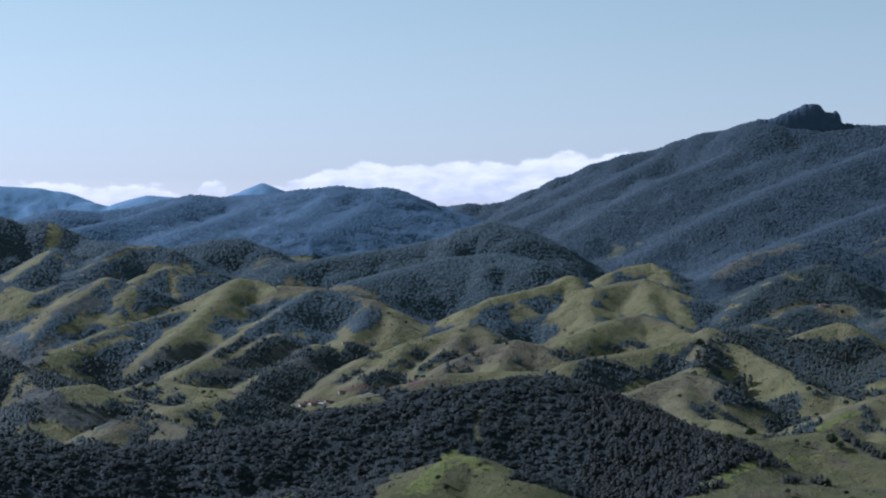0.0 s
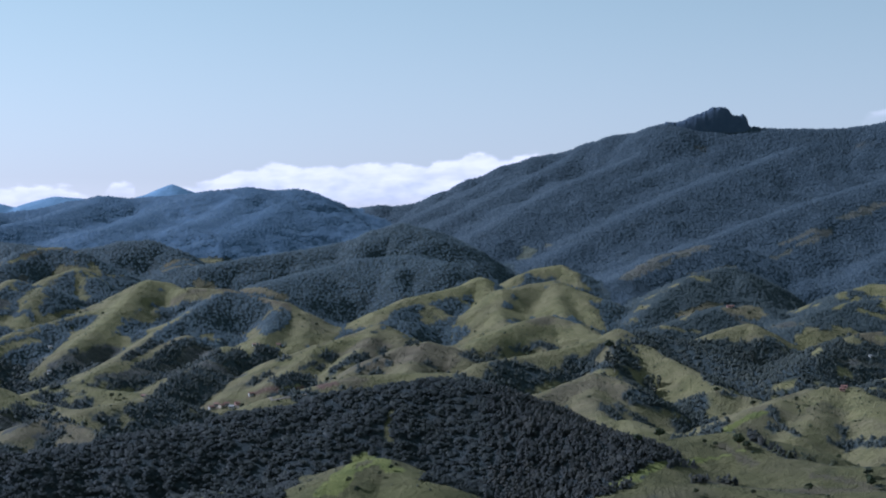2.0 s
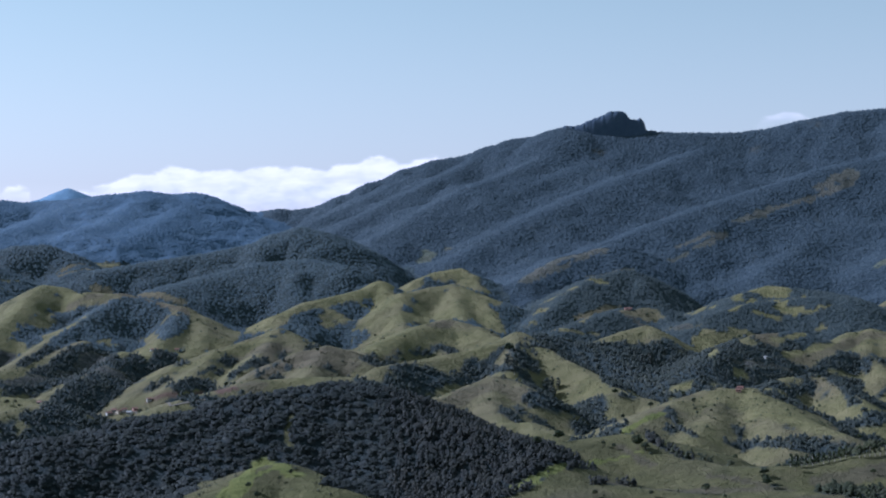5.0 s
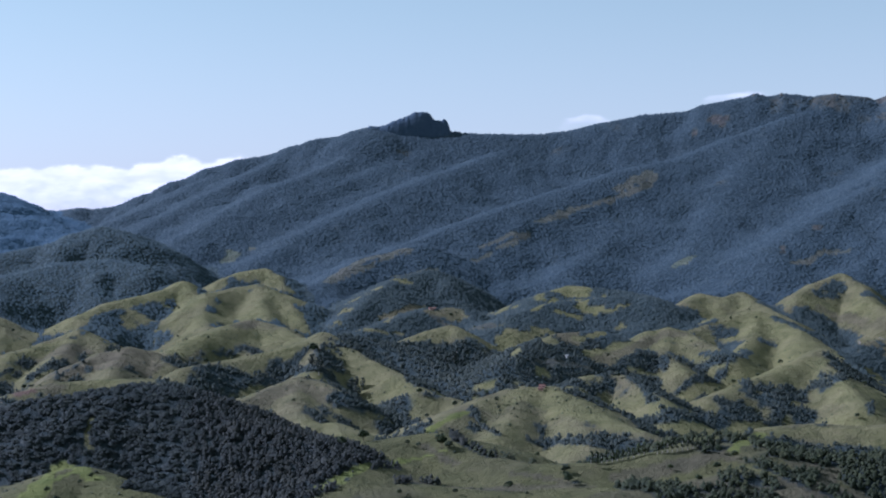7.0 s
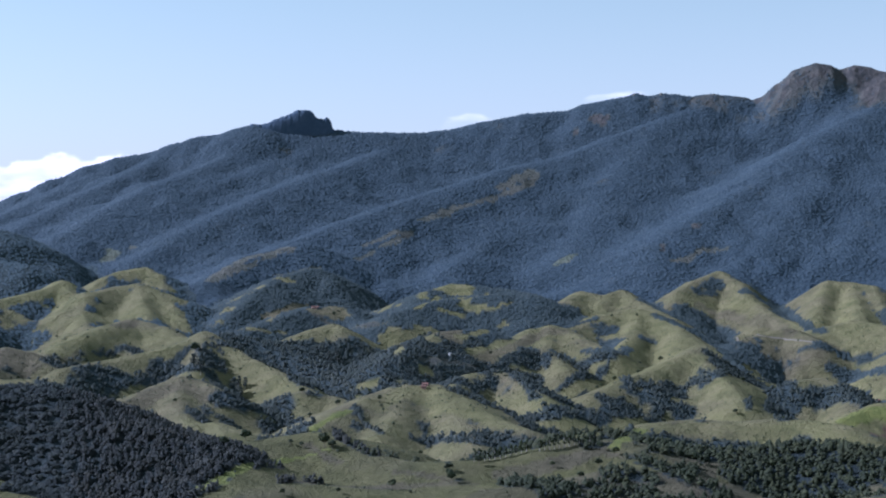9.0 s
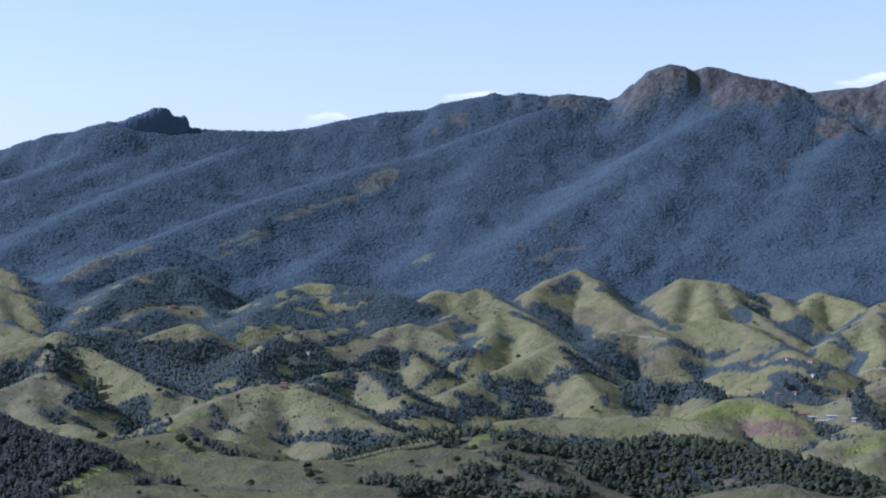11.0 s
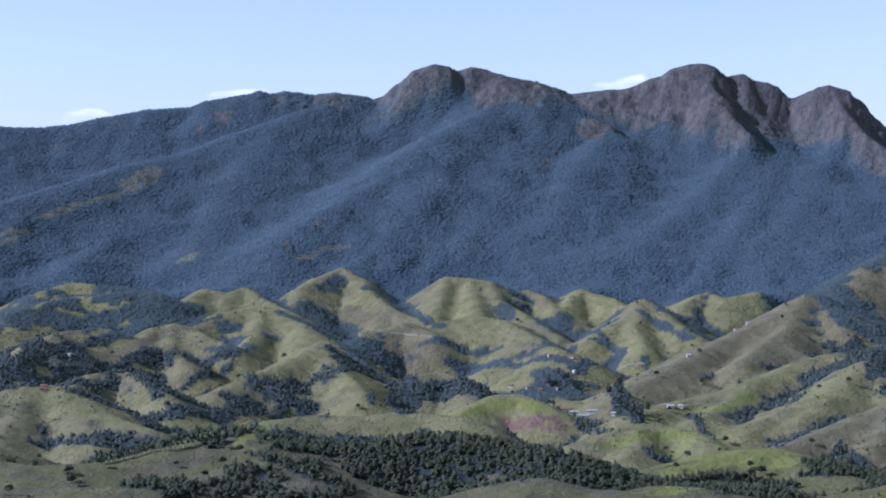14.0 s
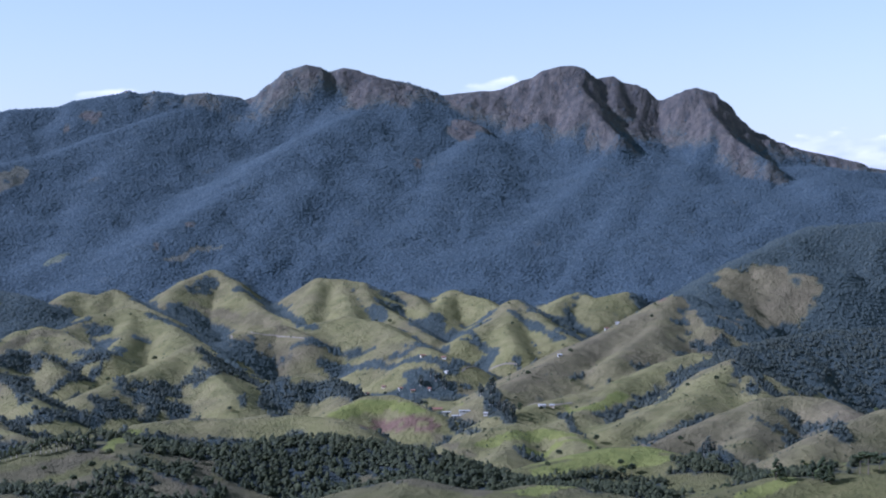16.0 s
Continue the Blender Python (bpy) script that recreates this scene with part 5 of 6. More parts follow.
strip("forest", 9, [(46.66, 1776), (46.84, 1762)])
strip("forest", 5, [(43.93, 1886), (44.66, 1866)])
strip("straw", 16, [(42.08, 1832), (42.86, 1866), (43.61, 1876), (44.30, 1828)])
strip("straw", 10, [(44.85, 1952), (45.67, 1968), (45.94, 1970)])
strip("forest", 8, [(41.52, 1660), (42.36, 1662), (43.25, 1650), (43.56, 1640)])
strip("lush", 10, [(37.01, 1606), (37.92, 1634), (38.78, 1662), (39.57, 1678), (40.34, 1676), (40.59, 1668)])
strip("lush", 6, [(35.87, 1290), (36.78, 1302), (37.38, 1318)])
strip("lush", 6, [(37.67, 1582), (38.52, 1588)])
strip("lush", 6, [(43.74, 1340), (44.51, 1366), (45.02, 1380)])
strip("grass", 16, [(40.59, 1956), (41.34, 1988), (42.08, 2018), (42.64, 2094), (43.20, 2174)])
strip("grass", 14, [(34.74, 1814), (35.65, 1848), (36.56, 1880), (37.47, 1874), (37.77, 1868)])
strip("straw", 12, [(19.06, 1424), (19.91, 1430), (20.76, 1444), (21.66, 1460), (22.27, 1474)])
strip("grass", 12, [(20.76, 1544), (21.66, 1546), (21.97, 1554)])
strip("grass", 12, [(22.27, 2090), (23.12, 2126), (23.41, 2144)])
strip("straw", 9, [(24.55, 3312), (25.41, 3373), (26.26, 3388)])
strip("straw", 12, [(27.21, 2994), (28.06, 2938)])
patch("straw", 28.34, 2816, 14, 19)
# bright pastures round the farm
strip("lush", 14, [(30.19, 2044), (30.97, 2074), (31.86, 2084), (32.84, 2056)])
strip("grass", 14, [(23.84, 1904), (24.63, 1918), (25.47, 1930), (26.37, 1928), (27.28, 1936), (28.19, 1946), (29.05, 1948), (29.33, 1948)])
patch("earth", 31.04, 1934, 6, 8)
strip("earth", 5, [(31.30, 2038), (32.10, 2030), (32.93, 2018), (33.50, 2022)])
strip("lush", 8, [(22.53, 1478), (23.00, 1544)])
strip("lush", 8, [(23.23, 1872), (23.47, 1888)])
strip("grass", 10, [(36.32, 2020), (37.25, 2078), (38.00, 2110)])
strip("lush", 12, [(35.19, 1822), (36.04, 1856), (36.92, 1884), (37.81, 1870)])
strip("grass", 14, [(38.92, 2128), (39.70, 2164), (40.49, 2216), (41.31, 2258)])
strip("lush", 9, [(37.81, 2080), (38.65, 2044), (39.42, 2108), (39.66, 2138)])


def cover(X, Y):
    H, kind, f, dry, n1, n2, B, D, fall = relief(X, Y)
    # woods keep to the slopes turned from the afternoon sun
    z = H.reshape(NB, ND)
    # wooded mountain slopes are smoothed by their canopy
    soft = z.copy()
    for _ in range(3):
        soft = (soft + np.roll(soft, 1, 0) + np.roll(soft, -1, 0)) / 3
        soft[:, 1:-1] = (soft[:, 1:-1] + soft[:, 2:] + soft[:, :-2]) / 3
    even = np.where(kind == 3, np.clip(fall / 60 - 0.3, 0, 1) * np.clip((f - 0.2) / 0.6, 0, 1), 0).reshape(NB, ND)
    even[:2], even[-2:] = 0, 0
    z = z * (1 - even) + soft * even
    H = z.ravel()
    along = np.gradient(z, DISTS, axis=1)
    across = np.gradient(z, axis=0) / (np.gradient(BEARINGS)[:, None] * DISTS[None, :])
    sb_, cb_ = np.sin(BEARINGS)[:, None], np.cos(BEARINGS)[:, None]
    lee = (along * sb_ + across * cb_) * SUN_WAY.x + (along * cb_ - across * sb_) * SUN_WAY.y
    f = f + np.where(kind == 2, np.clip(lee.ravel() * 1.3, -0.25, 0.5) * np.where(B < 9, 0.65, 0.5), 0)
    forest = np.clip((f - 0.5) / np.where(kind == 3, 0.7, 0.08) + 0.5, 0, 1)
    rock = np.where((kind == 3), 1 - forest, 0)
    forest = np.where(D < 1000, 0.0, forest)
    soil = np.zeros(len(X))
    dry = np.clip(dry + 0.35 * n1, 0.15, 1)
    for what, at, ra, rl, tn in PATCHES:
        if rl is None:
            px, py, far = [p[0] for p in at], [p[1] for p in at], ra * 1.8
        else:
            px, py, far = [at[0]], [at[1]], max(ra, rl) * 1.8
        near = np.nonzero((X > min(px) - far) & (X < max(px) + far) & (Y > min(py) - far) & (Y < max(py) + far))[0]
        if not len(near):
            continue
        x, y = X[near], Y[near]
        if rl is None:
            e = np.full(len(near), 9.0)
            for (ax, ay, _), (bx, by, _) in zip(at[:-1], at[1:]):
                ux, uy = bx - ax, by - ay
                t = np.clip(((x - ax) * ux + (y - ay) * uy) / (ux * ux + uy * uy + 1e-6), 0, 1)
                e = np.minimum(e, np.hypot(x - ax - t * ux, y - ay - t * uy) / ra)
        else:
            dx, dy = x - at[0], y - at[1]
            e = np.hypot((dx * math.cos(tn) - dy * math.sin(tn)) / ra, (dx * math.sin(tn) + dy * math.cos(tn)) / rl)
        ragged = 0.06 * n2[near] if what == "earth" else (0.6 * n2[near] + 0.5 * n1[near] if rl is None and ra > 4 else 0.35 * n2[near] + 0.25 * n1[near])
        e = e + ragged
        w = np.zeros(len(X))
        w[near] = np.clip((1 - e) / 0.10 + 0.5, 0, 1)
        if what == "forest":
            forest, rock, soil = np.maximum(forest, w), rock * (1 - w), soil * (1 - w)
        elif what in ("grass", "straw", "lush"):
            forest, rock, soil = forest * (1 - w), rock * (1 - w), soil * (1 - w)
            dry = dry * (1 - w) + w * {"grass": 0.22, "straw": 0.85, "lush": 0.0}[what]
        elif what == "earth":
            forest, rock, soil = forest * (1 - w), rock * (1 - w), np.maximum(soil, w)
        else:
            forest, rock = forest * (1 - w), np.maximum(rock, w)
    return H, kind, forest, soil, rock, dry


GRID_H, GRID_KIND, GRID_F, GRID_S, GRID_R, GRID_D = (a.reshape(NB, ND) for a in cover(GX.ravel(), GY.ravel()))


def look_up(field, bearing, dist):
    """A field of the fine grid at bearings (radians) and distances, by the four neighbours."""
    i = np.clip((bearing - BEARINGS[0]) / radians(0.08), 0, 860)
    j = np.clip(np.interp(dist, DISTS, np.arange(ND)), 0, ND - 2.001)
    i0, j0 = i.astype(int), j.astype(int)
    u, v = i - i0, j - j0
    return (field[i0, j0] * (1 - u) + field[i0 + 1, j0] * u) * (1 - v) + (field[i0, j0 + 1] * (1 - u) + field[i0 + 1, j0 + 1] * u) * v


def ground_at(bearing, dist):
    return float(look_up(GRID_H, np.array([radians(bearing)]), np.array([float(dist)]))[0])


def raw_mesh(name, co, faces, material, smooth=True, attrs=()):
    """A mesh from numpy arrays: co (n, 3), faces (m, 3 or 4)."""
    me = bpy.data.meshes.new(name)
    k = faces.shape[1]
    me.vertices.add(len(co))
    me.vertices.foreach_set("co", np.ascontiguousarray(co, np.float32).ravel())
    me.loops.add(faces.size)
    me.loops.foreach_set("vertex_index", np.ascontiguousarray(faces, np.int32).ravel())
    me.polygons.add(len(faces))
    me.polygons.foreach_set("loop_start", np.arange(0, faces.size, k, dtype=np.int32))
    me.update(calc_edges=True)
    me.polygons.foreach_set("use_smooth", np.full(len(faces), smooth))
    for key, values in attrs:
        at = me.color_attributes.new(key, "FLOAT_COLOR", "POINT")
        at.data.foreach_set("color", np.ascontiguousarray(values, np.float32).ravel())
    me.materials.append(material)
    return me


def land_sheet():
    co = np.stack([GX.ravel(), GY.ravel(), GRID_H.ravel()], 1)
    cov = np.stack([GRID_F.ravel(), GRID_S.ravel(), GRID_R.ravel(), GRID_D.ravel()], 1)
    i, j = np.meshgrid(np.arange(NB), np.arange(ND - 1), indexing="ij")
    i2 = (i + 1) % NB
    q = np.stack([i * ND + j, i * ND + j + 1, i2 * ND + j + 1, i2 * ND + j], -1).reshape(-1, 4)
    kq = GRID_KIND[i, j].ravel()
    out = []
    for label, sel, mat in (("ground", kq <= 2, LAND), ("mountain", kq == 3, MOUNTAIN_LAND), ("distant_mountains", kq == 4, FAR_LAND_HAZE), ("horizon_range", kq == 5, HORIZON_HAZE)):
        f = q[sel]
        used, inv = np.unique(f, return_inverse=True)
        me = raw_mesh(label, co[used], inv.reshape(-1, 4), mat, True, [("cover", cov[used])])
        if label == "ground":
            me.materials.append(NEAR_LAND)
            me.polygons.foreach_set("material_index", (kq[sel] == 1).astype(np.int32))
        out.append(new(label, me))
    return out


ground, mountain, distant, horizon = land_sheet()
tagged(ground, "rolling green pasture hills with gullies and dirt patches", "ground", kind="structure")
tagged(mountain, "long dark forested mountain with bare brown rocky summits", "mountain", kind="structure")
tagged(distant, "dark forested ranges behind the valley, blued by painted haze", "mountains", kind="structure")
tagged(horizon, "range and peak on the far horizon, paled and blued by painted haze", "backdrop", kind="structure")

# the hilltop under the lookout closes the sheet
ring = np.stack([GX[:, 0], GY[:, 0], GRID_H[:, 0]], 1)
fan = np.stack([np.full(NB, NB), (np.arange(NB) + 1) % NB, np.arange(NB)], 1)
hilltop = new("ground", raw_mesh("hilltop", np.concatenate([ring, [[0.0, 0.0, -1.6]]]), fan, LAND, True, [("cover", np.tile([0.0, 0.0, 0.0, 0.4], (NB + 1, 1)))]))
tagged(hilltop, "grassy top of the lookout hill", "ground", kind="structure")


# ---------------------------------------------------------------- forests
def joined(parts):
    co, fa, n = [], [], 0
    for c, f in parts:
        co.append(c)
        fa.append(f + n)
        n += len(c)
    return np.concatenate(co), np.concatenate(fa)


def crown_normals(c, f):
    """Normals of a crown: partly its clumps' own, partly those of the whole crown."""
    own = np.zeros_like(c)
    fn = np.cross(c[f[:, 1]] - c[f[:, 0]], c[f[:, 2]] - c[f[:, 0]])
    for k in range(3):
        np.add.at(own, f[:, k], fn)
    own /= np.linalg.norm(own, axis=1, keepdims=True) + 1e-9
    out = c - np.array([0, 0, 0.3 if len(c) < 8 else 0.7])
    out /= np.linalg.norm(out, axis=1, keepdims=True) + 1e-9
    return own * 0.55 + out * 0.45


def slope_normals(pos):
    """Upward normals of the ground at places, softened towards the zenith."""
    d, b = np.hypot(pos[:, 0], pos[:, 1]), np.arctan2(pos[:, 0], pos[:, 1])
    along = (look_up(GRID_H, b, d + 12) - look_up(GRID_H, b, d - 12)) / 24
    across = (look_up(GRID_H, b + 12 / d, d) - look_up(GRID_H, b - 12 / d, d)) / 24
    n = np.stack([-(along * np.sin(b) + across * np.cos(b)), -(along * np.cos(b) - across * np.sin(b)), np.ones(len(d))], 1)
    n = n / np.linalg.norm(n, axis=1, keepdims=True) + np.array([0, 0, 0.9])
    return n / np.linalg.norm(n, axis=1, keepdims=True)


def scatter(name, pos, width, height, protos, material, seed, bend=0.5):
    """One joined mesh of many crowns: protos are unit crowns from z 0 to 2."""
    rng = np.random.default_rng(seed)
    pick = rng.integers(0, len(protos), len(pos))
    turn = rng.uniform(0, 2 * np.pi, len(pos))
    allc, allf, alln, n = [], [], [], 0
    rise = slope_normals(pos)
    for k, (c, f) in enumerate(protos):
        s = np.nonzero(pick == k)[0]
        ca, sa = np.cos(turn[s])[:, None], np.sin(turn[s])[:, None]
        x = (c[None, :, 0] * ca - c[None, :, 1] * sa) * width[s, None] + pos[s, 0, None]
        y = (c[None, :, 0] * sa + c[None, :, 1] * ca) * width[s, None] + pos[s, 1, None]
        z = c[None, :, 2] * height[s, None] + pos[s, 2, None]
        allc.append(np.stack([x, y, z], -1).reshape(-1, 3))
        out = crown_normals(c, f)
        out = np.stack([out[None, :, 0] * ca - out[None, :, 1] * sa, out[None, :, 0] * sa + out[None, :, 1] * ca, np.broadcast_to(out[None, :, 2], x.shape)], -1)
        out = out * (1 - bend) + rise[s][:, None, :] * bend
        alln.append((out / np.linalg.norm(out, axis=-1, keepdims=True)).reshape(-1, 3))
        allf.append((f[None] + (np.arange(len(s)) * len(c))[:, None, None]).reshape(-1, 3) + n)
        n += len(s) * len(c)
    me = raw_mesh(name, np.concatenate(allc), np.concatenate(allf), material, True)
    me.normals_split_custom_set_from_vertices(np.concatenate(alln).astype(np.float32))
    return new(name, me)


def sites(d0, d1, spacing, seed, kinds, limit=0.5, b0=-16.5, b1=51.0):
    """Places of trees on wooded ground between two distances, about spacing metres apart."""
    rng = np.random.default_rng(seed)
    area = (radians(b1 - b0)) * (d1 * d1 - d0 * d0) / 2
    n = int(area / spacing**2)
    d = np.sqrt(rng.uniform(d0 * d0, d1 * d1, n))
    b = np.radians(rng.uniform(b0 - 0.8 if b0 > -16 else b0, min(b1 + 0.8, 51.5), n))
    ok = look_up(GRID_F, b, d) > limit + rng.normal(0, 0.25 if 3 in kinds else 0.12, n)
    i = np.clip(np.round((b - BEARINGS[0]) / radians(0.08)).astype(int), 0, 861)
    j = np.clip(np.searchsorted(DISTS, d), 0, ND - 1)
    ok &= np.isin(GRID_KIND[i, j], kinds)
    # the far slopes of the hills are thinner
    back = look_up(GRID_H, b, d + 8) < look_up(GRID_H, b, d) - 1.0
    ok &= ~back | (rng.random(n) < 0.15)
    # one wood thins out into the next over a few degrees
    edge = np.radians(1.6)
    ok &= rng.random(n) < np.clip((b - radians(b0)) / edge + (0.5 if b0 > -16 else 1.0), 0, 1) * np.clip((radians(b1) - b) / edge + 0.5, 0, 1)
    b, d = b[ok], d[ok]
    return np.stack([d * np.sin(b), d * np.cos(b), look_up(GRID_H, b, d)], 1)


def lift(cf, dz):
    return cf[0] + np.array([0, 0, dz]), cf[1]


def bud(seed):
    """A small eight-sided crown for far woods."""
    r = np.random.default_rng(seed)
    co = np.array([(1, 0, 0), (0, 1, 0), (-1, 0, 0), (0, -1, 0), (0, 0, 1.0), (0, 0, -0.7)]) * r.uniform(0.65, 1.25, (6, 1)) + r.uniform(-0.2, 0.2, (6, 3))
    return co + np.array([0, 0, 0.7]), np.array([(0, 1, 4), (1, 2, 4), (2, 3, 4), (3, 0, 4), (1, 0, 5), (2, 1, 5), (3, 2, 5), (0, 3, 5)])


def lobed(seed, lobes, core, small, solid=True):
    """A crown of many small leafy lobes of uneven size, over a core where it is dense."""
    rng = np.random.default_rng(seed)
    parts = []
    stretch = np.array([rng.uniform(0.8, 1.2), rng.uniform(0.8, 1.2), rng.uniform(0.75, 1.1)])
    if solid:
        c, f = lift(bud(seed * 7), -0.7)
        parts.append((c * np.array([core, core, 0.8]) + np.array([0, 0, 0.7]), f))
    for k in range(lobes):
        c, f = lift(bud(seed * 31 + k), -0.7)
        a, e = 2.4 * k + rng.uniform(-0.5, 0.5), math.asin(rng.uniform(-0.1, 1.0))
        out = np.array([math.cos(a) * math.cos(e), math.sin(a) * math.cos(e), math.sin(e)]) * stretch
        parts.append((c * rng.uniform(*small) * np.array([1, 1, 0.8]) + out * np.array([core, core, 0.85]) * rng.uniform(0.6, 1.15) + np.array([0, 0, 0.7]), f))
    return joined(parts)


NEAR_CROWNS = [lobed(s, 9, 0.85, (0.24, 0.5)) for s in range(14)]


def spire(seed, tiers, slim):
    """A tall crown of tufts that narrows to its top."""
    rng = np.random.default_rng(seed)
    parts = []
    for k in range(tiers):
        c, f = lift(bud(seed * 29 + k), -0.7)
        q = (k + 0.5) / tiers
        r, a = slim * (0.55 + 0.75 * math.sin(3.14 * (0.25 + 0.7 * q))) * rng.uniform(0.7, 1.1), rng.uniform(0, 6.28)
        parts.append((c * np.array([r, r, 0.36]) + np.array([math.cos(a) * r * 0.6, math.sin(a) * r * 0.6, 0.25 + 1.6 * q]), f))
    return joined(parts)


PINES = [spire(s, 6, 0.85) for s in range(12)]
GUMS = [spire(40 + s, 5, 1.0) for s in range(12)]
GROVE_CROWNS = [lobed(60 + s, 3, 0.5, (0.45, 0.8), False) for s in range(14)]


def cap(seed):
    """The rounded top of a far crown, open below where it meets its neighbours."""
    r = np.random.default_rng(seed)
    a = np.arange(5) * 1.2566 + r.uniform(-0.3, 0.3, 5)
    q = r.uniform(0.75, 1.25, 5)
    co = np.concatenate([np.stack([np.cos(a) * q, np.sin(a) * q, r.uniform(-0.1, 0.3, 5)], 1), [[r.uniform(-0.25, 0.25), r.uniform(-0.25, 0.25), r.uniform(1.2, 1.8)]]])
    return co, np.array([(k, (k + 1) % 5, 5) for k in range(5)])


BUDS = [bud(s) for s in range(12)]
CAPS = [cap(s) for s in range(16)]


def sized(pos, w0, w1, h0, h1, seed):
    rng = np.random.default_rng(seed)
    k = rng.beta(2, 3, len(pos))
    return w0 + (w1 - w0) * k, (h0 + (h1 - h0) * k) * rng.uniform(0.8, 1.3, len(pos))


def forest(name, label, d0, d1, spacing, seed, kinds, w, h, protos, mat, bend=0.5, sink=0.6, b0=-16.5, b1=51.0):
    p = sites(d0, d1, spacing, seed, kinds, 0.5, b0, b1)
    wd, ht = sized(p, *w, *h, seed + 1)
    p[:, 2] -= sink * ht
    o = scatter(name, p, wd, ht, protos, mat, seed + 2, bend)
    return tagged(o, label, "forest", kind="stuff")


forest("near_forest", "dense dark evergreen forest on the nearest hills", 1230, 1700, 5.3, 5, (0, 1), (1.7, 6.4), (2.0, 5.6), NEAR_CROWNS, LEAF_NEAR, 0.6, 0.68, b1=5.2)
forest("eucalyptus_stand", "grey-brown stand of slim eucalyptus trees on the near slope", 1230, 1700, 3.8, 6, (0, 1), (1.3, 2.4), (3.0, 4.6), GUMS, LEAF_GUM, 0.5, 0.35, 5.0, 14.0)
forest("pine_stand", "olive-green pine plantation on the nearest ridge", 1230, 1800, 4.7, 7, (0, 1), (1.6, 3.0), (2.6, 4.6), PINES, LEAF_PINE, 0.45, 0.4, 14.0, 51.0)
forest("valley_forest", "dark broadleaf woods filling gullies between pastures", 1640, 2500, 4.9, 15, (0, 2), (1.5, 3.6), (2.4, 5.0), GROVE_CROWNS, LEAF_MID, 0.55, 0.5)
# the leaf colours of these four woods carry the haze in front of them
forest("hill_forest", "woods on the hills below the mountain, blued by painted haze", 2500, 3560, 5.0, 45, (0, 2), (1.8, 3.8), (1.6, 3.2), CAPS, LEAF_HILL_HAZE, 0.65, 0.35, 9.0, 51.0)
forest("north_hill_forest", "woods on the northern hills, paled and blued by painted haze", 2500, 3560, 5.0, 46, (0, 2), (1.8, 3.8), (1.6, 3.2), CAPS, LEAF_NORTH_HAZE, 0.7, 0.35, b1=9.0)
forest("mountain_forest", "dense dark green forest canopy on the mountain, blued by painted haze", 3000, 4420, 5.7, 75, (3,), (1.9, 4.2), (1.7, 3.4), CAPS, LEAF_MOUNTAIN_HAZE, 0.66, 0.42)
forest("range_forest", "dark forest canopy on the northern ranges, blued by painted haze", 3650, 4420, 7.0, 85, (4,), (2.5, 4.6), (1.5, 3.0), CAPS, LEAF_FAR_HAZE, 0.75, 0.4)

# ---------------------------------------------------------------- shared pieces
def part(name, bm, material, parent=None, label="", m=None):
    """Links a bmesh as one mesh object, under a thing or a part."""
    me = bpy.data.meshes.new(name)
    bm.normal_update()
    bm.to_mesh(me)
    bm.free()
    me.materials.append(material)
    o = new(name, me)
    if m is not None:
        o.matrix_basis = m
    o.parent = parent
    return tagged(o, label)


def box(bm, x, y, z, sx, sy, sz, bevel=0.0):
    """A box on (x, y, z) as the middle of its base."""
    r = bmesh.ops.create_cube(bm, size=1.0, matrix=Matrix.LocRotScale((x, y, z + sz / 2), None, (sx, sy, sz)))
    if bevel:
        bmesh.ops.bevel(bm, geom=list({e for v in r["verts"] for e in v.link_edges}), offset=bevel, segments=1, affect="EDGES")
    return r["verts"]


def paint(name, colour, rough=0.8, grain=1.5, spread=0.25):
    m, n, l, b = shader(name, rough, 0.3)
    dark = tuple(c * (1 - spread) for c in colour)
    light = tuple(min(1, c * (1 + spread * 0.6)) for c in colour)
    c = ramp(n, l, noise_node(n, l, grain, 6, 0.7), [(0.3, dark), (0.7, light)])
    l.new(c, b.inputs["Base Color"])
    bump(n, l, b, noise_node(n, l, grain * 4, 4), 0.3, 0.05)
    return m


WHITEWASH = paint("whitewash", (0.55, 0.53, 0.48), 0.85, 0.6, 0.12)
CREAM = paint("cream_wall", (0.62, 0.52, 0.38), 0.85, 0.6, 0.15)
ROSE = paint("rose_wall", (0.55, 0.33, 0.27), 0.85, 0.6, 0.15)
CLAY = paint("clay_tile", (0.23, 0.12, 0.09), 0.85, 1.2, 0.35)
OLD_CLAY = paint("old_clay_tile", (0.28, 0.16, 0.12), 0.9, 1.2, 0.35)
SHEET = paint("metal_sheet", (0.38, 0.37, 0.355), 0.6, 0.5, 0.15)
DOOR = paint("door_wood", (0.16, 0.09, 0.05), 0.7, 3.0, 0.3)
PANE = paint("window_pane", (0.04, 0.05, 0.06), 0.15, 0.5, 0.2)
BARK = paint("bark", (0.16, 0.13, 0.105), 0.95, 2.5, 0.35)
PALE_BARK = paint("pale_bark", (0.38, 0.34, 0.29), 0.9, 1.5, 0.3)
TRACK = paint("dirt", (0.22, 0.19, 0.145), 0.95, 0.2, 0.25)


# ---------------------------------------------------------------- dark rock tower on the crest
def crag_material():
    m, n, l, b = shader("hazed_dark_rock", 0.9, 0.25)
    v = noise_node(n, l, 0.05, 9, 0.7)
    # blue haze and shade are put into the dark rock colour
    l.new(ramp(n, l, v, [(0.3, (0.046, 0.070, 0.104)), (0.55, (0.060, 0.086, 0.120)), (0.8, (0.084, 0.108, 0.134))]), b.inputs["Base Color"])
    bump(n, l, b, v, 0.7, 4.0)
    return m


CRAG = crag_material()


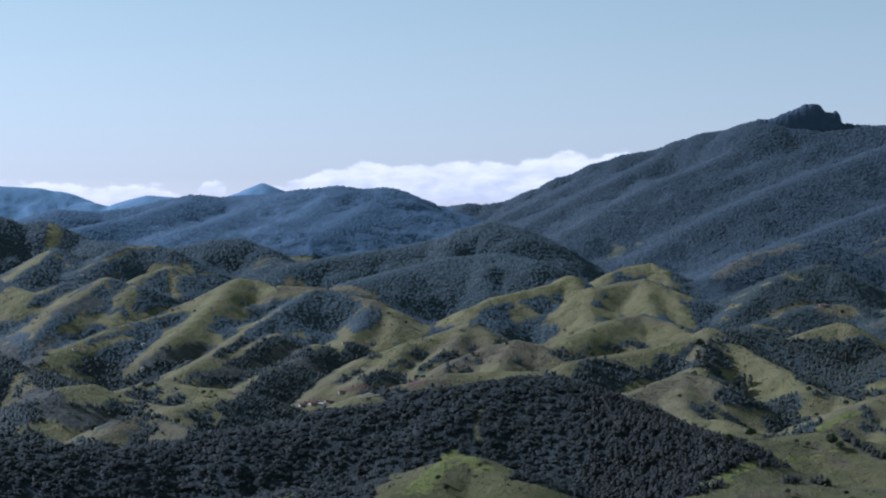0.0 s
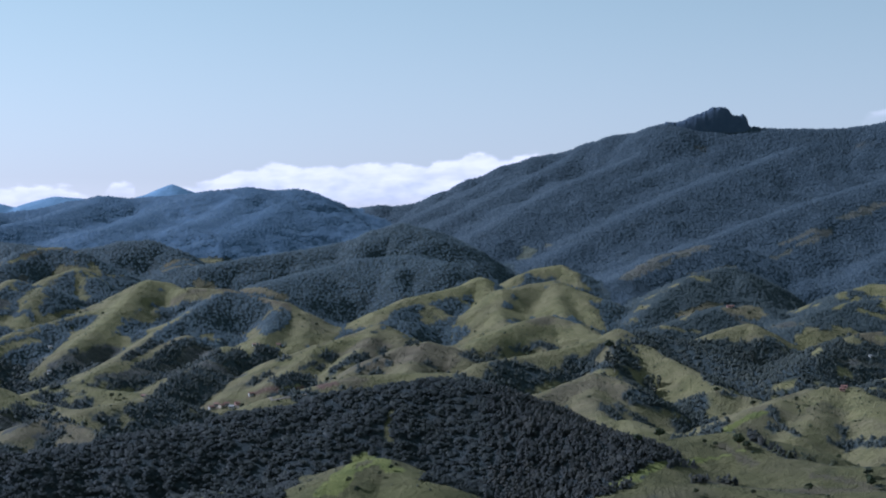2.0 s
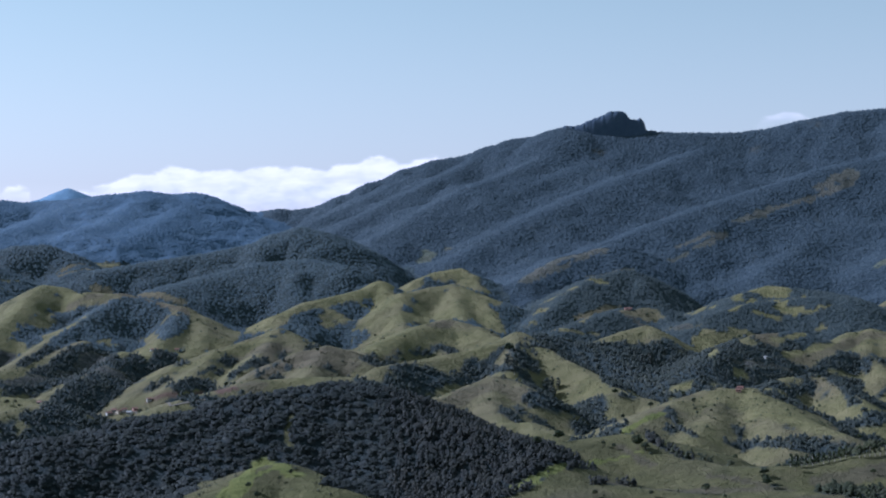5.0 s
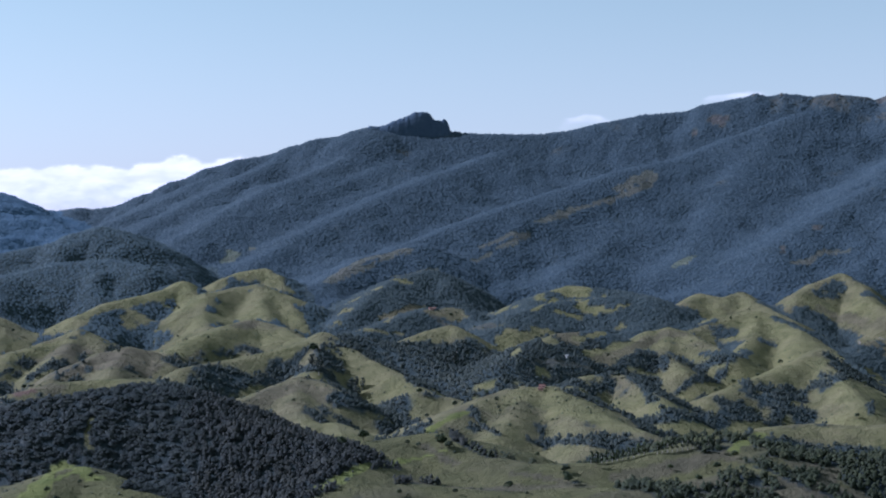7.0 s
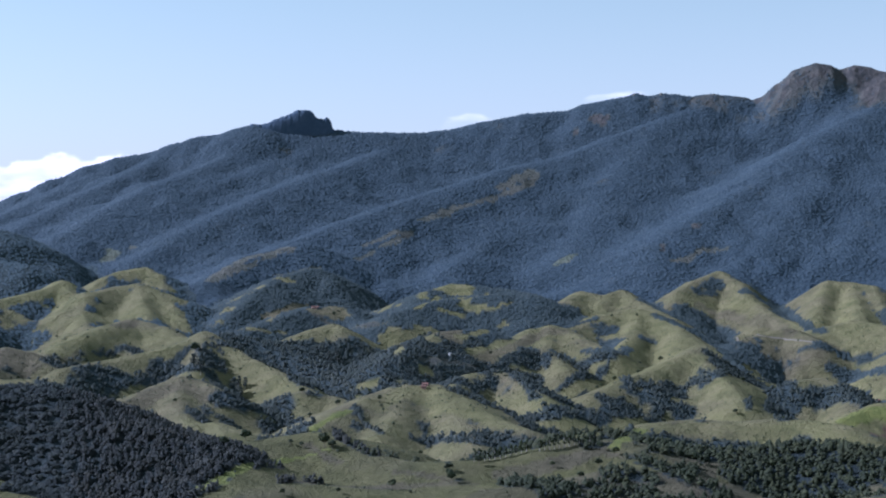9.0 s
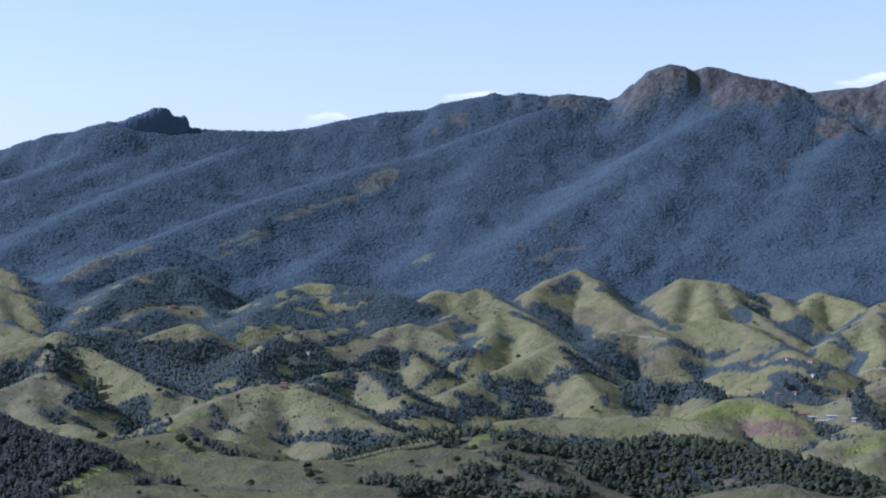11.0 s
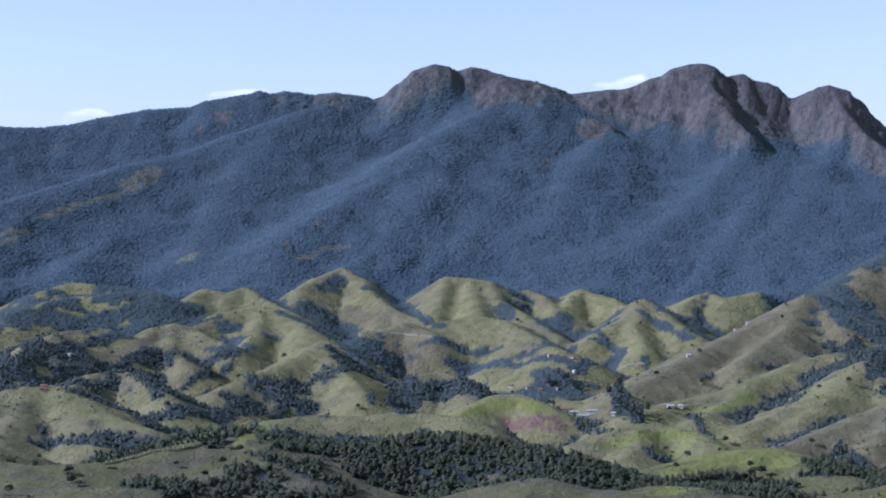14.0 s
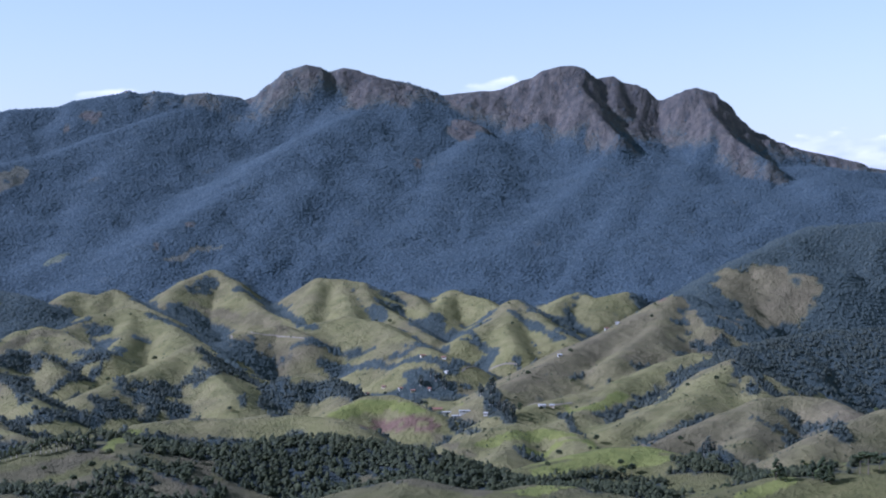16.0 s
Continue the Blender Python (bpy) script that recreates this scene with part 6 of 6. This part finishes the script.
def rock_tower(name, label, b0, b1, dist, heights, depth, seed, material=CRAG, foot=None):
    """A craggy rock wall along the crest from bearing b0 to b1; heights over its foot, evenly spaced."""
    nu, nv = max(60, 4 * len(heights)), 26
    width = dist * radians(b1 - b0)
    if foot is None:
        foot = min(ground_at(b0 + (b1 - b0) * k / 6, dist) for k in range(7)) - 12
    u, v = np.meshgrid(np.linspace(0, 1, nu), np.linspace(-1, 1, nv), indexing="ij")
    prof = np.interp(u, np.linspace(0, 1, len(heights)), heights)
    crack = fbm(u * width, v * 8 + 3, 14, seed, 4, 0.6)
    x = (u - 0.5) * width + 0.8 * fbm(u * width, v * depth, 18, seed + 5, 3)
    shape = np.clip(1 - np.abs(v) ** 2.6, 0, 1) ** 0.8
    y = v * depth * (0.95 + 0.05 * fbm(u * width, v * 0, 30, seed + 9, 2)) + 0.4 * crack * (1 - np.abs(v))
    z = prof * shape + (0.6 * crack + 2.4 * fbm(u * width, v * depth, 7, seed + 2, 3)) * shape * np.minimum(1, prof / 25)
    co = np.stack([x, y, z], -1).reshape(-1, 3)
    i, j = np.meshgrid(np.arange(nu - 1), np.arange(nv - 1), indexing="ij")
    q = np.stack([i * nv + j, (i + 1) * nv + j, (i + 1) * nv + j + 1, i * nv + j + 1], -1).reshape(-1, 4)
    o = new(name, raw_mesh(name, co, q, material, True))
    mid = (b0 + b1) / 2
    o.matrix_basis = pose(*place(mid, dist, foot), 0, 0, -mid)
    return tagged(o, label, "rock")


rock_tower("rock_tower", "dark jagged rock tower on the forested mountain crest, blued by painted haze and shade", 10.0, 13.6, 4335, [0, 11, 22, 31, 37, 43, 47, 46, 45, 45, 45, 46, 47, 49, 52, 55, 58, 60, 62, 64, 66, 68, 70, 72, 75, 78, 82, 82, 83, 83, 83, 82, 80, 76, 66, 62, 61, 60, 60, 65, 62, 53, 35, 31, 32, 33, 32, 20, 0], 30, 3, foot=248)
for at in ((23.25, 3.5), (24.15, 3.0), (25.88, 3.0), (28.78, 4.0), (36.17, 3.0)):
    rock_tower("summit_rock", "weathered grey rock knob on the mountain crest", at[0] - 0.16, at[0] + 0.16, 4408, [0, 14, 16 + at[1], 15, 13, 0], 14, int(at[0] * 10), LAND_ROCK)


# ---------------------------------------------------------------- clouds behind the crest
def cloud_material():
    m, n, l, b = shader("cloud", 1.0, 0.0)
    out = n["Material Output"]
    at = n.new("ShaderNodeAttribute")
    at.attribute_name = "veil"
    sep = n.new("ShaderNodeSeparateColor")
    l.new(at.outputs["Color"], sep.inputs["Color"])
    # the sheet glows by itself in place of sunlight on the cloud
    glow, clear, mix = n.new("ShaderNodeEmission"), n.new("ShaderNodeBsdfTransparent"), n.new("ShaderNodeMixShader")
    l.new(ramp(n, l, sep.outputs[1], [(0.0, (0.46, 0.50, 0.56)), (0.5, (0.76, 0.74, 0.72)), (1.0, (1.0, 0.93, 0.84))]), glow.inputs["Color"])
    glow.inputs["Strength"].default_value = 0.76
    l.new(sep.outputs[0], mix.inputs["Fac"])
    l.new(clear.outputs[0], mix.inputs[1])
    l.new(glow.outputs[0], mix.inputs[2])
    l.new(mix.outputs[0], out.inputs["Surface"])
    return m


CLOUD = cloud_material()


def cloud(label, b0, b1, e_low, tops, thin, bright, seed, puff=0.35, soft_foot=0.5):
    """A bank of cloud on the sky behind the ranges: tops are heights in degrees, evenly spaced from bearing b0 to b1."""
    nu, nv = max(50, int((b1 - b0) * 20)), 52
    u, v = np.meshgrid(np.linspace(0, 1, nu), np.linspace(0, 1, nv), indexing="ij")
    e_top = max(tops) + 0.4
    B, E = b0 + u * (b1 - b0), e_low + v * (e_top - e_low)
    top = np.interp(u, np.linspace(0, 1, len(tops)), tops)
    billow = fbm(B * 1.1, E * 2.6, 1.0, seed, 5, 0.5)
    wisp = fbm(B * 0.5, E * 2.5, 1.0, seed + 7, 4, 0.5)
    a = np.clip((top + puff * 0.5 * billow - E) / (0.12 + 0.10 * np.abs(wisp)), 0, 1)
    a = a * a * (3 - 2 * a) * np.clip(u / 0.06, 0, 1) * np.clip((1 - u) / 0.06, 0, 1)
    a = np.clip(a * (thin + 0.4 * wisp), 0, 1) * np.clip((E - e_low) / soft_foot, 0, 1)
    # sunlit tops and greyer undersides are put into the glow colour
    lit = np.clip(bright * np.clip(1 - 0.35 * (top - E), 0.4, 1) + 0.34 * billow, 0, 1)
    b, e = np.radians(B), np.radians(E)
    co = np.stack([4940 * np.sin(b), 4940 * np.cos(b), 4940 * np.tan(e)], -1).reshape(-1, 3)
    i, j = np.meshgrid(np.arange(nu - 1), np.arange(nv - 1), indexing="ij")
    q = np.stack([i * nv + j, (i + 1) * nv + j, (i + 1) * nv + j + 1, i * nv + j + 1], -1).reshape(-1, 4)
    col = np.stack([a, lit, a, np.ones_like(a)], -1).reshape(-1, 4)
    o = new("cloud", raw_mesh("cloud", co, q, CLOUD, True, [("veil", col)]))
    o.visible_shadow = False
    return tagged(o, label, "cloud", kind="structure")


cloud("long white cloud bank behind the mountain ridge", -6.22, 7.65, 0.90, [1.58, 2.02, 2.29, 2.52, 2.48, 2.60, 2.53, 2.56, 2.79, 2.82, 2.86, 2.72], 0.95, 1.0, 5)
cloud("low white cloud bank over the blue ranges", -17.35, -8.55, 0.86, [1.95, 1.84, 1.85, 1.78, 1.76, 1.65, 1.73, 1.38], 1.0, 0.95, 11)
cloud("small white cloud over the blue ranges", -8.36, -7.21, 1.25, [1.44, 1.81, 1.93, 1.82], 0.9, 0.95, 17, 0.25)
cloud("small thin cloud behind the mountain crest", 16.71, 18.59, 3.58, [3.92, 4.18, 4.38, 4.29, 4.04], 0.42, 0.8, 23, 0.25, 0.8)
cloud("small thin cloud behind the mountain crest", 21.39, 23.88, 4.29, [4.67, 4.94, 4.99, 5.06, 4.86], 0.42, 0.8, 29, 0.25, 0.8)
cloud("small thin cloud behind the rocky peaks", 34.23, 36.73, 4.53, [4.96, 5.25, 5.35, 5.38, 5.07], 0.42, 0.8, 31, 0.25, 0.8)
cloud("grey-white cloud bank behind the falling ridge", 44.14, 50.92, 1.84, [3.13, 3.34, 3.48, 3.35, 3.33, 3.27, 3.14], 0.5, 0.35, 37)


# ---------------------------------------------------------------- dirt tracks
def track(label, width, line):
    pts = [Vector((b, d, 0)) for b, d in line]
    fine = []
    for a, b in zip(pts[:-1], pts[1:]):
        n = max(2, int((Vector(place(a[0], a[1])) - Vector(place(b[0], b[1]))).length / 6))
        fine += [a.lerp(b, k / n) for k in range(n)]
    fine.append(pts[-1])
    xy = [Vector(place(p[0], p[1])) for p in fine]
    bm = bmesh.new()
    rows = []
    for k, p in enumerate(xy):
        t = (xy[min(k + 1, len(xy) - 1)] - xy[max(k - 1, 0)]).normalized()
        s = Vector((-t.y, t.x, 0)) * width * (0.5 + 0.12 * math.sin(k * 1.7))
        row = []
        for q, dz in ((p - s, -0.6), (p - s * 0.9, 0.5), (p + s * 0.9, 0.5), (p + s, -0.6)):
            row.append(bm.verts.new((q.x, q.y, ground_at(math.degrees(math.atan2(q.x, q.y)), math.hypot(q.x, q.y)) + dz)))
        rows.append(row)
    for r0, r1 in zip(rows[:-1], rows[1:]):
        for k in range(3):
            bm.faces.new((r0[k], r0[k + 1], r1[k + 1], r1[k]))
    return tagged(part("dirt_track", bm, TRACK), label, "track", kind="structure")


track("pale dirt track cut across the pasture slope", 3.0, [(26.59, 2922), (27.34, 2788), (28.10, 2792), (29.15, 2756)])
track("pale dirt track through the valley fields", 3.0, [(34.31, 2585), (35.24, 2688), (36.17, 2681)])
track("pale dirt track along the village", 4.0, [(-4.80, 2224), (-3.86, 2224), (-2.72, 1988), (-1.59, 2018)])
track("pale dirt track along the hill foot", 3.0, [(36.08, 2107), (37.09, 2064), (38.00, 2091)])


# ---------------------------------------------------------------- houses
def house(label, bearing, dist, turn, w=9.0, d=7.0, h=3.0, wall=WHITEWASH, roof=CLAY, pitch=0.45, openings=3):
    base = new("house")
    w, d, h = 0.72 * w, 0.78 * d, 0.9 * h
    z = ground_at(bearing, dist)
    base.matrix_basis = pose(*place(bearing, dist, z - 0.3), 0, 0, -bearing + turn)
    tagged(base, label, "house")
    bm = bmesh.new()
    box(bm, 0, 0, -2.5, w, d, h + 2.8)
    rise = d / 2 * pitch
    for s in (-1, 1):
        x = s * (w / 2 - 0.1)
        a, b2, c = bm.verts.new((x, -d / 2, h + 0.3)), bm.verts.new((x, d / 2, h + 0.3)), bm.verts.new((x, 0, h + 0.3 + rise))
        bm.faces.new((a, b2, c) if s > 0 else (b2, a, c))
    part("wall", bm, wall, base)
    bm = bmesh.new()
    over, th = 0.6, 0.22
    for s in (-1, 1):
        y0, y1 = s * (d / 2 + over), 0.0
        z0, z1 = h + 0.3 - over * pitch, h + 0.3 + rise
        vs = [bm.verts.new((x, y, zz + dz)) for dz in (0.03, th) for x, y, zz in ((-w / 2 - over, y0, z0), (w / 2 + over, y0, z0), (w / 2 + over, y1, z1), (-w / 2 - over, y1, z1))]
        for f in ((0, 1, 2, 3), (4, 5, 6, 7), (0, 1, 5, 4), (1, 2, 6, 5), (2, 3, 7, 6), (3, 0, 4, 7)):
            bm.faces.new([vs[k] for k in f])
    bmesh.ops.recalc_face_normals(bm, faces=bm.faces)
    part("roof", bm, roof, base)
    bm = bmesh.new()
    box(bm, -w * 0.08, -d / 2 - 0.02, 0.3, 1.0, 0.12, 2.1)
    part("door", bm, DOOR, base)
    for k in range(openings):
        x = -w / 2 + (k + 0.5) * w / openings + (0.35 if abs(-w / 2 + (k + 0.5) * w / openings + w * 0.08) < 0.9 else 0.0) * 3
        bm = bmesh.new()
        box(bm, x, -d / 2 - 0.02, 1.2, 1.1, 0.10, 1.1)
        part("window", bm, PANE, base)
    return base


for b, d, t, w, wall, roof in (
    (-4.73, 2226, 20, 9, WHITEWASH, CLAY), (-4.56, 2231, -15, 8, WHITEWASH, OLD_CLAY), (-4.39, 2225, 35, 10, CREAM, CLAY),
    (-4.22, 2228, 5, 8, WHITEWASH, CLAY), (-4.05, 2219, -30, 9, WHITEWASH, SHEET), (-3.88, 2230, 15, 8, ROSE, CLAY), (-3.42, 2249, 10, 8, WHITEWASH, CLAY)):
    house("small village house with a tiled roof beside the fields", b, d, t, w, 7, 3, wall, roof)
for b, d, t, w, wall, roof in (
    (-3.26, 2494, 8, 18, WHITEWASH, OLD_CLAY), (-2.50, 2526, -12, 9, CREAM, CLAY), (-9.99, 2447, 10, 9, WHITEWASH, SHEET),
    (-9.97, 2554, 30, 8, WHITEWASH, SHEET), (-6.94, 2216, -40, 11, WHITEWASH, CLAY), (-12.18, 2505, 15, 10, WHITEWASH, OLD_CLAY),
    (-11.89, 2508, -10, 9, WHITEWASH, CLAY), (-11.94, 3110, 5, 10, WHITEWASH, SHEET), (12.55, 2792, 10, 20, ROSE, CLAY),
    (13.76, 3775, 5, 9, WHITEWASH, CLAY), (16.24, 2013, -8, 11, ROSE, CLAY), (17.06, 2388, 40, 7, WHITEWASH, SHEET),
    (33.01, 2624, 15, 13, CREAM, CLAY), (33.72, 2614, -20, 12, WHITEWASH, CLAY), (33.79, 2572, 50, 7, WHITEWASH, WHITEWASH),
    (37.00, 2059, 8, 14, WHITEWASH, SHEET), (37.34, 2067, -5, 9, CREAM, SHEET), (37.60, 2322, 12, 9, WHITEWASH, SHEET),
    (32.26, 2540, 20, 10, WHITEWASH, CLAY), (31.69, 2560, -15, 9, CREAM, CLAY), (32.67, 2528, 5, 10, CREAM, OLD_CLAY),
    (33.23, 2528, -25, 8, WHITEWASH, CLAY), (16.18, 2003, 0, 10, ROSE, CLAY), (31.13, 2557, 30, 9, WHITEWASH, CLAY),
    (39.16, 2640, 10, 10, WHITEWASH, CLAY), (39.53, 2607, -15, 8, WHITEWASH, SHEET), (35.12, 2084, -10, 8, WHITEWASH, SHEET)):
    house("farmhouse with a low pitched roof among valley trees", b, d, t, 0.8 * w, 6.2, 2.6, wall, roof)
house("long farm building with a bright red tiled roof", 33.42, 2390, 3, 26, 10, 3.2, CREAM, CLAY, 0.5, 6)
for b, d, t, w in ((33.85, 2188, 2, 30), (34.41, 2103, -3, 22), (34.13, 2101, 0, 18)):
    house("long low white farm shed with a metal roof", b, d, t, 0.85 * w, 7, 2.4, WHITEWASH, SHEET, 0.25, 5)


# ---------------------------------------------------------------- single trees
def limb(bm, a, b, r0, r1, sides=6):
    a, b = Vector(a), Vector(b)
    q = (b - a).to_track_quat("Z", "Y").to_matrix()
    rings = [[bm.verts.new(p + q @ Vector((r * math.cos(k * 6.2832 / sides), r * math.sin(k * 6.2832 / sides), 0))) for k in range(sides)] for p, r in ((a, r0), (b, r1))]
    for k in range(sides):
        bm.faces.new((rings[0][k], rings[0][(k + 1) % sides], rings[1][(k + 1) % sides], rings[1][k]))


def clumps(bm, centres, sizes, seed, squash=0.75):
    rng = random.Random(seed)
    for c, s in zip(centres, sizes):
        r = bmesh.ops.create_icosphere(bm, subdivisions=1, radius=s)
        for v in r["verts"]:
            v.co *= 1 + rng.uniform(-0.38, 0.38)
            v.co.z *= squash
            v.co += Vector(c)


def tree(name, label, category, style, h, seed, bark, leaf):
    """A tree of height h on the origin: trunk with limbs, and a crown of many uneven clumps."""
    rng = random.Random(seed)
    base = new(name)
    tagged(base, label, category)
    bm = bmesh.new()
    lean = Vector((rng.uniform(-0.04, 0.04) * h, rng.uniform(-0.04, 0.04) * h, 0))
    fork = {"broad": 0.35, "tall": 0.55, "umbrella": 0.82, "cone": 0.25}[style] * h
    limb(bm, (0, 0, -0.8), lean + Vector((0, 0, fork)), 0.045 * h * 0.6, 0.026 * h * 0.6)
    limb(bm, lean + Vector((0, 0, fork)), lean * 1.6 + Vector((0, 0, 0.93 * h)), 0.026 * h * 0.6, 0.006 * h)
    cs, ss = [], []
    n = {"broad": 46, "tall": 40, "umbrella": 70, "cone": 46}[style]
    for k in range(n):
        a, q = rng.uniform(0, 6.28), rng.random()
        if style == "broad":
            e = rng.uniform(-0.35, 1.0)
            r = 0.40 * h * math.sqrt(max(0, 1 - e * e * 0.85)) * q**0.45
            z = 0.60 * h + e * 0.32 * h
            s = h * rng.uniform(0.06, 0.13)
        elif style == "tall":
            e = rng.random()
            r = h * (0.16 * math.sin(3.14 * (0.12 + 0.8 * e)) + 0.03) * q**0.4
            z = h * (0.32 + 0.66 * e)
            s = h * rng.uniform(0.05, 0.09)
        elif style == "cone":
            e = rng.random()
            r = h * 0.34 * (1 - e * 0.85) * q**0.4
            z = h * (0.14 + 0.84 * e)
            s = h * rng.uniform(0.06, 0.11)
        else:
            r = h * 0.42 * q**0.5
            z = h * (0.86 + 0.09 * (r / (0.42 * h)) + rng.uniform(-0.10, 0.05))
            s = h * rng.uniform(0.06, 0.10)
        cs.append((lean.x + r * math.cos(a), lean.y + r * math.sin(a), z))
        ss.append(s)
    for c in cs[:: (3 if style == "umbrella" else 6)]:
        limb(bm, lean + Vector((0, 0, min(fork * rng.uniform(0.85, 1.0), c[2] - 0.02 * h))), c, 0.010 * h, 0.003 * h, 4)
    part("trunk", bm, bark, base)
    bm = bmesh.new()
    clumps(bm, cs, ss, seed + 1, 0.7 if style != "umbrella" else 0.5)
    part("crown", bm, leaf, base)
    return base


def planted(ob, bearing, dist, size, turn, first):
    """Puts the first tree of a kind at its place, and copies of it at the others."""
    m = pose(*place(bearing, dist, ground_at(bearing, dist)), 0, 0, turn)
    if first:
        ob.matrix_basis, ob.scale = m, (size, size, size)
        return ob
    o = copy_thing(ob, m)
    o.scale = (size, size, size)
    return o


def plant(proto, spots, group, rng):
    for k, (b, d, size) in enumerate(spots):
        tagged(planted(proto, b, d, size, rng.uniform(0, 360), k == 0), group=group)


rng = random.Random(4)
BROAD = [tree("tree", "rounded dark green broadleaf tree on open pasture", "tree", "broad", 8.0, s, BARK, LEAF_TREE) for s in (1, 2, 3)]
TALL = [tree("tree", "tall slim grey-green tree with a pale trunk", "tree", "tall", 14.0, s, PALE_BARK, LEAF_TREE) for s in (11, 12)]
UMBRELLA = tree("araucaria_tree", "flat-topped araucaria pine with a bare straight trunk", "tree", "umbrella", 16.0, 21, BARK, LEAF_TREE)
CONE = tree("tree", "dense dark pointed evergreen beside the near pasture", "tree", "cone", 15.0, 31, BARK, LEAF_TREE)

plant(BROAD[0], [(12.85, 1522, 1.7), (8.59, 2284, 2.0), (17.06, 1424, 0.9), (17.12, 1394, 1.2), (22.06, 1433, 1.0), (21.43, 1382, 1.0), (13.12, 1513, 1.2),
                 (12.89, 1522, 1.3), (16.98, 1420, 1.0), (25.25, 1467, 1.2), (22.60, 1460, 1.0), (37.18, 1616, 1.0), (9.53, 1472, 1.3), (10.26, 1546, 1.5), (11.73, 1530, 0.7), (12.09, 1526, 0.7),
                 (1.26, 1382, 0.7), (0.88, 1373, 0.6), (-0.16, 1349, 0.8), (0.13, 1334, 0.8), (39.65, 1628, 1.5), (39.99, 1634, 1.4), (38.81, 1864, 1.2)], "trees on the near pastures", rng)
row = []
for k in range(11):
    row.append((17.87 + (19.64 - 17.87) * k / 10, 1455 + 2 * k, 0.62 + 0.2 * rng.random()))
for k in range(12):
    row.append((20.07 + (21.91 - 20.07) * k / 11, 1470 + 2 * k, 0.62 + 0.2 * rng.random()))
plant(TALL[0], row[::2], "row of trees along the field edge", rng)
plant(TALL[1], row[1::2], "row of trees along the field edge", rng)
plant(UMBRELLA, [(47.41, 1561, 1.05), (47.68, 1406, 1.12), (48.02, 1566, 1.0)], "araucaria pines on the near pasture", rng)
plant(CONE, [(44.70, 1381, 1.15), (44.88, 1378, 0.9), (46.21, 1381, 1.3), (45.93, 1387, 1.0), (46.48, 1377, 1.0)], "dark evergreens by the near pasture", rng)


grove = []
for b, d in ((35.15, 2173), (35.47, 2112), (35.71, 2091), (33.10, 2548), (33.57, 2535), (8.67, 2207), (10.18, 2202), (13.21, 2437), (42.54, 1791), (35.88, 2012)):
    for k in range(5):
        grove.append((b + rng.uniform(-0.22, 0.22), d + rng.uniform(-14, 14), rng.uniform(0.7, 1.15)))
plant(tree("tree", "tall dark eucalyptus standing over the valley woods", "tree", "tall", 15.0, 13, PALE_BARK, LEAF_MID), grove, "tall groves in the valley", rng)


def lone_spots(n, d0, d1, seed):
    r = np.random.default_rng(seed)
    out = []
    while len(out) < n:
        b, d = r.uniform(-15, 49.5), math.sqrt(r.uniform(d0 * d0, d1 * d1))
        f = float(look_up(GRID_F, np.array([radians(b)]), np.array([d]))[0])
        s = float(look_up(GRID_S, np.array([radians(b)]), np.array([d]))[0])
        if f < 0.15 and s < 0.1:
            out.append((b, d, r.uniform(0.5, 1.15)))
    return out


plant(BROAD[1], lone_spots(95, 1330, 2250, 51), "scattered trees on the pastures", rng)
plant(BROAD[2], lone_spots(95, 1900, 3000, 52), "scattered trees on the pastures", rng)


# ---------------------------------------------------------------- shrubs
def shrubs(seed, n, d0, d1):
    r = np.random.default_rng(seed)
    d, b = np.sqrt(r.uniform(d0 * d0, d1 * d1, n)), np.radians(r.uniform(-16, 50.5, n))
    x, y = d * np.sin(b), d * np.cos(b)
    thick = fbm(x, y, 120, 77, 4, 0.6) + 0.5 * fbm(x, y, 30, 78, 2)
    ok = (look_up(GRID_F, b, d) < 0.4) & (look_up(GRID_S, b, d) < 0.1) & (thick > 0.12 + 0.35 * r.random(n))
    b, d = b[ok], d[ok]
    p = np.stack([x[ok], y[ok], look_up(GRID_H, b, d) - 0.3], 1)
    w = 0.5 + 1.5 * r.random(len(p)) ** 2.2
    return p, w, w * r.uniform(0.6, 1.1, len(p))


p, w, h = shrubs(61, 52000, 1280, 3200)
tagged(scatter("shrubs", p, w, h, BUDS, LEAF_SHRUB, 62, 0.4), "low scattered shrubs and bracken on the pastures", "shrubs", kind="stuff")
